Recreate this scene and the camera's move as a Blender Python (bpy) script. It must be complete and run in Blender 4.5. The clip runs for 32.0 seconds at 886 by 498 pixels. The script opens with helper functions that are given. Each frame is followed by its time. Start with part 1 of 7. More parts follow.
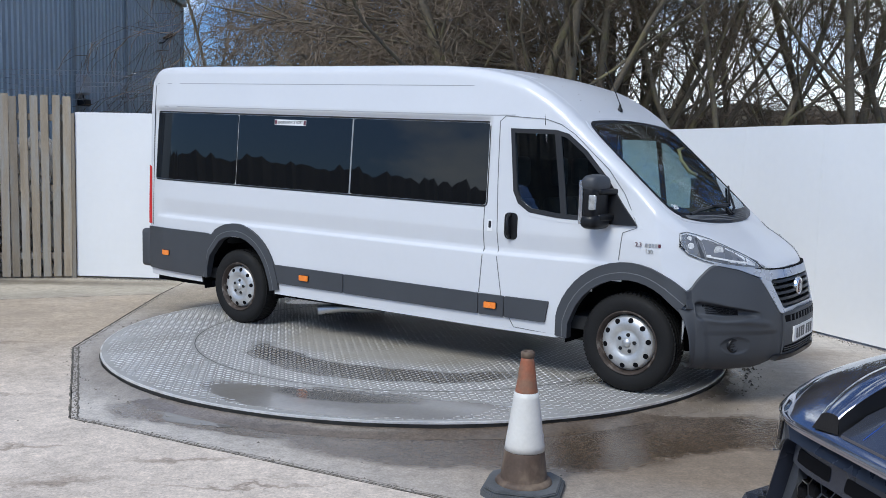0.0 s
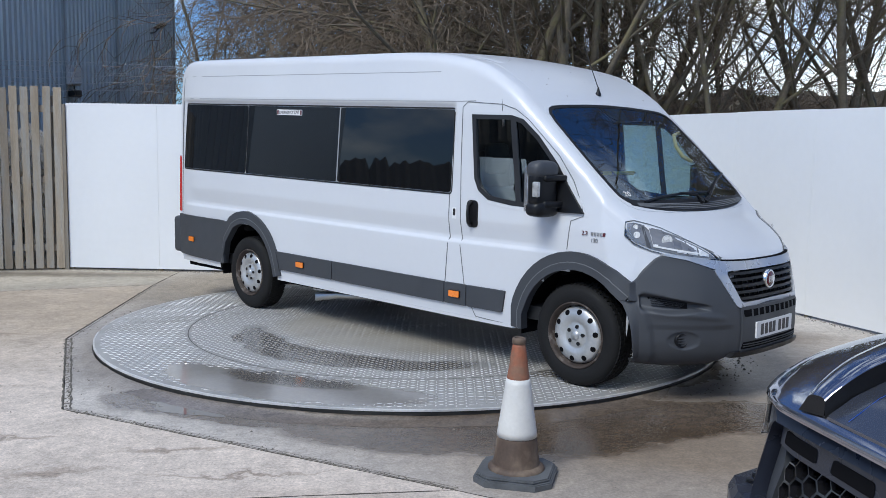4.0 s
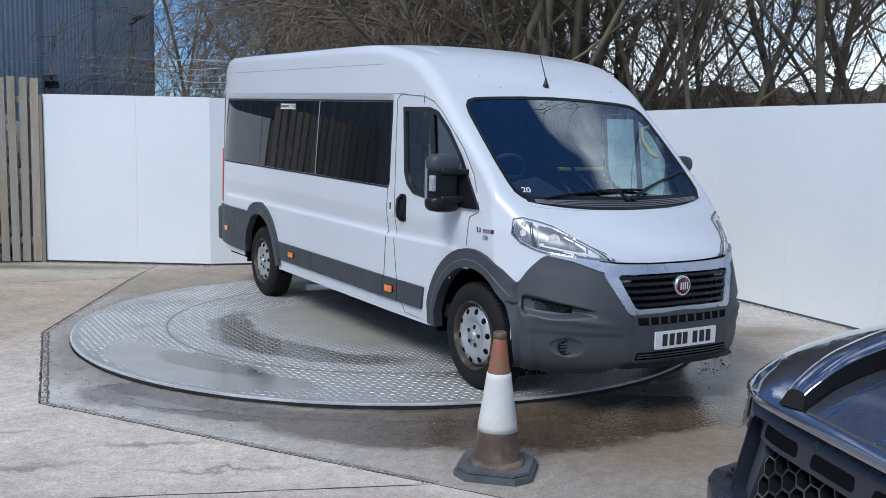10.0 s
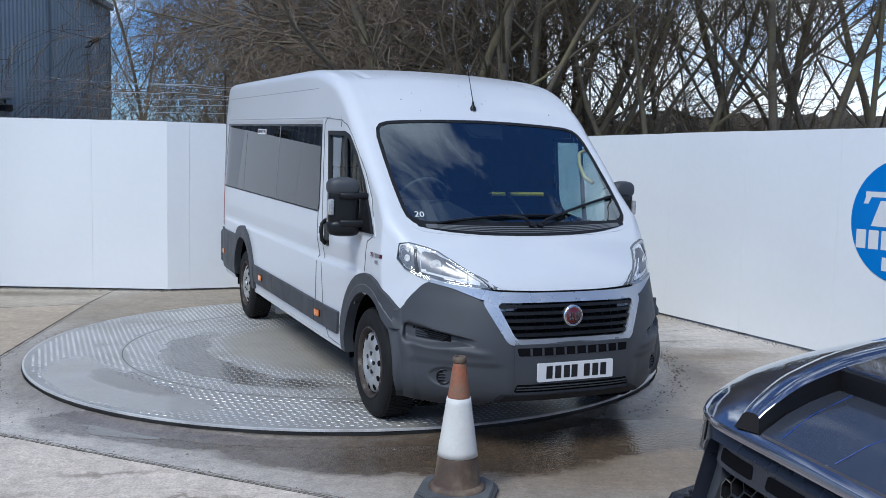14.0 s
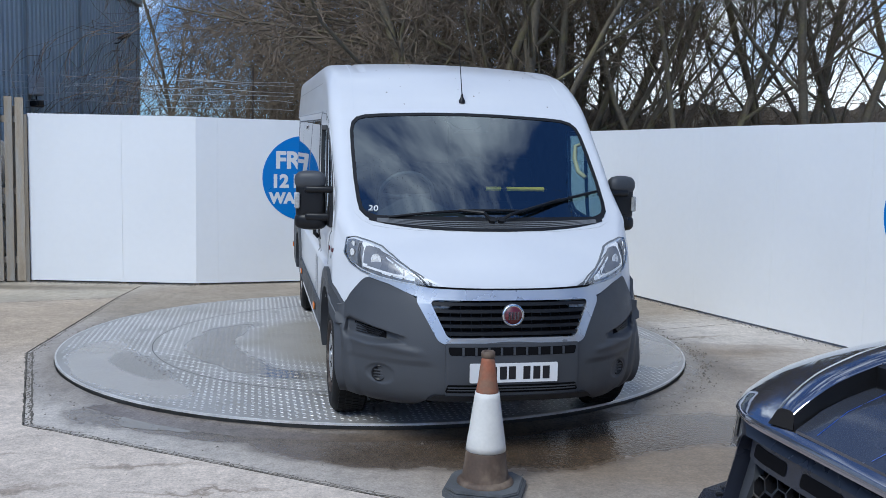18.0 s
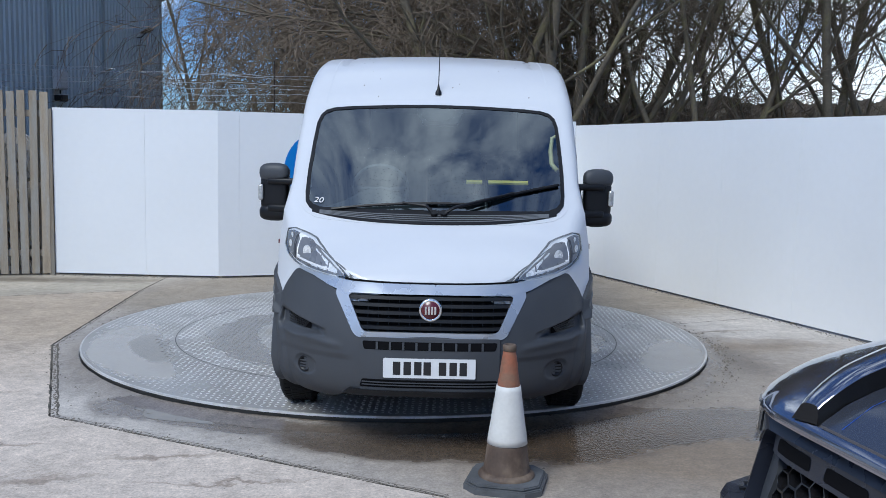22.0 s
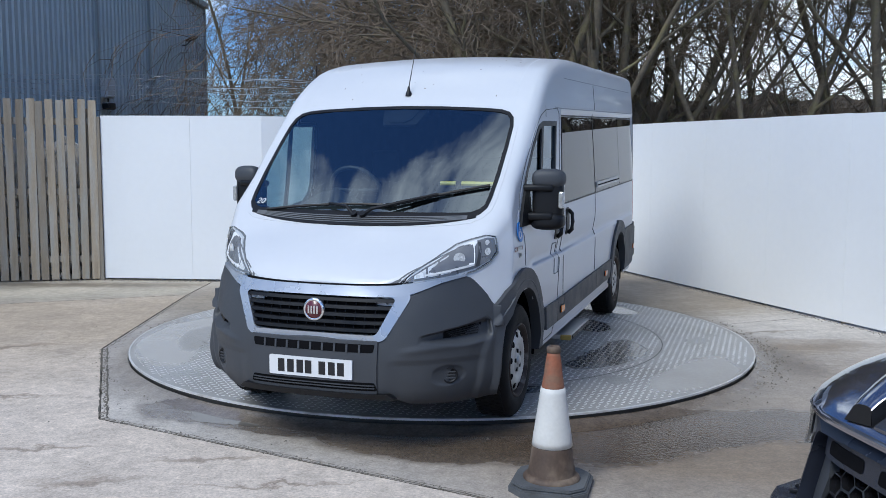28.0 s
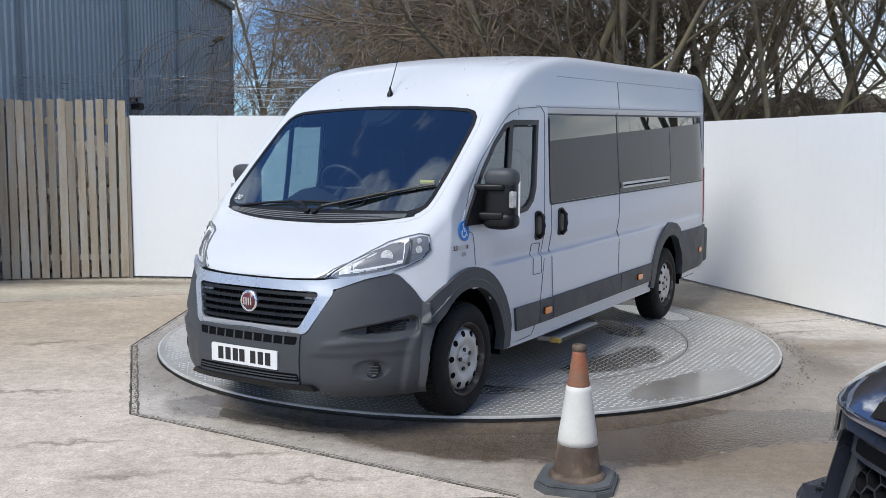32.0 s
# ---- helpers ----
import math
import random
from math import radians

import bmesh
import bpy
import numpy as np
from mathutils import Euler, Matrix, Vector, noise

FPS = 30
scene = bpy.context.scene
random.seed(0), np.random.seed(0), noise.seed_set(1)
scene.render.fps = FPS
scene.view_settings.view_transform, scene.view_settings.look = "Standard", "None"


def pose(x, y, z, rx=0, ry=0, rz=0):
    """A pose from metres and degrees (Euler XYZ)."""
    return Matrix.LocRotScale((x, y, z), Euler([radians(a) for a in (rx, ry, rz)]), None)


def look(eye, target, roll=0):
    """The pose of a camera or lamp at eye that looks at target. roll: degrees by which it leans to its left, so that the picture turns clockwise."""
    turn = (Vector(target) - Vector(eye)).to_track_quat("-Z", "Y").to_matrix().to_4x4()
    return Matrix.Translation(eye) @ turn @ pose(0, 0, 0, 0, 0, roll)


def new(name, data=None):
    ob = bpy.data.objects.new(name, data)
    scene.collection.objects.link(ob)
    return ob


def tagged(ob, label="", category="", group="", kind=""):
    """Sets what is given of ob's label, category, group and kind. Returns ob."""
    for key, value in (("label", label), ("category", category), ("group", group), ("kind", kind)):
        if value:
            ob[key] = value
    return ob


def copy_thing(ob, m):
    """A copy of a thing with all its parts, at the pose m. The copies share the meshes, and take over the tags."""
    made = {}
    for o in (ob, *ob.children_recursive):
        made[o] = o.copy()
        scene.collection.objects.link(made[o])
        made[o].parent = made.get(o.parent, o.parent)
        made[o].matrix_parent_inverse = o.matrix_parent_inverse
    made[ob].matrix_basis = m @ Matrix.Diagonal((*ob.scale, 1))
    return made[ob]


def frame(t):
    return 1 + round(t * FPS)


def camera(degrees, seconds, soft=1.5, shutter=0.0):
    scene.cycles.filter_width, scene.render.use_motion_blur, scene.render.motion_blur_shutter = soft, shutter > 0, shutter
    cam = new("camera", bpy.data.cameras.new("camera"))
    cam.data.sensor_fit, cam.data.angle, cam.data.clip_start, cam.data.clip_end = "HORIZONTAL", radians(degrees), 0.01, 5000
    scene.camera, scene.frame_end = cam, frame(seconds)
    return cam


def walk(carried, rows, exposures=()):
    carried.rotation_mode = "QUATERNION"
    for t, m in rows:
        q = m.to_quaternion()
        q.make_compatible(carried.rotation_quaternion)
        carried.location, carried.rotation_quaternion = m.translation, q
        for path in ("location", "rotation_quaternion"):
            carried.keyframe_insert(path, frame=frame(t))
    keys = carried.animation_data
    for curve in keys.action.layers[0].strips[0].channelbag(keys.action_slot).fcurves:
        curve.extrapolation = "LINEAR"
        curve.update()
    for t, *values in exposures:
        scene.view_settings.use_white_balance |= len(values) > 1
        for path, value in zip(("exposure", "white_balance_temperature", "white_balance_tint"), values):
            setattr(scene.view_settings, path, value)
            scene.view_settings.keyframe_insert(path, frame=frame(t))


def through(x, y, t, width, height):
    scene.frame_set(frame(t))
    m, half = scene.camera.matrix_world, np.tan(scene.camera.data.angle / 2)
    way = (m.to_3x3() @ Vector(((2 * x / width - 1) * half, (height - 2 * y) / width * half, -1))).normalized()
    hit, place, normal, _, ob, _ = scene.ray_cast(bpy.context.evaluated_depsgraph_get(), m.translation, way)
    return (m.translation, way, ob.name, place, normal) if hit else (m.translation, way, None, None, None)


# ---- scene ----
cam = camera(50.91, 32.0, soft=0.7)
PATH = [
    (0.0, pose(-0.002, -0.002, 1.755, 84.23, -1.34, 0.10)),
    (0.5, pose(0.003, -0.012, 1.755, 84.36, -1.26, -0.12)),
    (1.0, pose(0.008, -0.015, 1.754, 84.53, -1.12, -0.25)),
    (1.5, pose(0.010, -0.014, 1.753, 84.42, -0.93, -0.02)),
    (2.0, pose(0.011, -0.015, 1.752, 84.14, -0.78, 0.17)),
    (2.5, pose(0.018, -0.004, 1.749, 83.82, -0.78, 0.06)),
    (4.5, pose(0.022, 0.001, 1.748, 83.45, -0.95, -0.36)),
    (5.0, pose(0.019, -0.001, 1.747, 83.30, -1.09, -0.57)),
    (5.5, pose(0.019, 0.001, 1.746, 83.24, -1.12, -1.17)),
    (6.0, pose(0.016, 0.005, 1.747, 83.14, -1.18, -1.86)),
    (6.5, pose(0.021, 0.011, 1.747, 83.07, -1.17, -2.00)),
    (7.0, pose(0.027, 0.013, 1.747, 83.09, -1.15, -1.85)),
    (7.5, pose(0.026, 0.015, 1.744, 83.00, -1.29, -1.67)),
    (8.0, pose(0.014, 0.010, 1.744, 83.03, -1.62, -1.42)),
    (8.5, pose(0.004, 0.004, 1.746, 83.15, -1.59, -1.26)),
    (9.0, pose(0.006, 0.005, 1.744, 83.28, -1.51, -1.14)),
    (9.5, pose(0.007, 0.005, 1.745, 83.27, -1.41, -1.17)),
    (10.0, pose(0.016, 0.010, 1.746, 83.20, -1.21, -1.44)),
    (10.5, pose(0.024, 0.012, 1.747, 83.34, -1.08, -1.68)),
    (11.0, pose(0.027, 0.014, 1.747, 83.52, -0.97, -1.74)),
    (11.5, pose(0.028, 0.015, 1.750, 83.73, -0.98, -2.16)),
    (12.0, pose(0.028, 0.015, 1.746, 83.53, -1.15, -3.24)),
    (12.5, pose(0.030, 0.018, 1.748, 83.73, -1.18, -3.66)),
    (13.0, pose(0.029, 0.013, 1.749, 84.60, -1.21, -3.61)),
    (13.5, pose(0.020, 0.006, 1.753, 84.80, -1.27, -3.78)),
    (15.5, pose(0.032, 0.016, 1.749, 84.20, -1.27, -3.96)),
    (16.0, pose(0.020, 0.008, 1.751, 84.68, -1.34, -3.42)),
    (16.5, pose(0.012, -0.001, 1.751, 84.79, -1.30, -3.13)),
    (17.0, pose(-0.001, 0.001, 1.751, 84.71, -1.25, -2.65)),
    (17.5, pose(0.005, 0.009, 1.749, 84.47, -1.22, -2.40)),
    (18.0, pose(0.005, 0.008, 1.752, 84.35, -1.18, -2.32)),
    (18.5, pose(0.004, -0.000, 1.751, 84.44, -1.17, -2.21)),
    (19.0, pose(-0.005, -0.005, 1.752, 84.52, -1.23, -1.92)),
    (19.5, pose(-0.006, 0.001, 1.750, 84.11, -1.46, -2.24)),
    (20.0, pose(-0.000, 0.004, 1.751, 83.92, -1.43, -2.19)),
    (20.5, pose(-0.003, 0.005, 1.750, 84.03, -1.38, -1.69)),
    (21.0, pose(-0.002, 0.000, 1.753, 84.09, -1.22, -1.30)),
    (21.5, pose(-0.005, 0.006, 1.752, 84.02, -1.22, -1.13)),
    (22.0, pose(-0.003, -0.001, 1.753, 83.92, -1.11, -1.08)),
    (22.5, pose(-0.008, -0.004, 1.751, 84.01, -1.12, -0.99)),
    (23.0, pose(-0.004, -0.003, 1.753, 84.24, -1.01, -0.73)),
    (23.5, pose(-0.007, -0.001, 1.753, 84.21, -0.96, -0.34)),
    (24.0, pose(-0.012, 0.001, 1.752, 84.06, -0.95, 0.08)),
    (24.5, pose(-0.017, -0.003, 1.754, 84.22, -0.92, 0.49)),
    (25.0, pose(-0.018, -0.003, 1.753, 84.35, -1.01, 0.85)),
    (25.5, pose(-0.016, -0.009, 1.753, 84.44, -0.77, 1.18)),
    (27.5, pose(0.001, 0.001, 1.752, 84.20, -0.25, 1.38)),
    (28.0, pose(0.002, 0.012, 1.749, 84.03, -0.26, 1.51)),
    (28.5, pose(-0.007, 0.006, 1.750, 84.09, -0.32, 1.68)),
    (29.0, pose(-0.007, -0.002, 1.750, 84.13, -0.24, 1.73)),
    (29.5, pose(-0.007, -0.009, 1.748, 83.97, -0.12, 2.01)),
    (30.0, pose(-0.009, -0.014, 1.747, 83.76, -0.13, 2.25)),
    (30.5, pose(-0.010, -0.015, 1.747, 83.68, -0.26, 2.27)),
    (31.0, pose(-0.010, -0.019, 1.747, 83.85, -0.47, 2.53)),
    (31.5, pose(-0.011, -0.027, 1.748, 83.88, -0.50, 2.91)),
    (32.0, pose(-0.010, -0.032, 1.748, 84.00, -0.26, 2.99)),
]
EXPOSURES = [      # seconds, stops, kelvin, tint
    (0.0, -0.01, 6050, 4), (5.0, -0.06, 5950, 4), (10.0, -0.11, 5850, 3), (13.0, -0.13, 5750, 3), (24.0, -0.13, 5750, 3), (28.0, -0.08, 5800, 3), (31.0, 0.085, 6140, 4), (32.0, 0.14, 6450, 4),
]
walk(cam, PATH, EXPOSURES)

# world: blue sky with broken cloud, one soft sun
SUN_EL, SUN_AZ = 48.0, 214.0      # azimuth: degrees clockwise from +y
world = bpy.data.worlds.new("sky")
scene.world = world
world.use_nodes = True
wn, wl = world.node_tree.nodes, world.node_tree.links
wn.clear()
w_out = wn.new("ShaderNodeOutputWorld")
w_bg = wn.new("ShaderNodeBackground")
w_sky = wn.new("ShaderNodeTexSky")
w_sky.sky_type, w_sky.sun_disc = "NISHITA", False
w_sky.sun_elevation, w_sky.sun_rotation = radians(SUN_EL), radians(SUN_AZ)
w_sky.dust_density, w_sky.ozone_density = 0.8, 3.0
w_co = wn.new("ShaderNodeTexCoord")
w_map = wn.new("ShaderNodeMapping")
w_map.inputs["Location"].default_value = (-16.43, -2.26, 15.54)
w_map.inputs["Scale"].default_value = (1.0, 1.0, 2.2)
w_noise = wn.new("ShaderNodeTexNoise")
w_noise.inputs["Scale"].default_value = 2.6
w_noise.inputs["Detail"].default_value = 9.0
w_noise.inputs["Roughness"].default_value = 0.58
w_noise.inputs["Distortion"].default_value = 0.3
w_ramp = wn.new("ShaderNodeValToRGB")
w_ramp.color_ramp.elements[0].position, w_ramp.color_ramp.elements[1].position = 0.515, 0.665
w_mix = wn.new("ShaderNodeMix")
w_mix.data_type = "RGBA"
w_mix.inputs["B"].default_value = (11.5, 11.5, 11.6, 1)
wl.new(w_co.outputs["Generated"], w_map.inputs["Vector"])
wl.new(w_map.outputs["Vector"], w_noise.inputs["Vector"])
# thicker cloud towards the horizon
w_sep, w_hz, w_sum = wn.new("ShaderNodeSeparateXYZ"), wn.new("ShaderNodeMapRange"), wn.new("ShaderNodeMath")
w_hz.inputs["From Min"].default_value, w_hz.inputs["From Max"].default_value = 0.45, 0.0
w_hz.inputs["To Min"].default_value, w_hz.inputs["To Max"].default_value = 0.0, 0.04
wl.new(w_co.outputs["Generated"], w_sep.inputs[0])
wl.new(w_sep.outputs["Z"], w_hz.inputs["Value"])
wl.new(w_noise.outputs["Fac"], w_sum.inputs[0])
wl.new(w_hz.outputs["Result"], w_sum.inputs[1])
wl.new(w_sum.outputs[0], w_ramp.inputs["Fac"])
wl.new(w_ramp.outputs["Color"], w_mix.inputs["Factor"])
w_deep = wn.new("ShaderNodeMix")
w_deep.data_type, w_deep.blend_type = "RGBA", "MULTIPLY"
w_deep.inputs["Factor"].default_value = 1.0
w_deep.inputs["B"].default_value = (0.52, 0.70, 1.0, 1)
wl.new(w_sky.outputs["Color"], w_deep.inputs["A"])
wl.new(w_deep.outputs["Result"], w_mix.inputs["A"])
wl.new(w_mix.outputs["Result"], w_bg.inputs["Color"])
wl.new(w_bg.outputs["Background"], w_out.inputs["Surface"])
w_bg.inputs["Strength"].default_value = 0.15

sun_data = bpy.data.lights.new("sun", "SUN")
sun_data.energy, sun_data.angle, sun_data.color = 3.2, radians(26), (1.0, 0.93, 0.84)
sun = new("sun", sun_data)
_az, _el = radians(SUN_AZ), radians(SUN_EL)
sun.matrix_basis = look((0, 0, 30), (-math.sin(_az) * math.cos(_el), -math.cos(_az) * math.cos(_el), 30 - math.sin(_el)))

# ---- materials ----
def surf(name, color, rough=0.5, metal=0.0, var=0.12, scale=3.0, fine=60.0, bump=0.05, coat=0.0, spec=0.5,
         tint=None, tint_at=(0.45, 0.7), rough_var=0.1, piece=0.0, stretch=(1, 1, 1)):
    """A surface with colour and gloss that vary at two scales, fine relief, and an optional second colour in patches."""
    m = bpy.data.materials.new(name)
    m.use_nodes = True
    n, l = m.node_tree.nodes, m.node_tree.links
    b = n["Principled BSDF"]
    b.inputs["Metallic"].default_value = metal
    b.inputs["Coat Weight"].default_value = coat
    b.inputs["Coat Roughness"].default_value = 0.04
    b.inputs["Specular IOR Level"].default_value = spec
    co = n.new("ShaderNodeTexCoord")
    mp = n.new("ShaderNodeMapping")
    mp.inputs["Scale"].default_value = stretch
    l.new(co.outputs["Object"], mp.inputs["Vector"])
    big, small = n.new("ShaderNodeTexNoise"), n.new("ShaderNodeTexNoise")
    big.inputs["Scale"].default_value, small.inputs["Scale"].default_value = scale, fine
    big.inputs["Detail"].default_value, small.inputs["Detail"].default_value = 6, 4
    vec = mp.outputs["Vector"]
    if piece:
        info = n.new("ShaderNodeObjectInfo")
        add = n.new("ShaderNodeVectorMath")
        add.operation = "MULTIPLY_ADD"
        add.inputs[0].default_value = (37.0, 53.0, 71.0)
        l.new(info.outputs["Random"], add.inputs[1])
        l.new(vec, add.inputs[2])
        vec = add.outputs[0]
    l.new(vec, big.inputs["Vector"])
    l.new(vec, small.inputs["Vector"])
    mean = n.new("ShaderNodeMath")
    mean.operation = "MULTIPLY_ADD"
    mean.inputs[1].default_value = 0.4
    l.new(small.outputs["Fac"], mean.inputs[0])
    l.new(big.outputs["Fac"], mean.inputs[2])
    val = n.new("ShaderNodeMapRange")
    val.inputs["From Min"].default_value, val.inputs["From Max"].default_value = 0.45, 0.95
    val.inputs["To Min"].default_value, val.inputs["To Max"].default_value = 1 - var, 1 + var
    l.new(mean.outputs[0], val.inputs["Value"])
    fac = val.outputs["Result"]
    if piece:
        pr = n.new("ShaderNodeMapRange")
        pr.inputs["To Min"].default_value, pr.inputs["To Max"].default_value = 1 - piece, 1 + piece
        l.new(info.outputs["Random"], pr.inputs["Value"])
        mul = n.new("ShaderNodeMath")
        mul.operation = "MULTIPLY"
        l.new(fac, mul.inputs[0])
        l.new(pr.outputs["Result"], mul.inputs[1])
        fac = mul.outputs[0]
    base = n.new("ShaderNodeMix")
    base.data_type = "RGBA"
    base.inputs["Factor"].default_value = 0
    base.inputs["A"].default_value = (*color, 1)
    if tint:
        base.inputs["B"].default_value = (*tint, 1)
        tm = n.new("ShaderNodeMapRange")
        tm.inputs["From Min"].default_value, tm.inputs["From Max"].default_value = tint_at
        l.new(big.outputs["Fac"], tm.inputs["Value"])
        l.new(tm.outputs["Result"], base.inputs["Factor"])
    sc = n.new("ShaderNodeVectorMath")
    sc.operation = "SCALE"
    l.new(base.outputs["Result"], sc.inputs[0])
    l.new(fac, sc.inputs["Scale"])
    l.new(sc.outputs[0], b.inputs["Base Color"])
    rr = n.new("ShaderNodeMapRange")
    rr.inputs["From Min"].default_value, rr.inputs["From Max"].default_value = 0.3, 0.7
    rr.inputs["To Min"].default_value, rr.inputs["To Max"].default_value = max(rough - rough_var, 0.01), min(rough + rough_var, 1)
    l.new(big.outputs["Fac"], rr.inputs["Value"])
    l.new(rr.outputs["Result"], b.inputs["Roughness"])
    if bump:
        bp = n.new("ShaderNodeBump")
        bp.inputs["Strength"].default_value, bp.inputs["Distance"].default_value = min(bump * 4, 1), 0.004
        l.new(small.outputs["Fac"], bp.inputs["Height"])
        l.new(bp.outputs["Normal"], b.inputs["Normal"])
    return m


def pane_glass(name, color, base=0.18, shine=(0.85, 0.93, 1.0)):
    """A thin sheet: clear, tinted straight on, mirror-like at a glance."""
    m = bpy.data.materials.new(name)
    m.use_nodes = True
    n, l = m.node_tree.nodes, m.node_tree.links
    n.remove(n["Principled BSDF"])
    clear, gloss, mix, lw = n.new("ShaderNodeBsdfTransparent"), n.new("ShaderNodeBsdfGlossy"), n.new("ShaderNodeMixShader"), n.new("ShaderNodeLayerWeight")
    pw, fr = n.new("ShaderNodeMath"), n.new("ShaderNodeMath")
    pw.operation, fr.operation = "POWER", "MULTIPLY_ADD"
    lw.inputs["Blend"].default_value = 0.5
    pw.inputs[1].default_value, fr.inputs[1].default_value, fr.inputs[2].default_value = 4.0, 0.99 - base, base
    l.new(lw.outputs["Facing"], pw.inputs[0])
    l.new(pw.outputs[0], fr.inputs[0])
    clear.inputs["Color"].default_value = (*color, 1)
    gloss.inputs["Roughness"].default_value = 0.0
    gloss.inputs["Color"].default_value = (*shine, 1)
    l.new(fr.outputs[0], mix.inputs["Fac"])
    l.new(clear.outputs[0], mix.inputs[1])
    l.new(gloss.outputs[0], mix.inputs[2])
    l.new(mix.outputs[0], n["Material Output"].inputs["Surface"])
    return m


def glass(name, color, rough=0.0, through=1.0):
    m = bpy.data.materials.new(name)
    m.use_nodes = True
    b = m.node_tree.nodes["Principled BSDF"]
    b.inputs["Base Color"].default_value = (*color, 1)
    b.inputs["Roughness"].default_value = rough
    b.inputs["Transmission Weight"].default_value = through
    b.inputs["IOR"].default_value = 1.5
    return m


def zone_mask(m, zones, vec, warp=0.35, scale=1.6, soft=0.12):
    """1 inside any of the ellipses (x, y, half length, half width, turn) with ragged edges, else 0."""
    n, l = m.node_tree.nodes, m.node_tree.links
    ns, wv = n.new("ShaderNodeTexNoise"), n.new("ShaderNodeVectorMath")
    ns.inputs["Scale"].default_value, ns.inputs["Detail"].default_value, ns.inputs["Roughness"].default_value = scale, 7, 0.62
    l.new(vec, ns.inputs["Vector"])
    sub = n.new("ShaderNodeVectorMath")
    sub.operation = "SUBTRACT"
    sub.inputs[1].default_value = (0.5, 0.5, 0.5)
    l.new(ns.outputs["Color"], sub.inputs[0])
    wv.operation = "MULTIPLY_ADD"
    wv.inputs[1].default_value = (warp * 2, warp * 2, 0)
    l.new(sub.outputs[0], wv.inputs[0])
    l.new(vec, wv.inputs[2])
    total = None
    for x, y, rx, ry, turn in zones:
        mp, ln, mr = n.new("ShaderNodeMapping"), n.new("ShaderNodeVectorMath"), n.new("ShaderNodeMapRange")
        mp.vector_type = "TEXTURE"
        mp.inputs["Location"].default_value = (x, y, 0)
        mp.inputs["Rotation"].default_value = (0, 0, radians(turn))
        mp.inputs["Scale"].default_value = (rx, ry, 1000)
        ln.operation = "LENGTH"
        mr.inputs["From Min"].default_value, mr.inputs["From Max"].default_value = 1 + soft, 1 - soft
        l.new(wv.outputs[0], mp.inputs["Vector"])
        l.new(mp.outputs["Vector"], ln.inputs[0])
        l.new(ln.outputs["Value"], mr.inputs["Value"])
        if total is None:
            total = mr.outputs["Result"]
        else:
            mx = n.new("ShaderNodeMath")
            mx.operation = "MAXIMUM"
            l.new(total, mx.inputs[0])
            l.new(mr.outputs["Result"], mx.inputs[1])
            total = mx.outputs[0]
    return total


def apply_zone(m, mask, tint, gloss=None, amount=1.0):
    """Multiplies the colour by tint, and draws the roughness to gloss, where the mask is 1."""
    n, l = m.node_tree.nodes, m.node_tree.links
    b = n["Principled BSDF"]
    if amount < 1.0:
        am = n.new("ShaderNodeMath")
        am.operation = "MULTIPLY"
        am.inputs[1].default_value = amount
        l.new(mask, am.inputs[0])
        mask = am.outputs[0]
    cm = n.new("ShaderNodeMix")
    cm.data_type, cm.blend_type = "RGBA", "MULTIPLY"
    l.new(b.inputs["Base Color"].links[0].from_socket, cm.inputs["A"])
    cm.inputs["B"].default_value = (*tint, 1)
    l.new(mask, cm.inputs["Factor"])
    l.new(cm.outputs["Result"], b.inputs["Base Color"])
    if gloss is not None:
        rm = n.new("ShaderNodeMix")
        l.new(b.inputs["Roughness"].links[0].from_socket, rm.inputs["A"])
        rm.inputs["B"].default_value = gloss
        l.new(mask, rm.inputs["Factor"])
        l.new(rm.outputs["Result"], b.inputs["Roughness"])


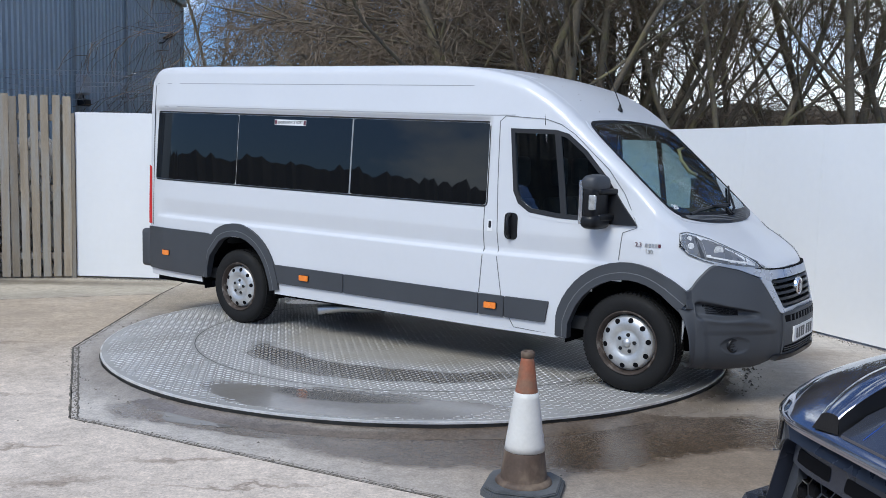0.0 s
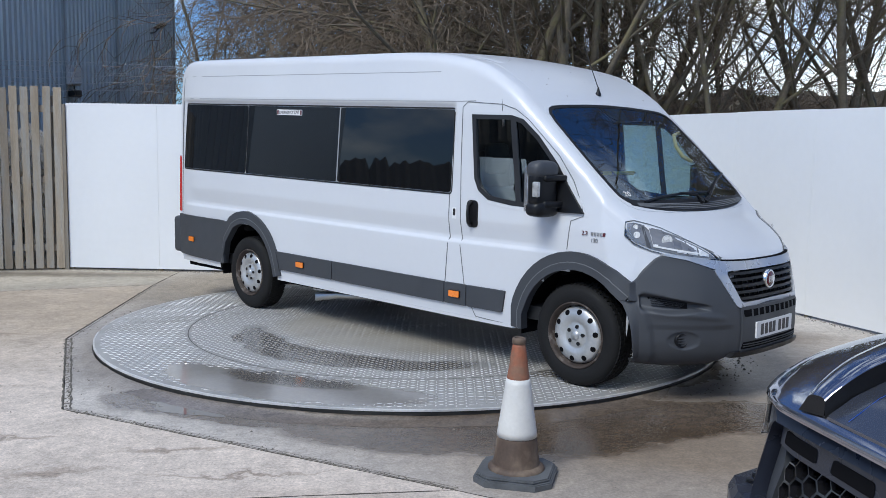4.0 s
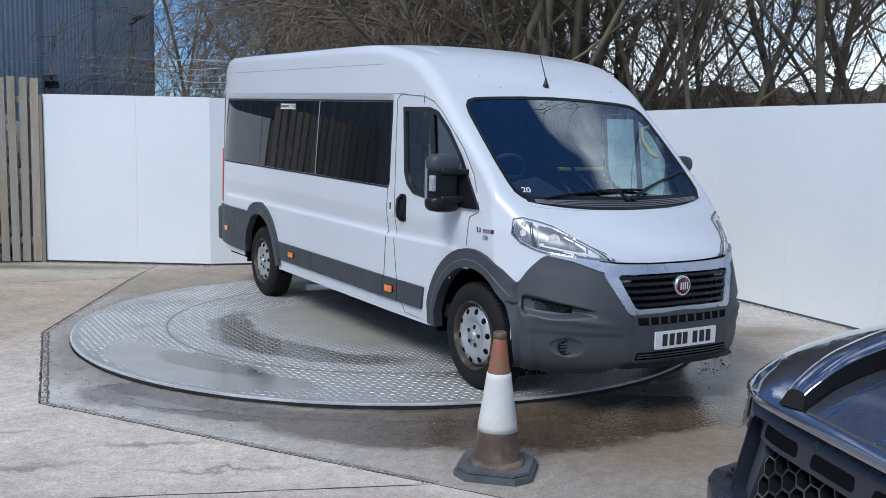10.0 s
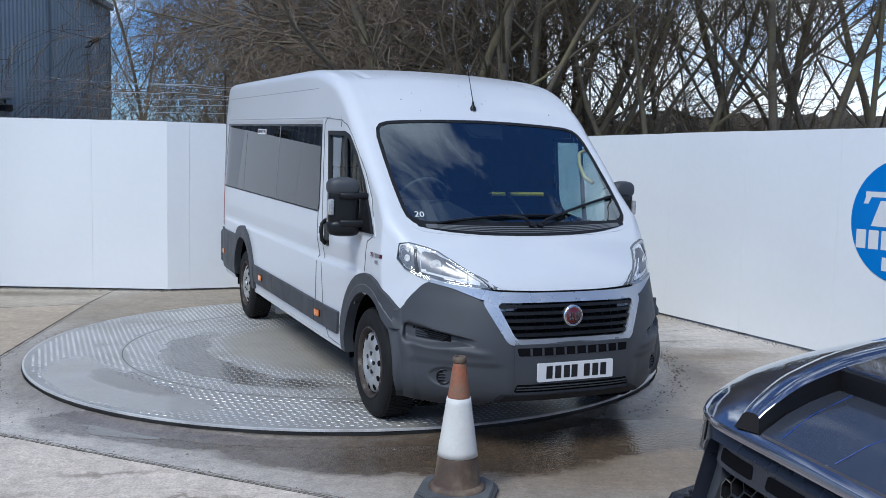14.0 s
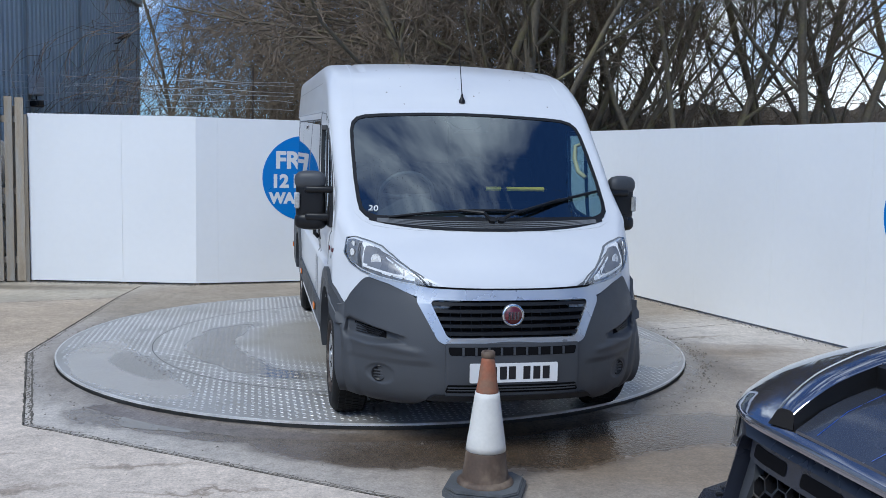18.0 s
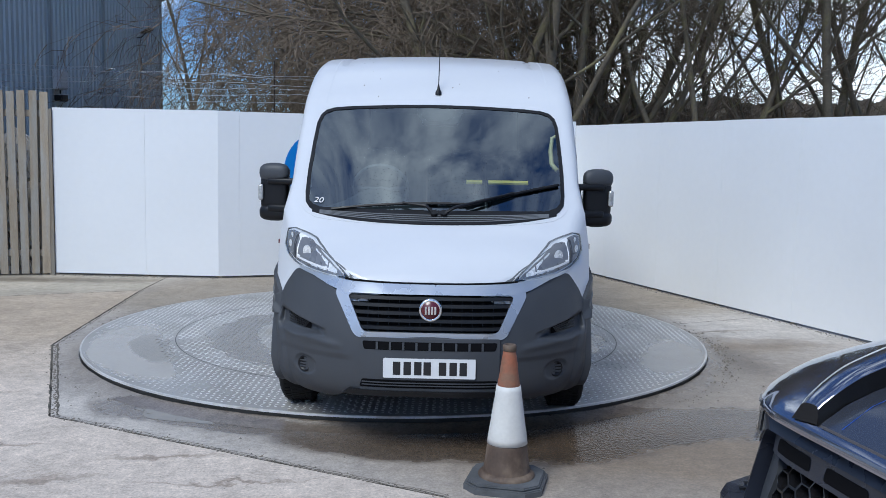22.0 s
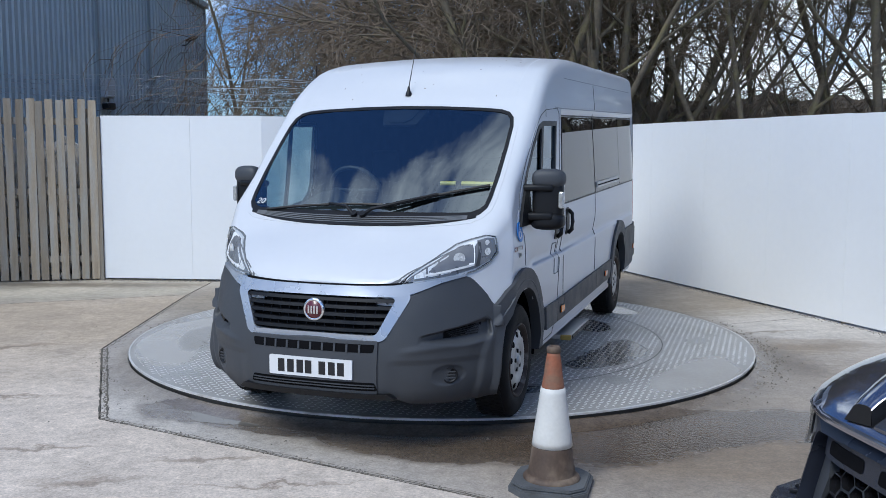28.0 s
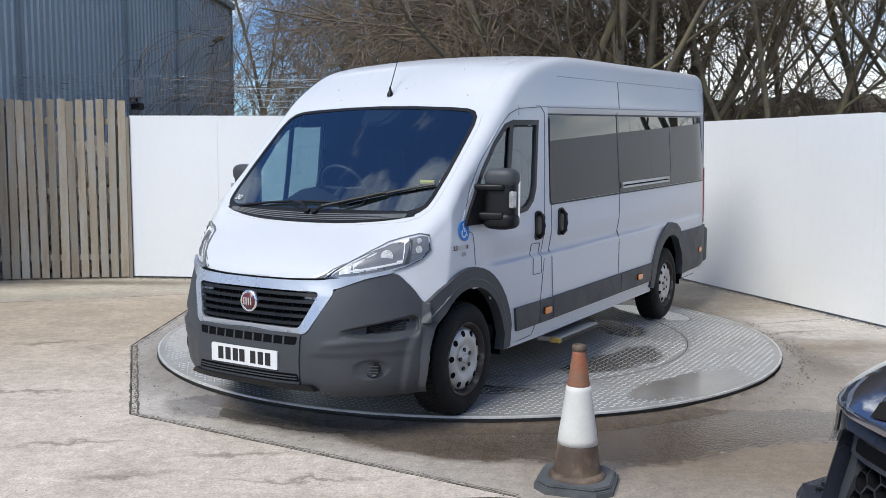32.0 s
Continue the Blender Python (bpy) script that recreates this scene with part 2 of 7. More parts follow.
def concrete(name, dry, damp, wet, stains):
    """Poured concrete with grit; zones of it are damp, wet (darker and glossy) or stained."""
    m = surf(name, dry, rough=0.85, var=0.16, scale=0.8, fine=45.0, bump=0.16, tint=tuple(c * 0.80 for c in dry), tint_at=(0.5, 0.72))
    n, l = m.node_tree.nodes, m.node_tree.links
    b = n["Principled BSDF"]
    geo = n.new("ShaderNodeNewGeometry")
    pos = geo.outputs["Position"]

    def speckle(scale, lo, hi, to0, to1, detail=5, rough=0.7):
        ns, mr, sc = n.new("ShaderNodeTexNoise"), n.new("ShaderNodeMapRange"), n.new("ShaderNodeVectorMath")
        ns.inputs["Scale"].default_value, ns.inputs["Detail"].default_value, ns.inputs["Roughness"].default_value = scale, detail, rough
        mr.inputs["From Min"].default_value, mr.inputs["From Max"].default_value = lo, hi
        mr.inputs["To Min"].default_value, mr.inputs["To Max"].default_value = to0, to1
        sc.operation = "SCALE"
        l.new(pos, ns.inputs["Vector"])
        l.new(ns.outputs["Fac"], mr.inputs["Value"])
        l.new(b.inputs["Base Color"].links[0].from_socket, sc.inputs[0])
        l.new(mr.outputs["Result"], sc.inputs["Scale"])
        l.new(sc.outputs[0], b.inputs["Base Color"])

    speckle(2.2, 0.30, 0.70, 0.82, 1.14, 9, 0.68)
    speckle(13, 0.34, 0.66, 0.80, 1.17, 8)
    speckle(60, 0.32, 0.68, 0.72, 1.24, 5)
    speckle(11, 0.29, 0.38, 0.50, 1.0, 9, 0.85)
    if stains:
        apply_zone(m, zone_mask(m, stains, pos, 0.22, 6.5, 0.7), (0.42, 0.38, 0.34), None, 0.75)
    for zones, tint, gloss, warp, soft in damp:
        apply_zone(m, zone_mask(m, zones, pos, warp, 1.1, soft), tint, gloss)
    if wet:
        apply_zone(m, zone_mask(m, wet, pos, 0.22, 2.0, 0.10), (0.38, 0.352, 0.330), 0.16)
    return m


TABLE = (-0.223, 8.518, 0.068)      # centre of the turntable's top
TABLE_R = 2.761

M_CONC = concrete("concrete_pale", (0.58, 0.495, 0.415),
                  [([(-6.2, 9.2, 3.6, 3.0, 20), (-3.6, 9.6, 0.9, 2.0, 0)], (0.74, 0.70, 0.62), None, 0.5, 0.45), ([(0.6, 3.9, 2.2, 0.45, -8)], (0.75, 0.72, 0.70), None, 0.3, 0.3)],
                  [], [(-2.05, 4.76, 0.22, 0.05, 12), (-1.45, 5.14, 0.30, 0.035, 10), (-2.5, 5.28, 0.30, 0.03, 14), (-1.0, 4.75, 0.40, 0.02, 6), (-3.4, 6.4, 0.45, 0.03, 8), (-4.0, 8.1, 0.25, 0.06, 20)])
M_CONC_FAR = concrete("concrete_brown", (0.40, 0.35, 0.275), [([(-5.2, 11.2, 1.4, 0.35, 10)], (1.25, 1.25, 1.25), None, 0.4, 0.4)], [], [(-5.0, 11.9, 1.6, 0.15, 2)])
M_CONC_IN = concrete("concrete_yard", (0.50, 0.455, 0.405),
                     [([(1.0, 12.0, 5.2, 2.55, 20)], (0.66, 0.61, 0.53), None, 0.35, 0.15),
                      ([(3.4, 5.9, 4.0, 2.5, 8), (3.1, 8.5, 0.9, 0.28, 5)], (0.66, 0.61, 0.555), 0.45, 0.5, 0.25),
                      ([(1.6, 5.3, 1.9, 0.55, -6), (3.0, 8.3, 0.55, 0.22, 6)], (0.74, 0.68, 0.60), 0.45, 0.4, 0.4)],
                     [(-1.45, 5.98, 0.85, 0.27, -20), (0.15, 5.55, 1.2, 0.48, -10), (1.1, 5.75, 1.5, 0.45, 14), (TABLE[0], TABLE[1], TABLE_R + 0.16, TABLE_R + 0.16, 0)],
                     [(2.75, 7.7, 0.2, 0.5, 0), (2.95, 9.1, 0.35, 0.04, 20)])
M_EARTH = surf("joint_filler", (0.11, 0.096, 0.078), 0.95, var=0.3, scale=4, bump=0.2)
M_HOARD = surf("white_board", (0.745, 0.75, 0.755), 0.42, var=0.03, scale=0.7, fine=12, bump=0.01)
M_WOOD = surf("weathered_wood", (0.35, 0.285, 0.205), 0.85, var=0.35, scale=2.2, fine=30, bump=0.15, piece=0.25, stretch=(6, 6, 0.6), tint=(0.27, 0.25, 0.215), tint_at=(0.42, 0.62))
M_CLAD = surf("grey_cladding", (0.43, 0.49, 0.53), 0.42, var=0.08, scale=0.4, fine=20, bump=0.01, metal=0.2)
M_CLAD_TRIM = surf("grey_flashing", (0.28, 0.32, 0.345), 0.4, var=0.08, scale=1.0, bump=0.01)
M_BARK = surf("bark", (0.150, 0.126, 0.090), 0.9, var=0.35, scale=3.0, fine=25, bump=0.25, tint=(0.15, 0.130, 0.072), tint_at=(0.5, 0.62))
M_TWIG = surf("twigs", (0.175, 0.132, 0.094), 0.9, var=0.45, scale=0.5, fine=8, bump=0, tint=(0.10, 0.08, 0.052), tint_at=(0.48, 0.62))
M_STEEL = surf("steel", (0.45, 0.46, 0.47), 0.35, metal=0.9, var=0.15, scale=4, bump=0.03)
M_DARKSTEEL = surf("dark_steel", (0.06, 0.058, 0.055), 0.5, metal=0.6, var=0.25, scale=6, bump=0.05)
M_EDGE = surf("scuffed_edge", (0.66, 0.645, 0.62), 0.45, metal=0.4, var=0.25, scale=3, fine=40, bump=0.05, tint=(0.36, 0.32, 0.28), tint_at=(0.56, 0.68))
M_LOZ = surf("tread_bright", (0.80, 0.79, 0.77), 0.34, metal=0.45, var=0.2, scale=2.0, bump=0.0, tint=(0.72, 0.70, 0.67), tint_at=(0.5, 0.65))
M_PLATE = surf("tread_plate", (0.37, 0.355, 0.335), 0.42, metal=0.25, var=0.16, scale=1.6, fine=40, bump=0.03, tint=(0.29, 0.275, 0.25), tint_at=(0.45, 0.65), rough_var=0.12)
# on the deck, by angle (doubled, radians) and radius: standing water, damp, worn dry paint
DECK_POOLS = [(-2.30, 2.42, 0.95, 0.30, 4), (2.50, 2.50, 0.55, 0.25, -4), (5.3, 2.3, 0.5, 0.2, 0)]
DECK_DAMP = [(-2.60, 1.52, 1.85, 0.23, 3), (2.72, 1.66, 0.80, 0.22, 0), (-2.3, 2.2, 0.5, 0.16, 0), (0.4, 2.1, 1.1, 0.16, 0), (4.6, 1.5, 0.6, 0.2, 0)]
DECK_WORN = [(0.0, 0.0, 1.22, 1.12, 0)]


def polar(m):
    """A socket with twice the angle round the object's axis and the radius."""
    n, l = m.node_tree.nodes, m.node_tree.links
    co, sp, at, dbl, ln, cb = n.new("ShaderNodeTexCoord"), n.new("ShaderNodeSeparateXYZ"), n.new("ShaderNodeMath"), n.new("ShaderNodeMath"), n.new("ShaderNodeVectorMath"), n.new("ShaderNodeCombineXYZ")
    flat = n.new("ShaderNodeVectorMath")
    flat.operation = "MULTIPLY"
    flat.inputs[1].default_value = (1, 1, 0)
    at.operation, dbl.operation, ln.operation = "ARCTAN2", "MULTIPLY", "LENGTH"
    dbl.inputs[1].default_value = 2.0
    l.new(co.outputs["Object"], flat.inputs[0])
    l.new(flat.outputs[0], sp.inputs[0])
    l.new(flat.outputs[0], ln.inputs[0])
    l.new(sp.outputs["Y"], at.inputs[0])
    l.new(sp.outputs["X"], at.inputs[1])
    l.new(at.outputs[0], dbl.inputs[0])
    l.new(dbl.outputs[0], cb.inputs["X"])
    l.new(ln.outputs["Value"], cb.inputs["Y"])
    return cb.outputs[0], flat.outputs[0]


for m_, dark, worn in ((M_PLATE, 0.54, (1.02, 0.98, 0.90)), (M_LOZ, 0.62, (0.52, 0.50, 0.46))):
    pol, flat_ = polar(m_)
    apply_zone(m_, zone_mask(m_, DECK_WORN, flat_, 0.3, 1.3, 0.12), worn, 0.6)
    apply_zone(m_, zone_mask(m_, DECK_DAMP, pol, 0.16, 2.2, 0.16), (dark, dark * 0.97, dark * 0.93), 0.16)
    apply_zone(m_, zone_mask(m_, DECK_POOLS, pol, 0.14, 2.0, 0.06), (0.86, 0.84, 0.82), 0.10)
M_WHITE = surf("white_paint", (0.565, 0.572, 0.59), 0.36, var=0.02, scale=1.2, fine=20, bump=0.0, coat=0.35, rough_var=0.05)
M_SILVER = surf("silver_paint", (0.42, 0.44, 0.48), 0.32, metal=0.55, var=0.03, scale=5, bump=0.0, coat=0.4)
M_GREY = surf("grey_plastic", (0.042, 0.045, 0.051), 0.55, var=0.10, scale=5, fine=200, bump=0.04)
M_BLACK = surf("black_plastic", (0.007, 0.007, 0.008), 0.42, spec=0.3, var=0.2, scale=8, fine=150, bump=0.03)
# near-black, almost no gloss: shade in openings and hollows put into the colour
M_DARK = surf("void_shade", (0.006, 0.006, 0.007), 0.85, var=0.2, bump=0.0, spec=0.05)
M_RUBBER = surf("tyre_rubber", (0.009, 0.0088, 0.0088), 0.75, spec=0.25, var=0.3, scale=9, fine=70, bump=0.08)
M_SEAL = surf("rubber_seal", (0.012, 0.012, 0.013), 0.5, var=0.1, bump=0.0)
M_GAP = surf("shut_line", (0.13, 0.135, 0.14), 0.8, var=0.1, bump=0.0)
M_CLEAR = surf("clear_indicator", (0.42, 0.42, 0.41), 0.15, metal=0.3, var=0.3, scale=30, bump=0.0, coat=0.6)
M_GAPL = surf("pale_shut_line", (0.30, 0.31, 0.32), 0.7, var=0.1, bump=0.0)
M_SEAMW = surf("white_seam", (0.55, 0.56, 0.58), 0.5, var=0.05, bump=0.0)
M_RIM = surf("silver_wheel", (0.46, 0.46, 0.455), 0.42, metal=0.6, var=0.15, scale=9, bump=0.02, tint=(0.50, 0.47, 0.44), tint_at=(0.58, 0.8))
M_RUST = surf("rusty_rim", (0.045, 0.032, 0.025), 0.7, metal=0.2, var=0.5, scale=14, bump=0.1, tint=(0.13, 0.115, 0.10), tint_at=(0.55, 0.7))
M_CHROME = surf("chrome", (0.78, 0.79, 0.80), 0.2, metal=1.0, var=0.05, bump=0.0, rough_var=0.04)
M_AMBER = surf("amber_lens", (0.75, 0.20, 0.02), 0.2, var=0.1, coat=0.6, bump=0.0)
M_RED = surf("red_lens", (0.50, 0.02, 0.02), 0.15, var=0.1, coat=0.6, bump=0.0)
M_TINT = glass("tinted_glass", (0.0065, 0.007, 0.008), 0.0, 0.0)
M_TINT.node_tree.nodes["Principled BSDF"].inputs["Roughness"].default_value = 0.015
M_TINT.node_tree.nodes["Principled BSDF"].inputs["Specular IOR Level"].default_value = 0.34
M_GLASS = pane_glass("clear_glass", (0.55, 0.70, 0.72))
M_LENS = pane_glass("lamp_lens", (0.97, 0.98, 0.98), 0.05, (0.9, 0.9, 0.9))
M_CONE_O = surf("dirty_orange_rubber", (0.30, 0.09, 0.04), 0.65, var=0.3, scale=6, fine=60, bump=0.05, tint=(0.17, 0.09, 0.055), tint_at=(0.45, 0.62))
M_CONE_B = surf("dirty_brown_rubber", (0.09, 0.06, 0.042), 0.7, var=0.35, scale=7, fine=60, bump=0.05, tint=(0.16, 0.12, 0.085))
M_CONE_W = surf("reflective_sleeve", (0.58, 0.565, 0.53), 0.5, var=0.1, scale=6, bump=0.02, tint=(0.48, 0.44, 0.38), tint_at=(0.58, 0.8))
M_CONE_K = surf("grey_rubber_base", (0.085, 0.088, 0.092), 0.75, var=0.3, scale=9, bump=0.08)
M_BLUE = surf("blue_vinyl", (0.01, 0.17, 0.52), 0.35, var=0.04, bump=0.0)
# colour of the thin blue reflections drawn on the dark car's bonnet
M_DEEPBLUE = surf("blue_reflection_line", (0.008, 0.07, 0.40), 0.35, var=0.04, bump=0.0)
M_VINYL_W = surf("white_vinyl", (0.66, 0.66, 0.66), 0.4, var=0.02, bump=0.0)
M_VINYL_K = surf("black_vinyl", (0.012, 0.012, 0.014), 0.4, var=0.02, bump=0.0)
M_VINYL_R = surf("red_vinyl", (0.085, 0.006, 0.012), 0.3, var=0.04, bump=0.0, coat=0.5)
M_CARPAINT = surf("dark_blue_paint", (0.19, 0.20, 0.25), 0.06, metal=0.85, spec=0.8, var=0.05, bump=0.0, coat=1.0, rough_var=0.03)
M_PANEL = surf("satin_blue_paint", (0.085, 0.092, 0.115), 0.22, metal=0.6, var=0.05, bump=0.0, coat=0.5)
M_GLOSSK = surf("gloss_black", (0.012, 0.012, 0.014), 0.12, var=0.1, bump=0.0, coat=0.8)
M_SATIN = surf("satin_black", (0.020, 0.023, 0.034), 0.27, var=0.08, scale=4, fine=200, bump=0.01)
M_CREAM = surf("cream_plastic", (0.62, 0.52, 0.26), 0.4, var=0.05, bump=0.0)
M_OCHRE = surf("dirty_yellow_plastic", (0.34, 0.23, 0.05), 0.5, var=0.15, bump=0.0)
M_YELLOW = surf("yellow_rail", (0.70, 0.55, 0.06), 0.4, var=0.05, bump=0.0)
M_SEAT = surf("grey_cloth", (0.013, 0.0135, 0.015), 0.9, var=0.2, scale=10, bump=0.0)
M_REFL = surf("lamp_reflector", (0.72, 0.72, 0.71), 0.28, metal=0.25, var=0.15, scale=30, bump=0.0)
M_LAMPBACK = surf("lamp_housing", (0.20, 0.20, 0.205), 0.3, metal=0.4, var=0.1, scale=9, bump=0.0)
M_TRIM = surf("pale_trim", (0.22, 0.23, 0.24), 0.7, var=0.06, bump=0.02)
M_WATER = glass("water_film", (0.15, 0.137, 0.122), 0.03, 0.0)


# ---- mesh helpers ----
def part(name, bm, material, parent=None, label="", smooth=False):
    """Links a bmesh as one mesh object under a thing or a part."""
    me = bpy.data.meshes.new(name)
    if smooth:
        for f in bm.faces:
            f.smooth = True
    bm.to_mesh(me)
    bm.free()
    for mm in (material if isinstance(material, (list, tuple)) else [material]):
        me.materials.append(mm)
    ob = new(name, me)
    if parent is not None:
        ob.parent = parent
    if label:
        ob["label"] = label
    return ob


def mesh_part(name, verts, faces, material, parent=None, label="", smooth=False):
    me = bpy.data.meshes.new(name)
    me.from_pydata([tuple(v) for v in verts], [], [tuple(f) for f in faces])
    if smooth:
        me.polygons.foreach_set("use_smooth", [True] * len(me.polygons))
    for mm in (material if isinstance(material, (list, tuple)) else [material]):
        me.materials.append(mm)
    me.update()
    ob = new(name, me)
    if parent is not None:
        ob.parent = parent
    if label:
        ob["label"] = label
    return ob


def thing(name, m=None, label="", category="", group="", kind=""):
    ob = new(name)
    ob.empty_display_size = 0.1
    if m is not None:
        ob.matrix_basis = m
    return tagged(ob, label, category, group, kind)


def box(bm, x0, x1, y0, y1, z0, z1, bevel=0.0, m=None, seg=1):
    vs = [bm.verts.new((x, y, z)) for z in (z0, z1) for y in (y0, y1) for x in (x0, x1)]
    fs = [bm.faces.new([vs[i] for i in q]) for q in ((0, 2, 3, 1), (4, 5, 7, 6), (0, 1, 5, 4), (2, 6, 7, 3), (0, 4, 6, 2), (1, 3, 7, 5))]
    if bevel:
        es = list({e for f in fs for e in f.edges})
        r = bmesh.ops.bevel(bm, geom=es, offset=bevel, segments=seg, affect="EDGES", profile=0.5)
        vs = list({v for f in r["faces"] for v in f.verts} | {v for v in vs if v.is_valid})
    if m is not None:
        bmesh.ops.transform(bm, matrix=m, verts=vs)
    return vs


def tube(bm, pts, r, n=8, cap=True):
    """A round bar along points; r is one radius or one for each point."""
    rings = []
    pts = [Vector(p) for p in pts]
    up = Vector((0.03, 0.02, 1)).normalized()
    for i, p in enumerate(pts):
        d = (pts[min(i + 1, len(pts) - 1)] - pts[max(i - 1, 0)]).normalized()
        a = d.cross(up)
        a = a.normalized() if a.length > 0.05 else d.cross(Vector((1, 0, 0))).normalized()
        b = d.cross(a)
        rr = r[i] if isinstance(r, (list, tuple)) else r
        rings.append([bm.verts.new(p + rr * (math.cos(2 * math.pi * k / n) * a + math.sin(2 * math.pi * k / n) * b)) for k in range(n)])
    for u, v in zip(rings, rings[1:]):
        for k in range(n):
            bm.faces.new((u[k], u[(k + 1) % n], v[(k + 1) % n], v[k]))
    if cap:
        bm.faces.new(rings[0][::-1])
        bm.faces.new(rings[-1])
    return rings


def lathe(bm, profile, n=32, axis="Y", centre=(0, 0, 0), caps=False):
    """Turns (radius, along) pairs about an axis."""
    rings = []
    for r, a in profile:
        ring = []
        for k in range(n):
            t = 2 * math.pi * k / n
            c, s = r * math.cos(t), r * math.sin(t)
            p = {"Y": (c, a, s), "Z": (c, s, a), "X": (a, c, s)}[axis]
            ring.append(bm.verts.new(Vector(p) + Vector(centre)))
        rings.append(ring)
    for u, v in zip(rings, rings[1:]):
        for k in range(n):
            bm.faces.new((u[k], u[(k + 1) % n], v[(k + 1) % n], v[k]))
    if caps:
        bm.faces.new(rings[0][::-1])
        bm.faces.new(rings[-1])
    return rings


def prism(bm, outline, z0, z1, m=None):
    """A slab with a flat outline of (x, y) points."""
    lo = [bm.verts.new((x, y, z0)) for x, y in outline]
    hi = [bm.verts.new((x, y, z1)) for x, y in outline]
    k = len(outline)
    bm.faces.new(lo[::-1])
    bm.faces.new(hi)
    for i in range(k):
        bm.faces.new((lo[i], lo[(i + 1) % k], hi[(i + 1) % k], hi[i]))
    if m is not None:
        bmesh.ops.transform(bm, matrix=m, verts=lo + hi)
    return lo + hi


def text_mesh(body, size, extrude=0.002, align="CENTER", bold=0.0):
    """The mesh of a word in the built-in font, standing in its local xy plane."""
    cu = bpy.data.curves.new("word", "FONT")
    cu.offset = bold
    cu.body, cu.size, cu.extrude, cu.align_x, cu.align_y = body, size, extrude, align, "CENTER"
    ob = bpy.data.objects.new("word", cu)
    scene.collection.objects.link(ob)
    me = bpy.data.meshes.new_from_object(ob.evaluated_get(bpy.context.evaluated_depsgraph_get()))
    bpy.data.objects.remove(ob)
    bpy.data.curves.remove(cu)
    return me


def word(name, body, size, material, parent, m, label="", bold=0.0, extrude=0.002, align="CENTER"):
    me = text_mesh(body, size, extrude, align, bold)
    me.materials.clear()
    me.materials.append(material)
    ob = new(name, me)
    ob.parent = parent
    ob.matrix_basis = m
    if label:
        ob["label"] = label
    return ob


def wall_matrix(p, q):
    """Local x runs from p to q along the ground, local z is up, and local -y is the front."""
    d = Vector((q[0] - p[0], q[1] - p[1], 0))
    return pose(p[0], p[1], 0, 0, 0, math.degrees(math.atan2(d.y, d.x))), d.length

# ---- the ground ----
def ragged(poly, step=0.12, amount=0.006):
    out = []
    for (ax, ay), (bx, by) in zip(poly, poly[1:] + poly[:1]):
        d = math.hypot(bx - ax, by - ay)
        k = max(1, min(int(d / step), 90))
        for i in range(k):
            t = i / k
            j = amount * (noise.noise((ax + (bx - ax) * t * 9, (ay + (by - ay) * t) * 9, 3.1)))
            nx, ny = -(by - ay) / d, (bx - ax) / d
            w = 2.2 if noise.noise((t * d * 1.7, ax, by)) > 0.35 else 1.0
            out.append((ax + (bx - ax) * t + nx * (0.006 + j * w), ay + (by - ay) * t + ny * (0.006 + j * w)))
    return out


bm = bmesh.new()
s = [bm.verts.new((x, y, -0.016)) for x, y in ((-900, -900), (900, -900), (900, 900), (-900, 900))]
bm.faces.new(s)
ground = tagged(part("ground", bm, M_EARTH), "dark earth and joint filler under the concrete yard", "ground", kind="structure")

JU, JC, JD = (-3.22, 8.03), (-2.39, 5.89), (0.13, 4.56)
SLABS = [
    (M_CONC_IN, [(-3.42, 15.0), (-3.40, 11.15), JU, JC, JD, (7.0, 0.93), (14.0, 0.93), (14.0, 15.0)], "stained wet concrete slab round the turntable"),
    (M_CONC, [JU, (-3.40, 11.15), (-4.88, 10.53), (-14.0, 6.7), (-14.0, 2.8), (-1.97, 4.27), JD, JC], "pale weathered concrete slab with dark stains"),
    (M_CONC_FAR, [(-3.40, 11.15), (-3.42, 15.0), (-14.0, 15.0), (-14.0, 6.7), (-4.88, 10.53)], "brownish concrete slab before the fence"),
    (M_CONC, [JD, (-1.97, 4.27), (-14.0, 2.8), (-14.0, -14.0), (14.0, -14.0), (14.0, 0.93), (7.0, 0.93)], "pale concrete slab with fine grit"),
]
for mat_s, poly, lab in SLABS:
    area = sum(a[0] * b[1] - b[0] * a[1] for a, b in zip(poly, poly[1:] + poly[:1]))
    if area < 0:
        poly = poly[::-1]
    bm = bmesh.new()
    prism(bm, ragged(poly), -0.03, 0.0)
    bmesh.ops.triangulate(bm, faces=[f for f in bm.faces if len(f.verts) > 4])
    for f in bm.faces:
        f.normal_update()
        if f.normal.z < 0.5:
            f.material_index = 1
    tagged(part("pavement_slab", bm, [mat_s, M_EARTH]), lab, "pavement", kind="structure")


def joint_line(name, p, q, off, width, seed):
    """A ragged tarry line beside a slab joint."""
    a, b = Vector(p), Vector(q)
    d = (b - a).normalized()
    n2 = Vector((-d.y, d.x))
    k = int((b - a).length / 0.03)
    vs, fs = [], []
    for i in range(k + 1):
        c = a + d * (b - a).length * i / k + n2 * (off + 0.010 * noise.noise((i * 0.21, seed, 0)) + 0.008 * noise.noise((i * 0.9, seed, 3)))
        w = max(width * 0.35, width * (0.65 + 0.7 * noise.noise((i * 0.33, seed, 5)) + 0.4 * noise.noise((i * 1.1, seed, 8))))
        u, v = c + n2 * w, c - n2 * w
        vs += [(u.x, u.y, 0.0022), (v.x, v.y, 0.0022)]
        if i:
            fs.append((2 * i - 2, 2 * i - 1, 2 * i + 1, 2 * i))
    return tagged(mesh_part(name, vs, fs, M_EARTH), "ragged dark line beside a concrete joint", "joint", kind="structure")


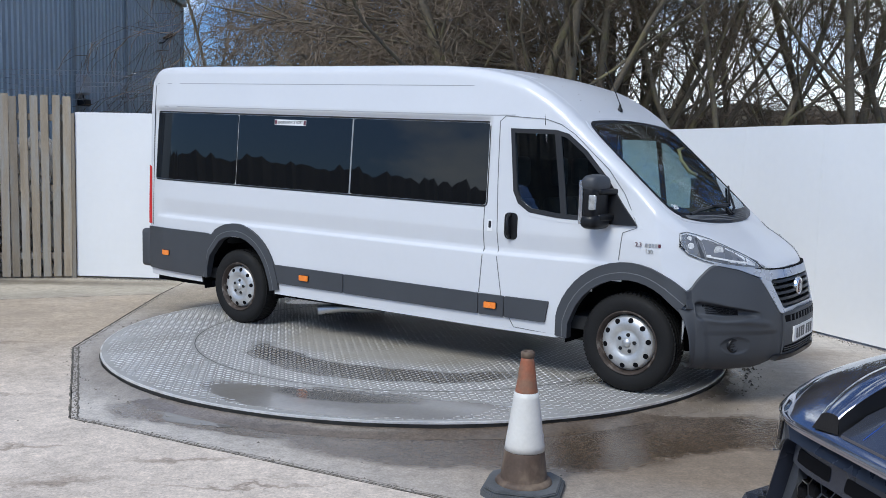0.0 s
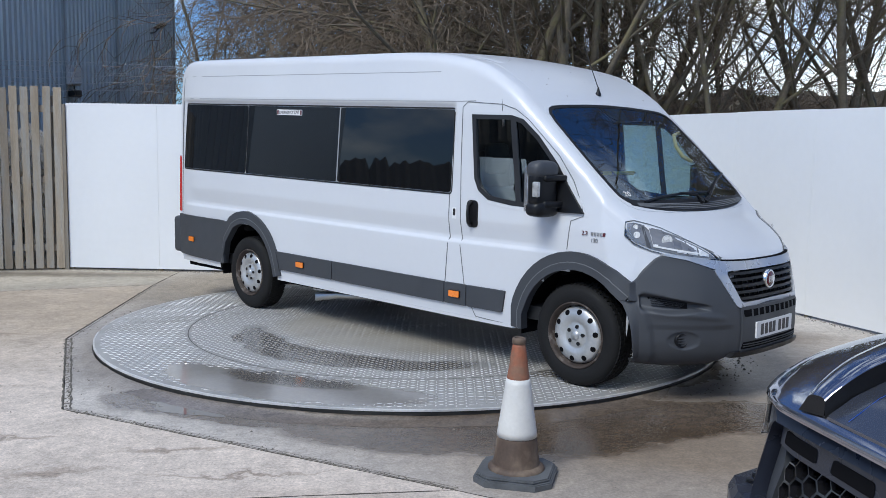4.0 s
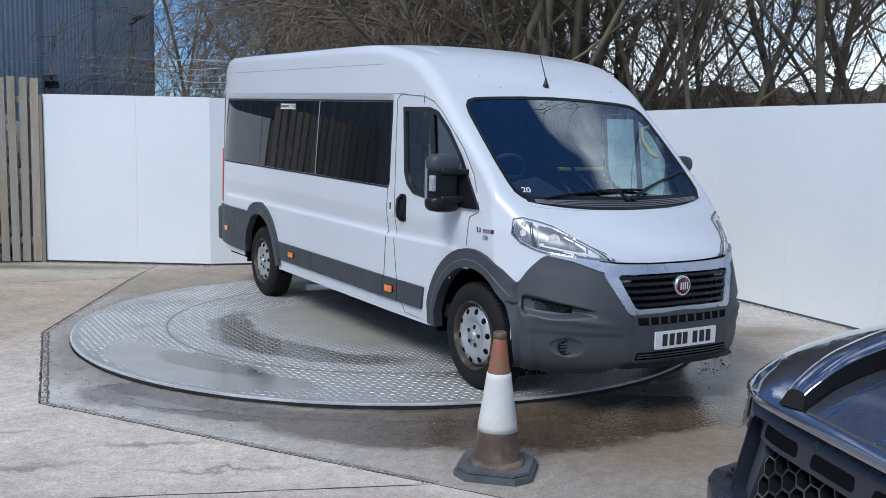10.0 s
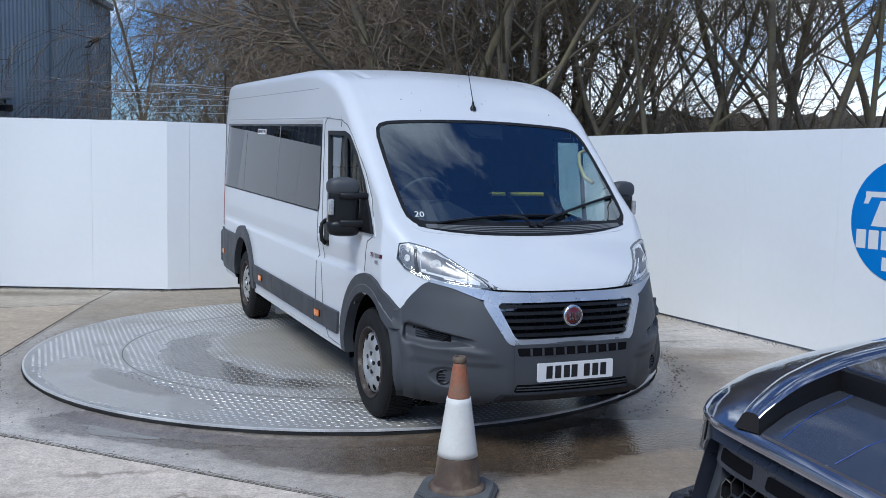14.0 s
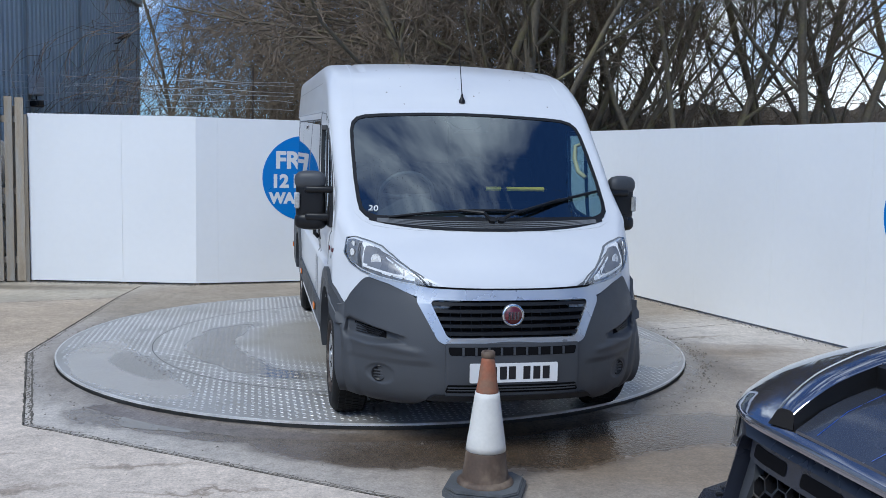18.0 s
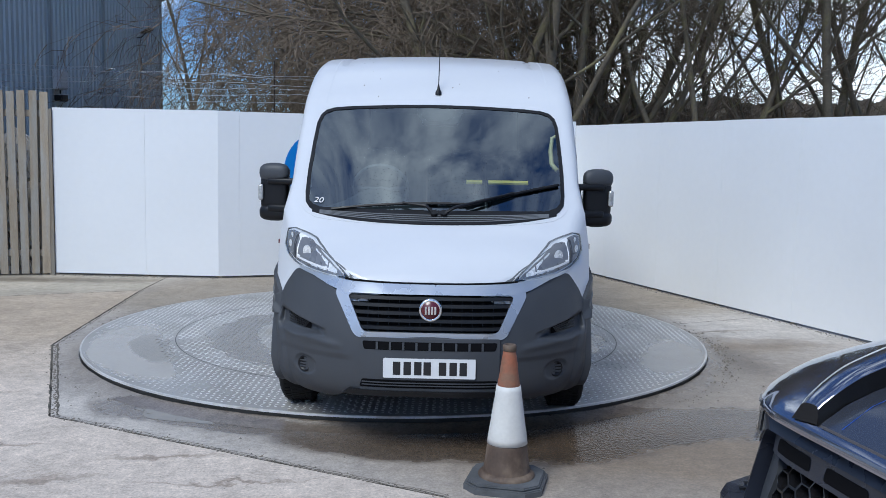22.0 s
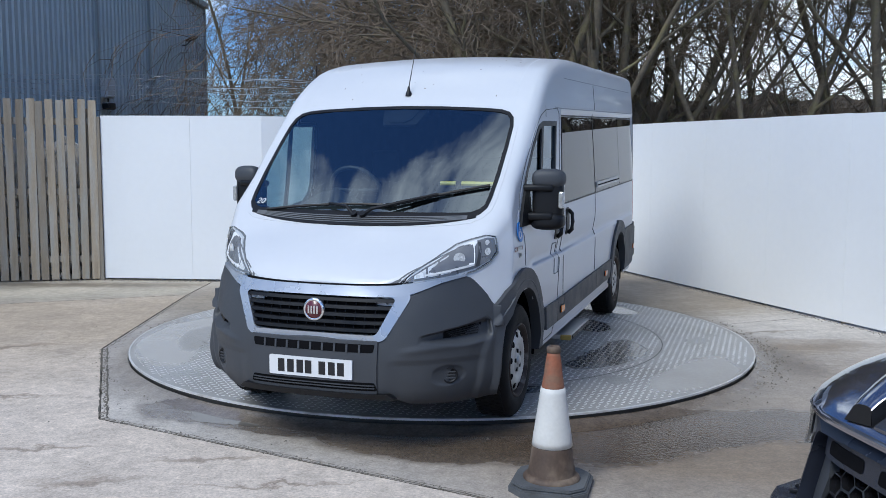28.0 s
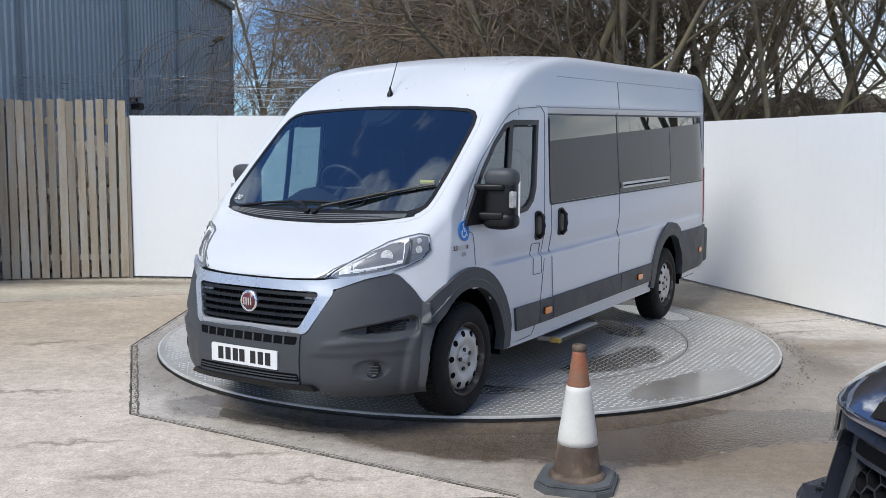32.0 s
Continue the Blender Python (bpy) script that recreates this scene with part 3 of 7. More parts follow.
for p, q, off, w, seed in (((-3.40, 11.15), JU, 0.035, 0.005, 1), (JU, JC, 0.045, 0.010, 2), (JU, JC, -0.006, 0.006, 3), ((-3.40, 11.15), JU, -0.006, 0.006, 4), (JC, JD, 0.012, 0.005, 5), (JC, JD, 0.035, 0.003, 6), ((2.45, 9.40), (3.75, 9.98), 0.0, 0.007, 7)):
    joint_line("joint", p, q, off, w, seed)

# ---- white hoardings ----
HOARD_H = 2.203


def hoarding(name, p, q, seams, label, height=HOARD_H):
    m, length = wall_matrix(p, q)
    wall = thing(name, m, label, "hoarding", kind="structure")
    edges = [0.0] + [x for x in seams if 0 < x < length] + [length]
    for a, b in zip(edges, edges[1:]):
        bm = bmesh.new()
        box(bm, a + 0.0007, b - 0.0007, 0.0, 0.022, 0.026, height + random.uniform(-0.006, 0.006), 0.001)
        part("panel", bm, M_HOARD, wall)
    for x in edges:
        bm = bmesh.new()
        box(bm, x - 0.03, x + 0.03, 0.026, 0.09, 0.0, height - 0.05)
        part("post", bm, M_WOOD, wall)
    for zz in (0.35, 1.15, 1.95):
        bm = bmesh.new()
        box(bm, 0.02, length - 0.02, 0.092, 0.14, zz, zz + 0.09)
        part("rail", bm, M_WOOD, wall)
    return wall


HL, HC, HB, HR = (-4.905, 12.412), (-2.717, 12.308), (2.22, 13.84), (6.2, 3.60)
hoarding("wall_west", HL, HC, [1.22], "white painted hoarding boards beside the wooden fence")
hoarding("wall_north", HC, HB, [0.28, 1.50, 2.72, 3.94], "white painted hoarding boards with a round blue sign")
hoarding("wall_east", HB, HR, [0.9 + 1.22 * i for i in range(9)], "long white hoarding of tall boards with a blue sign", 2.150)

# ---- dark grey steel-clad building ----
BX, BY0, BY1, BTOP = -7.0, 10.4, 25.0, 5.48


def clad_building():
    b = thing("warehouse", None, "dark grey corrugated steel warehouse with a flat eaves trim", "building")
    pitch = 0.2
    prof = ((0.0, 0.0), (0.3, 0.0), (0.38, 0.032), (0.72, 0.032), (0.80, 0.0))
    joints = [13.6, 17.7, 20.6, BY1]
    y0 = BY0
    for y1 in joints:
        vs, fs = [], []
        k = 0
        y = y0
        while y < y1 - 0.01:
            for f, dx in prof:
                vs += [(BX - 0.032 + dx, min(y + f * pitch, y1), -0.1), (BX - 0.032 + dx, min(y + f * pitch, y1), BTOP)]
                if k:
                    fs.append((2 * k - 2, 2 * k, 2 * k + 1, 2 * k - 1))
                k += 1
            y += pitch
        mesh_part("cladding_sheet", vs, fs, M_CLAD, b)
        bm = bmesh.new()
        box(bm, BX - 0.01, BX + 0.03, y1 - 0.045, y1 + 0.045, 0, BTOP - 0.02, 0.004)
        part("flashing", bm, M_CLAD_TRIM, b)
        y0 = y1
    bm = bmesh.new()
    box(bm, BX - 12, BX - 0.07, BY0, BY1 - 0.02, 0, BTOP - 0.1)
    part("core_wall", bm, M_CLAD, b)
    bm = bmesh.new()
    box(bm, BX - 12.05, BX + 0.10, BY0 - 0.1, BY1 + 0.12, BTOP, BTOP + 0.17, 0.02)
    part("eaves_trim", bm, M_CLAD_TRIM, b)
    return b


clad_building()

# ---- turntable (turned by motions) ----
def turntable():
    t = thing("turntable", pose(TABLE[0], TABLE[1], 0, 0, 0, 0), "round steel tread-plate vehicle turntable, wet and worn", "turntable")
    bm = bmesh.new()
    lathe(bm, [(0.0, 0.066), (TABLE_R - 0.012, 0.066), (TABLE_R - 0.012, 0.05)], 160, "Z")
    part("deck", bm, M_PLATE, t)
    bm = bmesh.new()
    lathe(bm, [(TABLE_R - 0.014, 0.060), (TABLE_R - 0.014, 0.0675), (TABLE_R - 0.004, 0.068), (TABLE_R, 0.066), (TABLE_R, 0.052)], 160, "Z")
    part("rim", bm, M_EDGE, t, "scuffed pale steel edge strip")
    bm = bmesh.new()
    lathe(bm, [(TABLE_R - 0.06, 0.0), (TABLE_R - 0.010, 0.0), (TABLE_R - 0.006, 0.052)], 160, "Z")
    part("skirt", bm, M_DARKSTEEL, t, "dark rusty lower edge")
    # grimy fillet of silt against the pit's edge
    k = 240
    vs, fs = [], []
    for i in range(k):
        a = 2 * math.pi * i / k
        c, sn = math.cos(a), math.sin(a)
        w = 0.5 + 0.9 * noise.noise((c * 6, sn * 6, 2)) + 0.5 * noise.noise((c * 21, sn * 21, 5))
        for r, z in ((TABLE_R + 0.006, 0.027 + 0.005 * w), (TABLE_R + 0.022 + 0.006 * w, 0.026 + 0.004 * w), (TABLE_R + 0.07 + 0.015 * w, 0.012), (TABLE_R + 0.15 + 0.03 * w, 0.0008)):
            vs.append((TABLE[0] + r * c, TABLE[1] + r * sn, z))
    for i in range(k):
        for q in range(3):
            u, v = 4 * i + q, 4 * ((i + 1) % k) + q
            fs.append((u, v, v + 1, u + 1)[::-1])
    tagged(mesh_part("concrete_collar", vs, fs, M_CONC_IN, smooth=True), "wet silty concrete collar round the turntable pit", "pavement", kind="structure")
    return t


table = turntable()


# ---- the minibus: x forward from the front axle, y to its left, z up from the tyres' foot ----
from mathutils.bvhtree import BVHTree


def lerp_table(rows, x):
    if x <= rows[0][0]:
        return rows[0][1]
    for (a, u), (b, v) in zip(rows, rows[1:]):
        if x <= b:
            return u + (v - u) * (x - a) / (b - a)
    return rows[-1][1]


def smooth_table(rows, x):
    """As lerp_table, but through the points as one smooth curve."""
    if x <= rows[0][0]:
        return rows[0][1]
    if x >= rows[-1][0]:
        return rows[-1][1]
    for i, ((a, u), (b, v)) in enumerate(zip(rows, rows[1:])):
        if x <= b:
            def slope(j):
                if j <= 0 or j >= len(rows) - 1:
                    k = max(0, min(j, len(rows) - 2))
                    return (rows[k + 1][1] - rows[k][1]) / (rows[k + 1][0] - rows[k][0])
                return (rows[j + 1][1] - rows[j - 1][1]) / (rows[j + 1][0] - rows[j - 1][0])
            h = b - a
            t = (x - a) / h
            m0, m1 = slope(i) * h, slope(i + 1) * h
            return (2 * t**3 - 3 * t * t + 1) * u + (t**3 - 2 * t * t + t) * m0 + (3 * t * t - 2 * t**3) * v + (t**3 - t * t) * m1


CREST = [(-5.46, 2.31), (-5.42, 2.37), (-5.34, 2.405), (-5.1, 2.42), (-3.0, 2.43), (-2.0, 2.435), (-1.64, 2.428), (-1.3, 2.398), (-1.0, 2.33),
         (-0.8, 2.236), (-0.6, 2.103), (-0.47, 1.985), (0.0, 1.590), (0.40, 1.245), (0.46, 1.205), (0.60, 1.125), (0.74, 1.035), (0.82, 0.968), (0.852, 0.925)]
INSET = [(0.0, 0.035), (0.34, 0.02), (0.45, 0.004), (0.9, 0.0), (1.06, 0.003), (1.30, 0.010), (1.65, 0.017), (1.95, 0.025), (2.0, 0.028), (2.3, 0.058), (2.5, 0.085)]
ROUND = [(-5.46, 0.08), (-1.6, 0.095), (-1.0, 0.11), (-0.47, 0.11), (-0.2, 0.09), (0.3, 0.10), (0.5, 0.12), (0.87, 0.05)]
DROP = [(-5.46, 0.03), (-1.6, 0.035), (-0.6, 0.035), (-0.45, 0.03), (0.2, 0.075), (0.45, 0.06), (0.87, 0.015)]
BUMPER_TOP = [(0.0, 0.86), (0.45, 0.86), (0.53, 0.845), (0.65, 0.915), (0.76, 0.94), (0.82, 0.94), (0.87, 0.88), (0.903, 0.83), (0.935, 0.77), (1.01, 0.74)]
NOSE_X, NOSE_A, NOSE_P, HALF = 0.945, 0.60, 3.2, 0.995


NOSE = [(0.18, 0.86), (0.24, 0.925), (0.32, 0.952), (0.45, 0.962), (0.58, 0.955), (0.70, 0.935), (0.82, 0.905), (0.92, 0.872), (1.05, 0.845), (1.25, 0.80)]


def half_width(x, z=0.6):
    if x > 0.1:
        w = HALF * max((smooth_table(NOSE, z) - 0.016 - x) / NOSE_A, 0.0005) ** (1 / NOSE_P)
        return min(w, HALF)
    if x < -5.0:
        return HALF - 0.05 * ((-5.0 - x) / 0.46) ** 2
    return HALF


def rake(x, z):
    """The unladen body stands higher at the back."""
    return z + (0.008 + 0.0125 * max(z - 0.35, 0)) * max(0.0, -1.2 - x)


def side_y(x, z):
    """Half width at design height z, with the pressed groove along the flank."""
    y = half_width(x, z) - lerp_table(INSET, z)
    if x > -1.1 and z > 1.1:
        y -= 0.035 * min(1, (x + 1.1) / 1.1) ** 1.5 * min(1, (z - 1.1) / 0.35)
    if -5.30 < x < -0.12 and 0.92 < z < 1.10 and half_width(x) > 0.98:
        d = (1.10 - z) / 0.155 if z > 0.945 else (z - 0.92) / 0.025
        y -= 0.030 * d * min(1.0, (x + 5.30) / 0.12, (-0.12 - x) / 0.25)
    if -5.36 < x < -1.22 and 1.28 < z < 2.0:      # side glass leans in below the gutter
        y -= 0.034 * (z - 1.28) / 0.675 if z < 1.955 else 0.034 * (2.0 - z) / 0.045
    return y


def on_side(sg):
    return lambda x, z, o: (x, sg * (side_y(x, z) + o), rake(x, z))


def shell_stations():
    xs = [-5.46, -5.44, -5.40, -5.34]
    xs += list(np.linspace(-5.26, -1.25, 44)) + list(np.linspace(-1.2, 0.34, 88))
    xs += [NOSE_X - NOSE_A * k ** NOSE_P for k in np.linspace(0.985, 0.53, 26)]
    return [x for x in xs if x <= 0.835] + [0.838, 0.846, 0.852]


def build_shell():
    bm = bmesh.new()
    rows = []
    for x in shell_stations():
        top, r, dr = smooth_table(CREST, x), lerp_table(ROUND, x), lerp_table(DROP, x)
        floor_z = 0.33 if x < 0.42 else lerp_table(BUMPER_TOP, half_width(x, 0.85)) - 0.05
        edge = top - dr - r
        half = []
        for k in range(48):
            z = floor_z + (edge - floor_z) * k / 47
            if x < 0.3:
                lower = [(0, floor_z), (6, 0.90), (8, 0.92), (11, 0.947), (15, 1.09), (16, 1.105), (18, 1.15)]
                upper = [(21, 1.28), (34, 1.955), (36, 2.0), (47, edge)] if edge > 2.05 else [(47, edge)]
                z += (lerp_table(lower + upper, k) - z) * min(1.0, (0.3 - x) / 0.35)
            half.append((max(side_y(x, z), 0.05), z))
        ye = half[-1][0]
        flat = ye - r * 0.9
        for k in range(1, 7):
            a = math.pi / 2 * k / 7
            half.append((flat + (ye - flat) * math.cos(a), edge + r * math.sin(a)))
        for k in range(0, 37):
            y = flat * (1 - k / 36)
            z = top - dr * (y / flat) ** 2
            if x < -1.0 and abs(y - 0.70) < 0.03:
                z -= 0.010
            half.append((y, z))
        pts = [(-y, z) for y, z in half] + [(y, z) for y, z in half[-2::-1]]
        rows.append([bm.verts.new((x, y, rake(x, z))) for y, z in pts])
    for u, v in zip(rows, rows[1:]):
        for i in range(len(u) - 1):
            bm.faces.new((u[i], u[i + 1], v[i + 1], v[i]))
    bm.faces.new(rows[0])
    bm.faces.new(rows[-1][::-1])
    return bm


def inside(poly, x, y):
    c = False
    for (ax, ay), (bx, by) in zip(poly, poly[1:] + poly[:1]):
        if (ay > y) != (by > y) and x < (bx - ax) * (y - ay) / (by - ay) + ax:
            c = not c
    return c


def rounded(poly, r, k=4):
    out = []
    n = len(poly)
    for i in range(n):
        p, a, b = Vector(poly[i]), Vector(poly[i - 1]), Vector(poly[(i + 1) % n])
        da, db = a - p, b - p
        rr = min(r, da.length * 0.45, db.length * 0.45)
        pa, pb = p + da.normalized() * rr, p + db.normalized() * rr
        for j in range(k + 1):
            t = j / k
            out.append(tuple((1 - t) ** 2 * pa + 2 * t * (1 - t) * p + t * t * pb))
    return out


def shrink(poly, d):
    """The outline moved inwards by d."""
    area = sum(a[0] * b[1] - b[0] * a[1] for a, b in zip(poly, poly[1:] + poly[:1]))
    sg = 1 if area > 0 else -1
    out = []
    n = len(poly)
    for i in range(n):
        a, p, b = Vector(poly[i - 1]), Vector(poly[i]), Vector(poly[(i + 1) % n])
        u, v = p - a, b - p
        if u.length < 1e-6 or v.length < 1e-6:
            continue
        n1 = Vector((-u.y, u.x)).normalized() * sg
        n2 = Vector((-v.y, v.x)).normalized() * sg
        m = (n1 + n2)
        m = m / max(m.length_squared, 0.3) * 2
        out.append(tuple(p + m * d))
    return out


def patch(name, poly, fn, material, parent, off=0.004, thick=0.006, step=0.08, label="", chamfer=0.0, hole=None, smooth=True, ring=True):
    """A plate with a flat outline (u, v), laid on a curved surface fn(u, v, offset) and given depth. hole: an outline with as many points."""
    bm = bmesh.new()
    if hole:
        a = [bm.verts.new((u, v, 0)) for u, v in poly]
        b = [bm.verts.new((u, v, 0)) for u, v in hole]
        n = len(a)
        for i in range(n if ring else n - 1):
            bm.faces.new((a[i], a[(i + 1) % n], b[(i + 1) % n], b[i]))
    else:
        bm.faces.new([bm.verts.new((u, v, 0)) for u, v in poly])
        us, vs = [p[0] for p in poly], [p[1] for p in poly]
        for lo, hi, nrm in ((min(us), max(us), (1, 0, 0)), (min(vs), max(vs), (0, 1, 0))):
            k = int((hi - lo) / step)
            for i in range(1, k + 1):
                c = lo + (hi - lo) * i / (k + 1)
                bmesh.ops.bisect_plane(bm, geom=bm.verts[:] + bm.edges[:] + bm.faces[:], plane_co=(c * nrm[0], c * nrm[1], 0), plane_no=nrm, dist=1e-5)
    for f in bm.faces:
        if f.normal.z == 0:
            f.normal_update()
    base = {v: (v.co.x, v.co.y) for v in bm.verts}
    rim = [e for e in bm.edges if len(e.link_faces) == 1]
    low = {}
    for e in rim:
        for v in e.verts:
            if v not in low:
                low[v] = bm.verts.new(fn(*base[v], off - thick))
    for v, uv in base.items():
        v.co = fn(*uv, off)
    for e in rim:
        a, b = e.verts
        f0 = e.link_faces[0]
        order = [lp.vert for lp in f0.loops]
        i = order.index(a)
        if order[(i + 1) % len(order)] == b:
            bm.faces.new((b, a, low[a], low[b]))
        else:
            bm.faces.new((a, b, low[b], low[a]))
    bmesh.ops.recalc_face_normals(bm, faces=bm.faces[:])
    if smooth:
        for f in bm.faces:
            f.smooth = True
        sharp = {e for e in bm.edges if len(e.link_faces) == 2 and e.calc_face_angle(0) > 0.6}
        for e in sharp:
            e.smooth = False
    return part(name, bm, material, parent, label)


def strip(name, pts, fn, width, material, parent, off=0.002, step=0.05, closed=False, label=""):
    """A thin band along a line on a surface: shut lines, seals, grooves."""
    fine = []
    src = list(pts) + ([pts[0]] if closed else [])
    for (ax, ay), (bx, by) in zip(src, src[1:]):
        k = max(1, int(math.hypot(bx - ax, by - ay) / step))
        fine += [(ax + (bx - ax) * i / k, ay + (by - ay) * i / k) for i in range(k)]
    if not closed:
        fine.append(src[-1])
    vs, fs = [], []
    n = len(fine)
    for i, p in enumerate(fine):
        a = fine[(i - 1) % n] if closed else fine[max(i - 1, 0)]
        b = fine[(i + 1) % n] if closed else fine[min(i + 1, n - 1)]
        d = math.hypot(b[0] - a[0], b[1] - a[1]) or 1
        nx, ny = -(b[1] - a[1]) / d * width / 2, (b[0] - a[0]) / d * width / 2
        vs += [fn(p[0] + nx, p[1] + ny, off), fn(p[0] - nx, p[1] - ny, off), fn(p[0] + nx, p[1] + ny, -0.004), fn(p[0] - nx, p[1] - ny, -0.004)]
    for i in range(n if closed else n - 1):
        j = (i + 1) % n
        fs += [(4 * i, 4 * i + 1, 4 * j + 1, 4 * j), (4 * i + 2, 4 * i, 4 * j, 4 * j + 2), (4 * i + 1, 4 * i + 3, 4 * j + 3, 4 * j + 1)]
    return mesh_part(name, vs, fs, material, parent, label)


# outlines on the flank (x, z)
DOOR_WIN = [(-1.03, 1.905), (-0.64, 1.895), (-0.53, 1.865), (-0.38, 1.745), (-0.21, 1.555), (-0.06, 1.345), (0.03, 1.225), (-0.30, 1.225), (-0.60, 1.235), (-0.84, 1.265), (-0.94, 1.33), (-0.985, 1.42)]
DOOR_CUT = [(-0.60, 0.345), (-0.95, 0.36), (-1.06, 0.56), (-1.115, 0.9), (-1.13, 1.5), (-1.13, 1.96), (-1.08, 2.0), (-0.73, 1.975), (-0.60, 1.935), (-0.48, 1.86), (-0.20, 1.61), (-0.07, 1.44), (0.02, 1.27), (0.045, 1.20), (-0.06, 1.16), (-0.08, 0.96)]
WS_HALF = [(0.40, 0.0), (0.395, 0.2), (0.37, 0.45), (0.325, 0.66), (0.30, 0.735), (0.262, 0.79), (0.215, 0.822), (0.15, 0.833), (0.0, 0.84), (-0.20, 0.838), (-0.35, 0.832), (-0.415, 0.815), (-0.452, 0.78), (-0.47, 0.72), (-0.475, 0.6), (-0.478, 0.3), (-0.48, 0.0)]
WS = [(x, -y) for x, y in WS_HALF] + [(x, y) for x, y in WS_HALF[-2:0:-1]]
FRONT_AXLE, REAR_AXLE, HUB_Z = 0.0, -4.09, 0.36

van = thing("minibus", None, "white high-roof minibus with tinted side windows and grey lower trim", "minibus")


def top_z(x, y):
    top, r, dr = smooth_table(CREST, x), lerp_table(ROUND, x), lerp_table(DROP, x)
    flat = side_y(x, top - dr - r) - r * 0.9
    if abs(y) <= flat:
        return rake(x, top - dr * (y / flat) ** 2)
    t = min((abs(y) - flat) / (r * 0.9), 1)
    return rake(x, top - dr - r + r * math.sqrt(1 - t * t))


def on_top(x, y, o):
    e = 0.01
    n = Vector((-(top_z(x + e, y) - top_z(x - e, y)) / (2 * e), -(top_z(x, y + e) - top_z(x, y - e)) / (2 * e), 1)).normalized()
    return tuple(Vector((x, y, top_z(x, y))) + n * o)


def van_body():
    bm = build_shell()
    tree = BVHTree.FromBMesh(bm)
    ws_open = shrink(WS, -0.004)
    win_open = shrink(DOOR_WIN, -0.002)
    kill = []
    for f in bm.faces:
        if len(f.verts) > 4:
            continue
        c = f.calc_center_median()
        flank = abs(f.normal.y) > 0.75
        if not flank and c.x > -0.6 and c.z > 1.15 and abs(c.y) < 0.92 and inside(ws_open, c.x, c.y):
            kill.append(f)
        elif abs(c.y) > 0.86 and inside(win_open, c.x, c.z):
            kill.append(f)
        elif abs(c.y) > 0.7 and c.z < 1.0 and (math.hypot(c.x - FRONT_AXLE, c.z - HUB_Z) < 0.49 or math.hypot(c.x - REAR_AXLE, c.z - HUB_Z - 0.03) < 0.50):
            kill.append(f)
        elif abs(c.y) > 0.7 and c.z < HUB_Z and abs(c.x - FRONT_AXLE) < 0.475:
            kill.append(f)
        elif c.x > 0.86 and len(f.verts) > 4:
            kill.append(f)
    bmesh.ops.delete(bm, geom=kill, context="FACES")
    for f in bm.faces:
        f.smooth = len(f.verts) <= 4
    lin = bm.copy()
    lin.normal_update()
    bmesh.ops.delete(lin, geom=[f for f in lin.faces if f.calc_center_median().x > 0.55 or len(f.verts) > 4], context="FACES")
    for v in lin.verts:
        c = Vector((min(max(v.co.x, -5.2), 0.1), 0, 1.3))
        n = v.normal if v.normal.dot(v.co - c) > 0 else -v.normal
        v.co -= n * 0.018
    part("lining", lin, M_SEAT, van, "dark cabin lining", smooth=True)
    return part("body", bm, M_WHITE, van), tree


van_shell, SHELL = van_body()


def nose_x(y, z):
    """The bumper's front: bowed in plan, bulging in profile."""
    prof = smooth_table(NOSE, z)
    return prof - 0.60 * (abs(y) / 1.0) ** NOSE_P


def around(sg, cx=0.10, cy=0.35):
    """Round the front corner: u is an angle from straight ahead, v a height; laid on the shell."""
    def fn(u, z, o):
        d = Vector((math.cos(radians(u)), sg * math.sin(radians(u)), 0))
        start = Vector((cx, sg * cy, z)) + d * 2
        hit = SHELL.ray_cast(start, -d, 3)
        p = hit[0] if hit[0] is not None else Vector((cx, sg * cy, z)) + d * 0.5
        n = hit[1] if hit[0] is not None else d
        if n.dot(d) < 0:
            n = -n
        return tuple(p + d * o)
    return fn


def ease(v, a, b):
    """0 at a, 1 at b, smooth between."""
    t = max(0.0, min(1.0, (v - a) / (b - a)))
    return t * t * (3 - 2 * t)


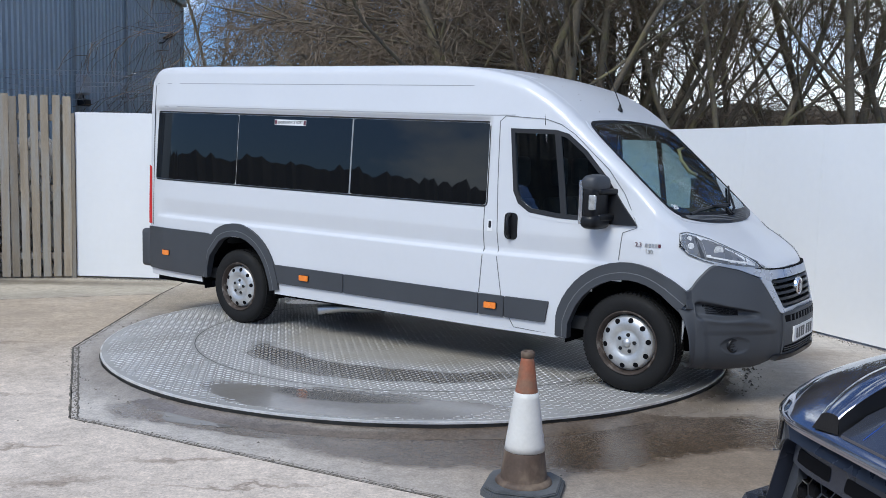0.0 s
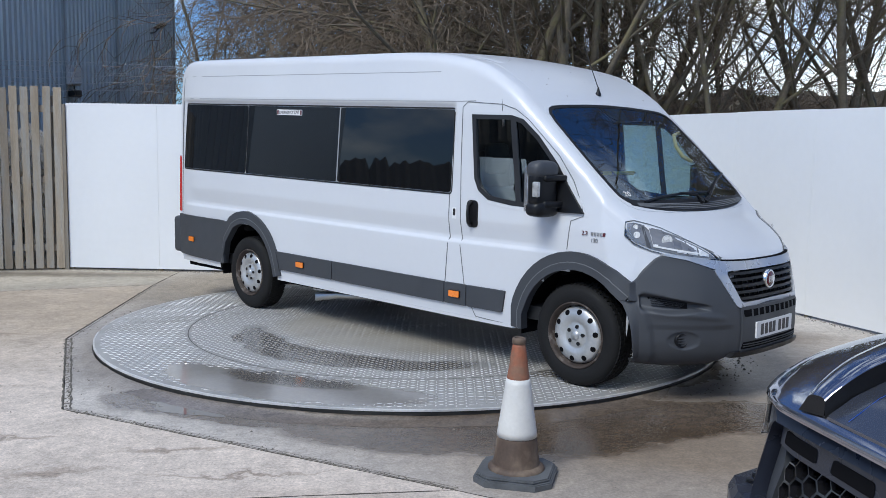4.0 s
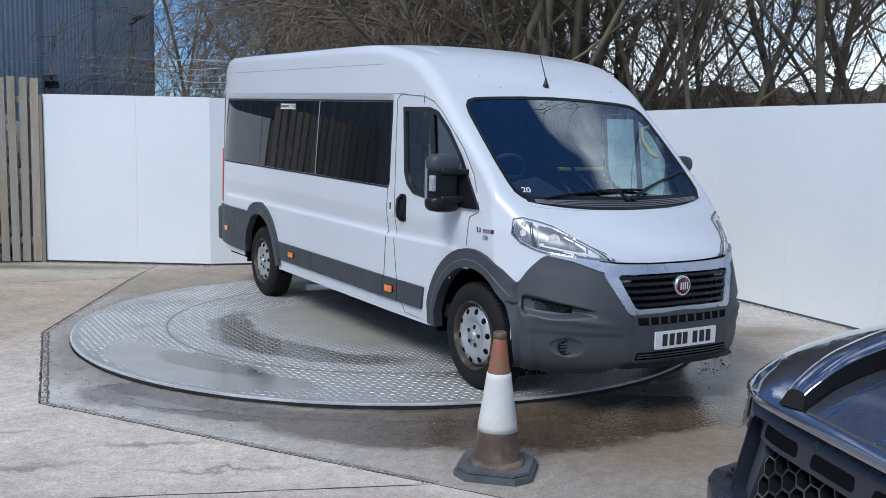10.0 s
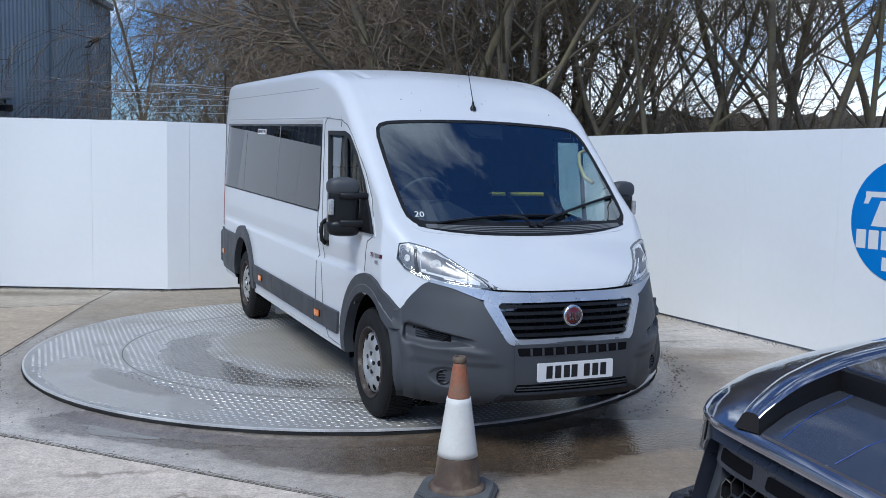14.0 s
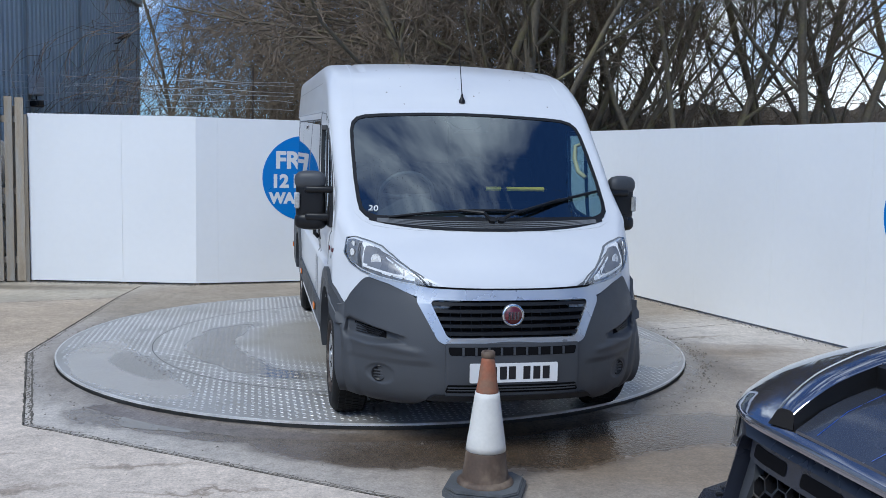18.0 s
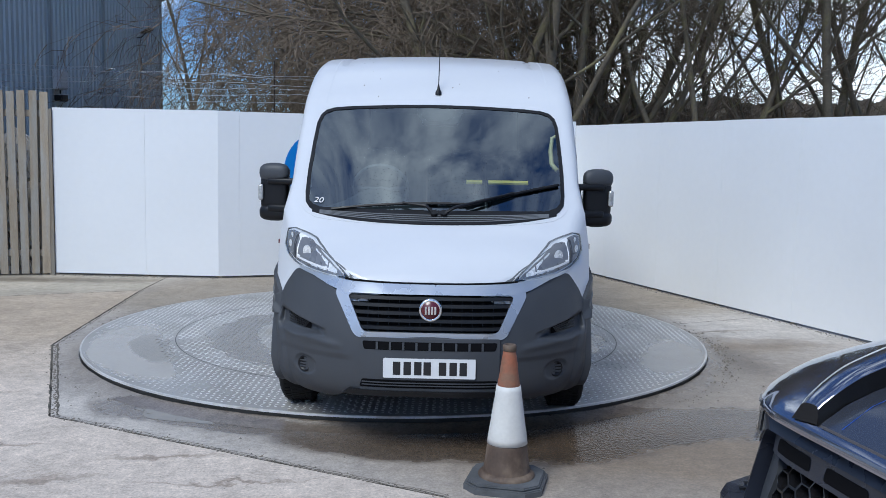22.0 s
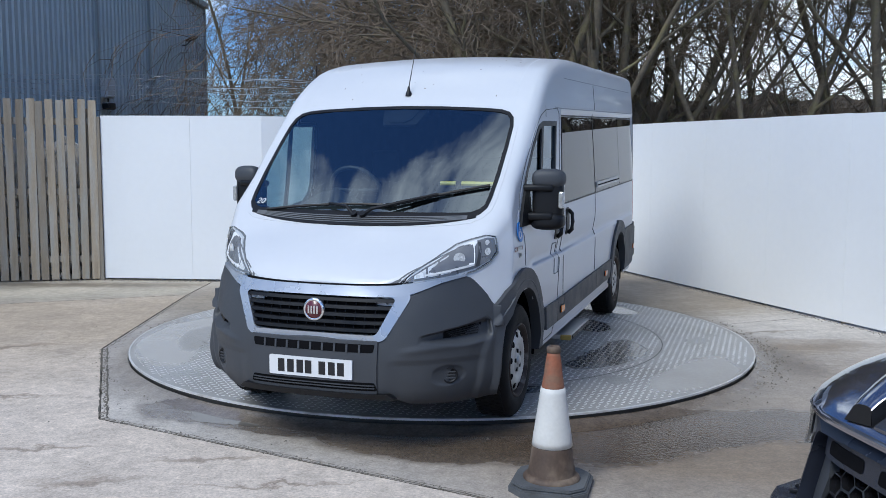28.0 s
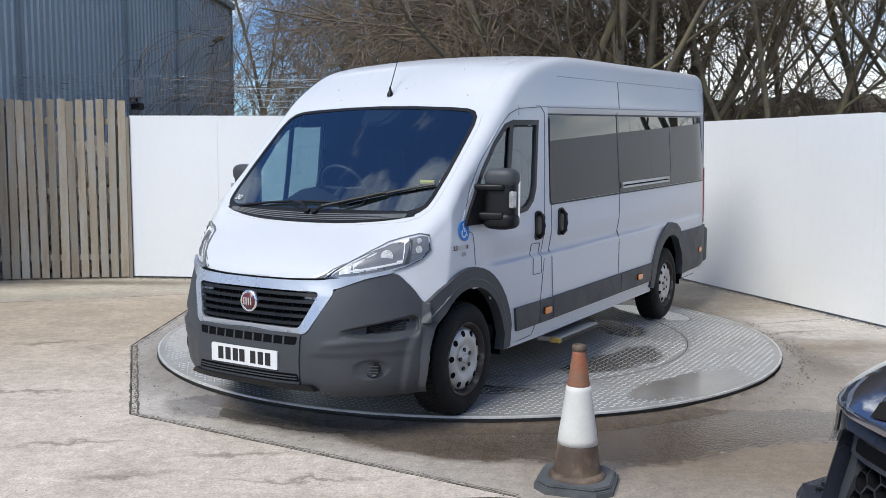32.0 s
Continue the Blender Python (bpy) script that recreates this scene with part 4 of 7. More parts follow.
# grey bumper: wraps from arch to arch
def bumper():
    nu, nz = 264, 120
    bm = bmesh.new()
    rows = []
    plan = []
    for k in range(nu + 1):
        t = -1 + 2 * k / nu
        a = abs(t)
        if a < 0.82:
            y = a / 0.82 * 0.93
            plan.append((math.copysign(y, t), None))
        else:
            s_ = (a - 0.82) / 0.18
            plan.append((math.copysign(0.93 + 0.048 * ease(s_, 0, 1), t), s_))
    for y, xs in plan:
        a = abs(y)
        top = smooth_table([(0.0, 0.625), (0.40, 0.628), (0.47, 0.74), (0.53, 0.845), (0.65, 0.915), (0.76, 0.952), (0.82, 0.955), (0.87, 0.897), (0.903, 0.848), (0.935, 0.79), (1.01, 0.78)], a)
        if xs is not None:
            top = min(top, 0.80 - 0.02 * xs)
        bot = lerp_table([(0.0, 0.30), (0.45, 0.30), (0.58, 0.235), (0.80, 0.215), (0.93, 0.235), (1.01, 0.25)], a)
        col = []
        for j in range(nz + 1):
            z = bot + (top - bot) * j / nz
            x = nose_x(y, z) + 0.012 if xs is None else None
            if x is None:
                lim = (math.sqrt(max(0.47**2 - (z - HUB_Z) ** 2, 0)) if z < 0.66 else 0.43) if z > HUB_Z else 0.47
                x0 = nose_x(0.93, z) + 0.012
                x = x0 + (min(lim, x0 - 0.01) - x0) * xs
            bulge = 0.020 * math.exp(-((z - 0.62) / 0.10) ** 2) * max(0, (a - 0.5)) / 0.5 * (1 if a < 0.85 else max(0, 1 - (a - 0.85) / 0.12))
            yy = (y + math.copysign(bulge, y)) * (1 - 0.055 * max(0, (0.40 - z) / 0.2) ** 1.5)
            x -= 0.05 * max(0, (0.33 - z) / 0.13) ** 2
            # deep shaped intakes in the corners
            fade = 0.0 if xs is not None else max(0.0, min(1.0, (0.93 - a) / 0.06))
            dz = 0.672 + 0.23 * (a - 0.74) - z
            win = ease(a, 0.60, 0.67) * ease(a, 0.93, 0.895)
            span = 0.05 + 0.075 * ease(a, 0.62, 0.84)
            if 0 < dz < span:
                x -= 0.062 * win * ease(dz, 0.0, 0.010) * ease(dz, span, span * 0.60)
            # ledge that runs in from the pocket's foot, and the flare round the wheel
            x += 0.010 * ease(a, 0.48, 0.60) * fade * math.exp(-((z - 0.572 - 0.1 * (a - 0.7)) / 0.022) ** 2)
            near = math.hypot((nose_x(y, z) if xs is None else x) - FRONT_AXLE, z - HUB_Z)
            lift = ease(near, 0.575, 0.545) * ease(a, 0.80, 0.86)
            x += 0.010 * lift
            yy += math.copysign(0.016 * lift, y)
            # swept crease from the lamp's foot to the intake, and the lower ledge
            x -= 0.012 * ease(z, 0.515, 0.47) * ease(a, 0.42, 0.52) * fade
            d2 = ((a - 0.745) / 0.075) ** 2 + ((z - 0.405) / 0.06) ** 2
            x -= 0.022 * max(0.0, 1 - d2) ** 0.5
            col.append(bm.verts.new((x, yy, z)))
        rows.append(col)
    for u, v in zip(rows, rows[1:]):
        for j in range(nz):
            bm.faces.new((u[j], v[j], v[j + 1], u[j + 1]))
    # returns along the top and bottom edges
    for end, dz in ((nz, 0.0), (0, 0.02)):
        back = [bm.verts.new((c[end].co.x - 0.07 * (1 - 0.5 * abs(c[end].co.y)), c[end].co.y * 0.965, c[end].co.z + dz)) for c in rows]
        for i in range(nu):
            q = (rows[i][end], rows[i + 1][end], back[i + 1], back[i])
            bm.faces.new(q if end == 0 else q[::-1])
    bmesh.ops.recalc_face_normals(bm, faces=bm.faces[:])
    b = part("front_bumper", bm, M_GREY, van, "dark grey moulded plastic front bumper", smooth=True)
    off = 0.012
    C = lambda y, z, o: (nose_x(y, z) + off + o, y, z)
    patch("centre_panel", rounded([(-0.395, 0.315), (0.395, 0.315), (0.40, 0.62), (-0.40, 0.62)], 0.01), C, M_GREY, b, 0.012, 0.014, 0.08)
    # the bumper's openings are flat near-black plates that paint their inner shade
    patch("lower_grille", rounded([(-0.375, 0.553), (0.375, 0.553), (0.385, 0.60), (-0.385, 0.60)], 0.012), C, M_DARK, b, 0.0135, 0.004, 0.08)
    for i in range(9):
        y = -0.30 + 0.075 * i
        patch("grille_rib", [(y - 0.006, 0.555), (y + 0.006, 0.555), (y + 0.006, 0.598), (y - 0.006, 0.598)], C, M_GREY, b, 0.019, 0.01)
    patch("air_slot", rounded([(-0.40, 0.335), (0.40, 0.335), (0.385, 0.382), (-0.385, 0.382)], 0.012), C, M_DARK, b, 0.0135, 0.004, 0.08)
    for zz in (0.350, 0.366):
        patch("slot_bar", [(-0.385, zz - 0.003), (0.385, zz - 0.003), (0.385, zz + 0.003), (-0.385, zz + 0.003)], C, M_GREY, b, 0.019, 0.008, 0.08)
    patch("lip", rounded([(-0.50, 0.285), (0.50, 0.285), (0.46, 0.318), (-0.46, 0.318)], 0.01), C, M_BLACK, b, 0.03, 0.04, 0.08, "black lower lip")
    for sg in (-1, 1):
        D = lambda y, z, o: (nose_x(y, z) - 0.040 + o, y, z)
        brow = lambda a: 0.672 + 0.23 * (a - 0.74)
        patch("intake_back", [(sg * 0.71, brow(0.71) - 0.05), (sg * 0.71, brow(0.71) - 0.012), (sg * 0.875, brow(0.875) - 0.012), (sg * 0.875, brow(0.875) - 0.075)], D, M_DARK, b, 0.004, 0.004, 0.04)
        for i in range(4):
            a0, a1 = 0.725 + 0.008 * i, 0.868
            d0, d1 = 0.018 + 0.010 * i, 0.020 + 0.0155 * i
            patch("intake_fin", [(sg * a0, brow(a0) - d0 - 0.006), (sg * a0, brow(a0) - d0), (sg * a1, brow(a1) - d1), (sg * a1, brow(a1) - d1 - 0.006)], D, M_BLACK, b, 0.016, 0.012, 0.04)
        bm = bmesh.new()
        yc, zc = sg * 0.745, 0.405
        xc = nose_x(yc, zc) - 0.026
        lathe(bm, [(0.048, -0.02), (0.048, 0.012), (0.040, 0.014), (0.037, 0.002), (0.0, 0.006)], 24, "X", (0, 0, 0))
        bmesh.ops.transform(bm, matrix=pose(xc, yc, zc, 0, 0, sg * 28), verts=bm.verts[:])
        part("fog_lamp_blank", bm, M_BLACK, b, smooth=True)
        for i in range(3):
            bm = bmesh.new()
            box(bm, 0.004, 0.010, -0.034, 0.034, -0.022 + 0.018 * i, -0.014 + 0.018 * i)
            bmesh.ops.transform(bm, matrix=pose(xc, yc, zc, 0, 0, sg * 28), verts=bm.verts[:])
            part("blank_rib", bm, M_GREY, b)
    # number plate: plain bars in place of its characters
    plate = patch("number_plate", rounded([(-0.262, 0.396), (0.262, 0.396), (0.262, 0.508), (-0.262, 0.508)], 0.008), lambda y, z, o: (0.985 + o, y, z), M_VINYL_W, van, 0.004, 0.03, 1.0, "white front number plate with plain black bars")
    for i, y in enumerate((-0.185, -0.125, -0.065, -0.012, 0.075, 0.135, 0.192)):
        patch("plate_bar", [(y - 0.021, 0.414), (y + 0.021, 0.414), (y + 0.021, 0.490), (y - 0.021, 0.490)], lambda u, z, o: (0.985 + o, u, z), M_VINYL_K, plate, 0.0055, 0.001, 1.0)
    return b


bumper()


def grille():
    N = lambda y, z, o: (nose_x(y, z) + o, y, z)
    outer = rounded([(-0.535, 0.905), (-0.555, 0.855), (-0.43, 0.615), (0.43, 0.615), (0.555, 0.855), (0.535, 0.905)], 0.04, 5)
    inner = rounded([(-0.455, 0.862), (-0.475, 0.845), (-0.385, 0.648), (0.385, 0.648), (0.475, 0.845), (0.455, 0.862)], 0.03, 5)
    sur = patch("grille_surround", outer, N, M_SILVER, van, 0.020, 0.05, label="silver grille surround", hole=inner)
    patch("grille_back", shrink(inner, -0.008), N, M_DARK, sur, -0.030, 0.004, 0.08)
    for i in range(5):
        z = 0.672 + 0.0415 * i
        h = 0.395 + (z - 0.648) * 0.42
        patch("grille_bar", [(-h, z - 0.008), (h, z - 0.008), (h, z + 0.011), (-h, z + 0.011)], N, M_BLACK, sur, 0.010 - 0.004 * (i % 2), 0.03, 0.06)
    for i in range(13):
        y = -0.36 + 0.06 * i
        patch("grille_upright", [(y - 0.002, 0.65), (y + 0.002, 0.65), (y + 0.002, 0.858), (y - 0.002, 0.858)], N, M_BLACK, sur, -0.020, 0.01, 0.1)
    bm = bmesh.new()
    lathe(bm, [(0.066, -0.02), (0.068, 0.016), (0.060, 0.026), (0.052, 0.022)], 36, "X", (nose_x(0, 0.777), 0, 0.777))
    ring = part("badge", bm, M_CHROME, van, "round chrome-rimmed red badge", smooth=True)
    bm = bmesh.new()
    lathe(bm, [(0.054, 0.018), (0.05, 0.024), (0.0, 0.030)], 36, "X", (nose_x(0, 0.777), 0, 0.777))
    part("badge_disc", bm, M_VINYL_R, ring, smooth=True)
    for i in range(4):
        y = -0.027 + 0.018 * i
        bm = bmesh.new()
        box(bm, nose_x(0, 0.777) + 0.026, nose_x(0, 0.777) + 0.0315, y - 0.005, y + 0.005, 0.755, 0.80)
        part("badge_bar", bm, M_CHROME, ring)
    # silver strip under the bonnet and lamps
    top = [(0.0, 0.918), (0.25, 0.920), (0.45, 0.925), (0.58, 0.940), (0.70, 0.958), (0.80, 0.978)]
    low = [(0.80, 0.962), (0.70, 0.936), (0.58, 0.885), (0.50, 0.862), (0.30, 0.862), (0.0, 0.862)]
    full = [(-y, z) for y, z in top[::-1]] + [(y, z) for y, z in top[1:]] + [(y, z) for y, z in low] + [(-y, z) for y, z in low[-2::-1]]
    patch("nose_strip", full, N, M_SILVER, van, 0.020, 0.04, 0.03, "silver strip across the nose")


grille()


def headlamps():
    for sg in (-1, 1):
        W = around(sg)
        out = [(67, 1.180), (67, 1.085), (61, 1.030), (51, 0.990), (37, 0.957), (23, 0.937), (11, 0.925), (10.5, 0.940), (15, 0.985), (22, 1.035), (32, 1.090), (43, 1.138), (54, 1.168), (62, 1.188)]
        lamp = patch("headlamp", out, W, M_BLACK, van, 0.002, 0.004, 2.0, "clear headlamp with chrome reflectors")
        back = shrink([(u * 0.0125, z) for u, z in out], 0.014)
        F = lambda u, z, o: W(u / 0.0125, z, o)
        patch("reflector", back, F, M_LAMPBACK, lamp, 0.004, 0.004, 0.02)
        # reflector facets inside, a bent light bar, bowls
        for i, (u0, u1, z0, z1, z2, z3) in enumerate(((17, 22.5, 0.957, 0.966, 1.012, 0.975), (23.5, 29, 0.966, 0.975, 1.050, 1.018), (30, 35.5, 0.976, 0.986, 1.082, 1.055))):
            patch("reflector_facet", [(u0, z0), (u1, z1), (u1, z2), (u0, z3)], W, M_REFL, lamp, 0.0075, 0.004, 1.5)
        bar = [(46.5, 1.020), (49.5, 1.020), (52, 1.125), (55, 1.150), (55, 1.160), (47, 1.138)]
        patch("light_bar", bar, W, M_VINYL_W, lamp, 0.0105, 0.004, 1.5, "white light bar")
        patch("light_bar", [(22, 0.972), (34, 0.990), (49.5, 1.018), (49.5, 1.030), (34, 1.002), (22, 0.981)], W, M_VINYL_W, lamp, 0.0105, 0.004, 1.5, "white light bar")
        patch("lamp_divider", [(50.5, 1.010), (53, 1.015), (57, 1.150), (55.5, 1.150)], W, M_GREY, lamp, 0.0085, 0.003, 1.5)
        for u, z, r, mt in ((41, 1.062, 0.036, M_REFL), (59.5, 1.095, 0.022, M_REFL), (60.5, 1.145, 0.017, M_REFL)):
            p, p2 = Vector(W(u, z, 0.006)), Vector(W(u, z, 0.030))
            d = (p2 - p).normalized()
            bm = bmesh.new()
            tube(bm, [p, p + d * 0.003], [r, r], 22, cap=False)
            tube(bm, [p + d * 0.003, p + d * 0.002, p + d * 0.001], [r, r * 0.85, r * 0.3], 22)
            part("bulb_bowl", bm, mt, lamp, smooth=False)
        lens = patch("lens", out, W, M_LENS, lamp, 0.0145, 0.011, 2.0)
        lens.visible_shadow = False
        strip("lamp_gasket", [(u * 0.0125, z) for u, z in out], F, 0.004, M_GAP, lamp, 0.0075, 0.02, closed=True)


headlamps()


def flank(sg):
    S = on_side(sg)
    # wheel arches
    for ax, front in ((FRONT_AXLE, True), (REAR_AXLE, False)):
        if front:
            o = [(-0.575, 0.345), (-0.565, 0.50)] + [(ax + 0.585 * math.cos(radians(a)), HUB_Z + 0.592 * math.sin(radians(a))) for a in range(160, 40, -8)] + [(0.465, 0.745)]
            i = [(-0.475, 0.335), (-0.465, 0.45)] + [(ax + 0.465 * math.cos(radians(a)), HUB_Z + 0.465 * math.sin(radians(a))) for a in range(160, 40, -8)] + [(0.385, 0.635)]
        else:
            o = [(ax + 0.575, 0.37), (ax + 0.57, 0.47)] + [(ax + 0.575 * math.cos(radians(a)), HUB_Z + 0.575 * math.sin(radians(a))) for a in range(16, 128, 8)] + [(ax - 0.42, 0.72), (ax - 0.50, 0.40)]
            i = [(ax + 0.46, 0.35), (ax + 0.455, 0.45)] + [(ax + 0.455 * math.cos(radians(a)), HUB_Z + 0.455 * math.sin(radians(a))) for a in range(16, 128, 8)] + [(ax - 0.37, 0.60), (ax - 0.44, 0.38)]
        patch("wheel_arch", o, S, M_GREY, van, 0.024, 0.07, hole=i, label="dark grey plastic wheel arch", ring=False)
        strip("arch_line", [((a[0] + b[0] * 1.4) / 2.4, (a[1] + b[1] * 1.4) / 2.4) for a, b in zip(o, i)], S, 0.006, M_GAP, van, 0.0255, 0.2)
        def rim_y(a):
            return 0.86 if front and a < 75 else 0.955

        # wheel well lining, with the arch's deep shade put into its near-black colour
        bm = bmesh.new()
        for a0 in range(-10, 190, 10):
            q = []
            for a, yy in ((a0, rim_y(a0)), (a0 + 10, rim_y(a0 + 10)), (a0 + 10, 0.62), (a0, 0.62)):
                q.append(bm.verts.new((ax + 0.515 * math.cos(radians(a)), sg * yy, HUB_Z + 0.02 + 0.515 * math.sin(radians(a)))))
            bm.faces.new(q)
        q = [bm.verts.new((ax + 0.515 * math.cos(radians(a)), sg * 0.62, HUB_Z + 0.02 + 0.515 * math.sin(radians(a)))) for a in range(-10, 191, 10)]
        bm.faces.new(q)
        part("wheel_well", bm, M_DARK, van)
    # rear corner cladding and bumper side
    patch("rear_cladding", rounded([(-5.455, 0.40), (-4.50, 0.385), (-4.50, 0.60), (-4.40, 0.80), (-4.52, 0.815), (-5.455, 0.815)], 0.02), S, M_GREY, van, 0.022, 0.03, 0.1, "dark grey plastic rear corner panel")
    # sill panels
    for x0, x1 in ((-3.555, -2.705), (-2.695, -1.275), (-1.265, -1.035), (-1.025, -0.635)):
        a = 0.03 if x0 < -3.5 else 0.0
        b = 0.03 if x1 > -0.7 else 0.0
        poly = rounded([(x0 + a, 0.432), (x1 - b, 0.432), (x1, 0.598), (x0 - a, 0.598)], 0.012)
        patch("sill_panel", poly, S, M_GREY, van, 0.018, 0.022, 0.12, "dark grey rubbing panel")
    for x in (-5.13, -3.17, -1.15):
        zc = 0.575 if x < -5 else 0.515
        poly = rounded([(x - 0.055, zc - 0.024), (x + 0.055, zc - 0.024), (x + 0.055, zc + 0.024), (x - 0.055, zc + 0.024)], 0.008)
        lampb = patch("side_marker", poly, S, M_AMBER, van, 0.034, 0.016, 0.2, "amber side marker lamp")
        strip("marker_bezel", poly, S, 0.006, M_BLACK, lampb, 0.026, 0.05, closed=True)
    # sill underside edge
    patch("sill", [(-3.58, 0.325), (-0.56, 0.325), (-0.56, 0.35), (-3.58, 0.35)], S, M_WHITE, van, 0.004, 0.05, 0.2)
    # tinted glazing in three panes with thin seals
    cuts = [(-5.335, -4.115), (-4.105, -2.665), (-2.650, -1.235)]
    for i, (x0, x1) in enumerate(cuts):
        p = [(x0, 1.302), (x1, 1.302), (x1, 1.943), (x0, 1.943)]
        p = rounded(p, 0.03 if i in (0, 2) else 0.006)
        patch("side_window", p, S, M_TINT, van, 0.006, 0.010, 0.12, "dark tinted side window pane")
    strip("window_seal", rounded([(-5.345, 1.292), (-1.225, 1.292), (-1.225, 1.953), (-5.345, 1.953)], 0.035), S, 0.012, M_SEAL, van, 0.004, 0.15, closed=True)
    strip("window_joint", [(-2.657, 1.30), (-2.657, 1.945)], S, 0.016, M_TRIM if sg < 0 else M_SEAL, van, 0.008)
    # roof gutter and shut lines
    strip("gutter", [(-5.38, 2.005), (-1.0, 2.005)], S, 0.008, M_GAPL, van, 0.001, 0.2)
    strip("roof_seam", [(-5.36, 2.225), (-1.40, 2.235)], S, 0.006, M_GAPL, van, 0.001, 0.2)
    strip("door_gap", DOOR_CUT, S, 0.005, M_GAP, van, 0.0032)
    strip("pillar_gap", [(-1.245, 1.29), (-1.25, 0.9), (-1.275, 0.60)], S, 0.005, M_GAP, van, 0.004)
    strip("rear_gap", [(-5.40, 0.83), (-5.385, 2.0), (-5.39, 2.21)], S, 0.006, M_GAP, van, 0.004)
    if sg > 0:
        strip("slide_door_gap", [(-2.66, 0.61), (-2.66, 1.29), (-2.66, 2.225)], S, 0.006, M_GAP, van, 0.004)
        rail = patch("slide_rail", rounded([(-4.02, 1.335), (-2.70, 1.335), (-2.70, 1.385), (-4.02, 1.385)], 0.01), S, M_STEEL, van, 0.020, 0.02, 0.2, "bright sliding-door rail cover")
        strip("rail_slot", [(-4.0, 1.358), (-2.72, 1.358)], S, 0.012, M_DARK, rail, 0.022, 0.3)
        strip("fuel_flap_gap", rounded([(-1.07, 0.80), (-0.93, 0.80), (-0.93, 1.02), (-1.07, 1.02)], 0.01), S, 0.005, M_GAP, van, 0.004, 0.01, closed=True)
    else:
        pass
    # door glass, frame, pillar bar, mirror base
    patch("window_surround", shrink(DOOR_WIN, -0.030), S, M_WHITE, van, 0.0025, 0.006, hole=DOOR_WIN)
    frame = patch("window_frame", DOOR_WIN, S, M_SEAL, van, 0.006, 0.02, hole=shrink(DOOR_WIN, 0.034), label="black window frame")
    strip("window_bar", [(-0.625, 1.88), (-0.54, 1.245)], S, 0.05, M_SEAL, frame, 0.006)
    pane = patch("door_window", shrink(DOOR_WIN, 0.012), S, M_GLASS, van, -0.010, 0.004, 0.12)
    pane.visible_shadow = False
    patch("mirror_base", [(0.05, 1.215), (-0.24, 1.215), (-0.225, 1.43), (-0.16, 1.47), (-0.05, 1.335)], S, M_BLACK, van, 0.022, 0.03, 0.1, "black mirror base panel")
    # door handles
    for hx in ((-0.995,) if sg < 0 else (-1.02, -1.42)):
        h = patch("door_handle", rounded([(hx - 0.058, 1.045), (hx + 0.058, 1.045), (hx + 0.058, 1.255), (hx - 0.058, 1.255)], 0.045, 5), S, M_BLACK, van, 0.006, 0.010, 0.2, "black recessed door handle")
        bm = bmesh.new()
        y = side_y(hx, 1.15)
        tube(bm, [(hx - 0.01, sg * (y + 0.005), 1.06), (hx - 0.01, sg * (y + 0.035), 1.09), (hx - 0.01, sg * (y + 0.040), 1.15), (hx - 0.01, sg * (y + 0.035), 1.21), (hx - 0.01, sg * (y + 0.005), 1.24)], 0.016, 8)
        part("grip", bm, M_BLACK, h, smooth=True)
    # tail lamp
    W = lambda x, z, o: (x, sg * (side_y(max(x, -5.455), z) + o), rake(x, z))
    patch("tail_lamp", rounded([(-5.475, 0.84), (-5.425, 0.84), (-5.44, 1.40), (-5.475, 1.42)], 0.01), W, M_RED, van, 0.008, 0.02, 0.1, "tall red tail lamp")
    # mirror: domed cap, recessed middle and lower cap on two arms
    def pod(z0, z1, yc, wy, wx, dome, name, mt, parent, label=""):
        bm = bmesh.new()
        rows, k = [], 14
        for q in range(k + 1):
            t = q / k
            e = max(0.0, 1 - abs(2 * t - 1) ** dome) ** 0.5
            e = 0.30 + 0.70 * e
            ring = []
            for i in range(24):
                a = 2 * math.pi * i / 24
                cx, cy = math.copysign(abs(math.cos(a)) ** 0.6, math.cos(a)), math.copysign(abs(math.sin(a)) ** 0.6, math.sin(a))
                yy = yc + wy * e * cy
                ring.append(bm.verts.new((-0.215 + wx * e * cx - 0.22 * (yy - 1.06), sg * yy, z0 + (z1 - z0) * t)))
            rows.append(ring)
        for u, v in zip(rows, rows[1:]):
            for i in range(24):
                bm.faces.new((u[i], u[(i + 1) % 24], v[(i + 1) % 24], v[i]))
        bm.faces.new(rows[0][::-1])
        bm.faces.new(rows[-1])
        bmesh.ops.recalc_face_normals(bm, faces=bm.faces[:])
        return part(name, bm, mt, parent, label, smooth=True)

    mirror = pod(1.245, 1.505, 1.103, 0.098, 0.050, 9, "door_mirror", M_BLACK, van, "tall black twin-arm door mirror")
    pod(1.445, 1.575, 1.106, 0.104, 0.066, 2.6, "mirror_cap", M_GREY, mirror, "domed dark grey upper cap")
    pod(1.180, 1.295, 1.104, 0.106, 0.066, 3.0, "lower_cap", M_BLACK, mirror)
    for zz, hh in ((1.268, 0.026), (1.452, 0.022)):
        bm = bmesh.new()
        box(bm, -0.175, -0.110, min(sg * 0.90, sg * 1.145), max(sg * 0.90, sg * 1.145), zz - hh, zz + hh, 0.014, seg=2)
        for v in bm.verts:
            v.co.x -= 0.30 * max(0, abs(v.co.y) - 0.96)
        part("mirror_arm", bm, M_BLACK, mirror, smooth=True)
    bm = bmesh.new()
    box(bm, -0.232, -0.180, min(sg * 1.176, sg * 1.210), max(sg * 1.176, sg * 1.210), 1.322, 1.430, 0.010, seg=2)
    part("indicator", bm, M_CLEAR, mirror, "clear side indicator lens")
    bm = bmesh.new()
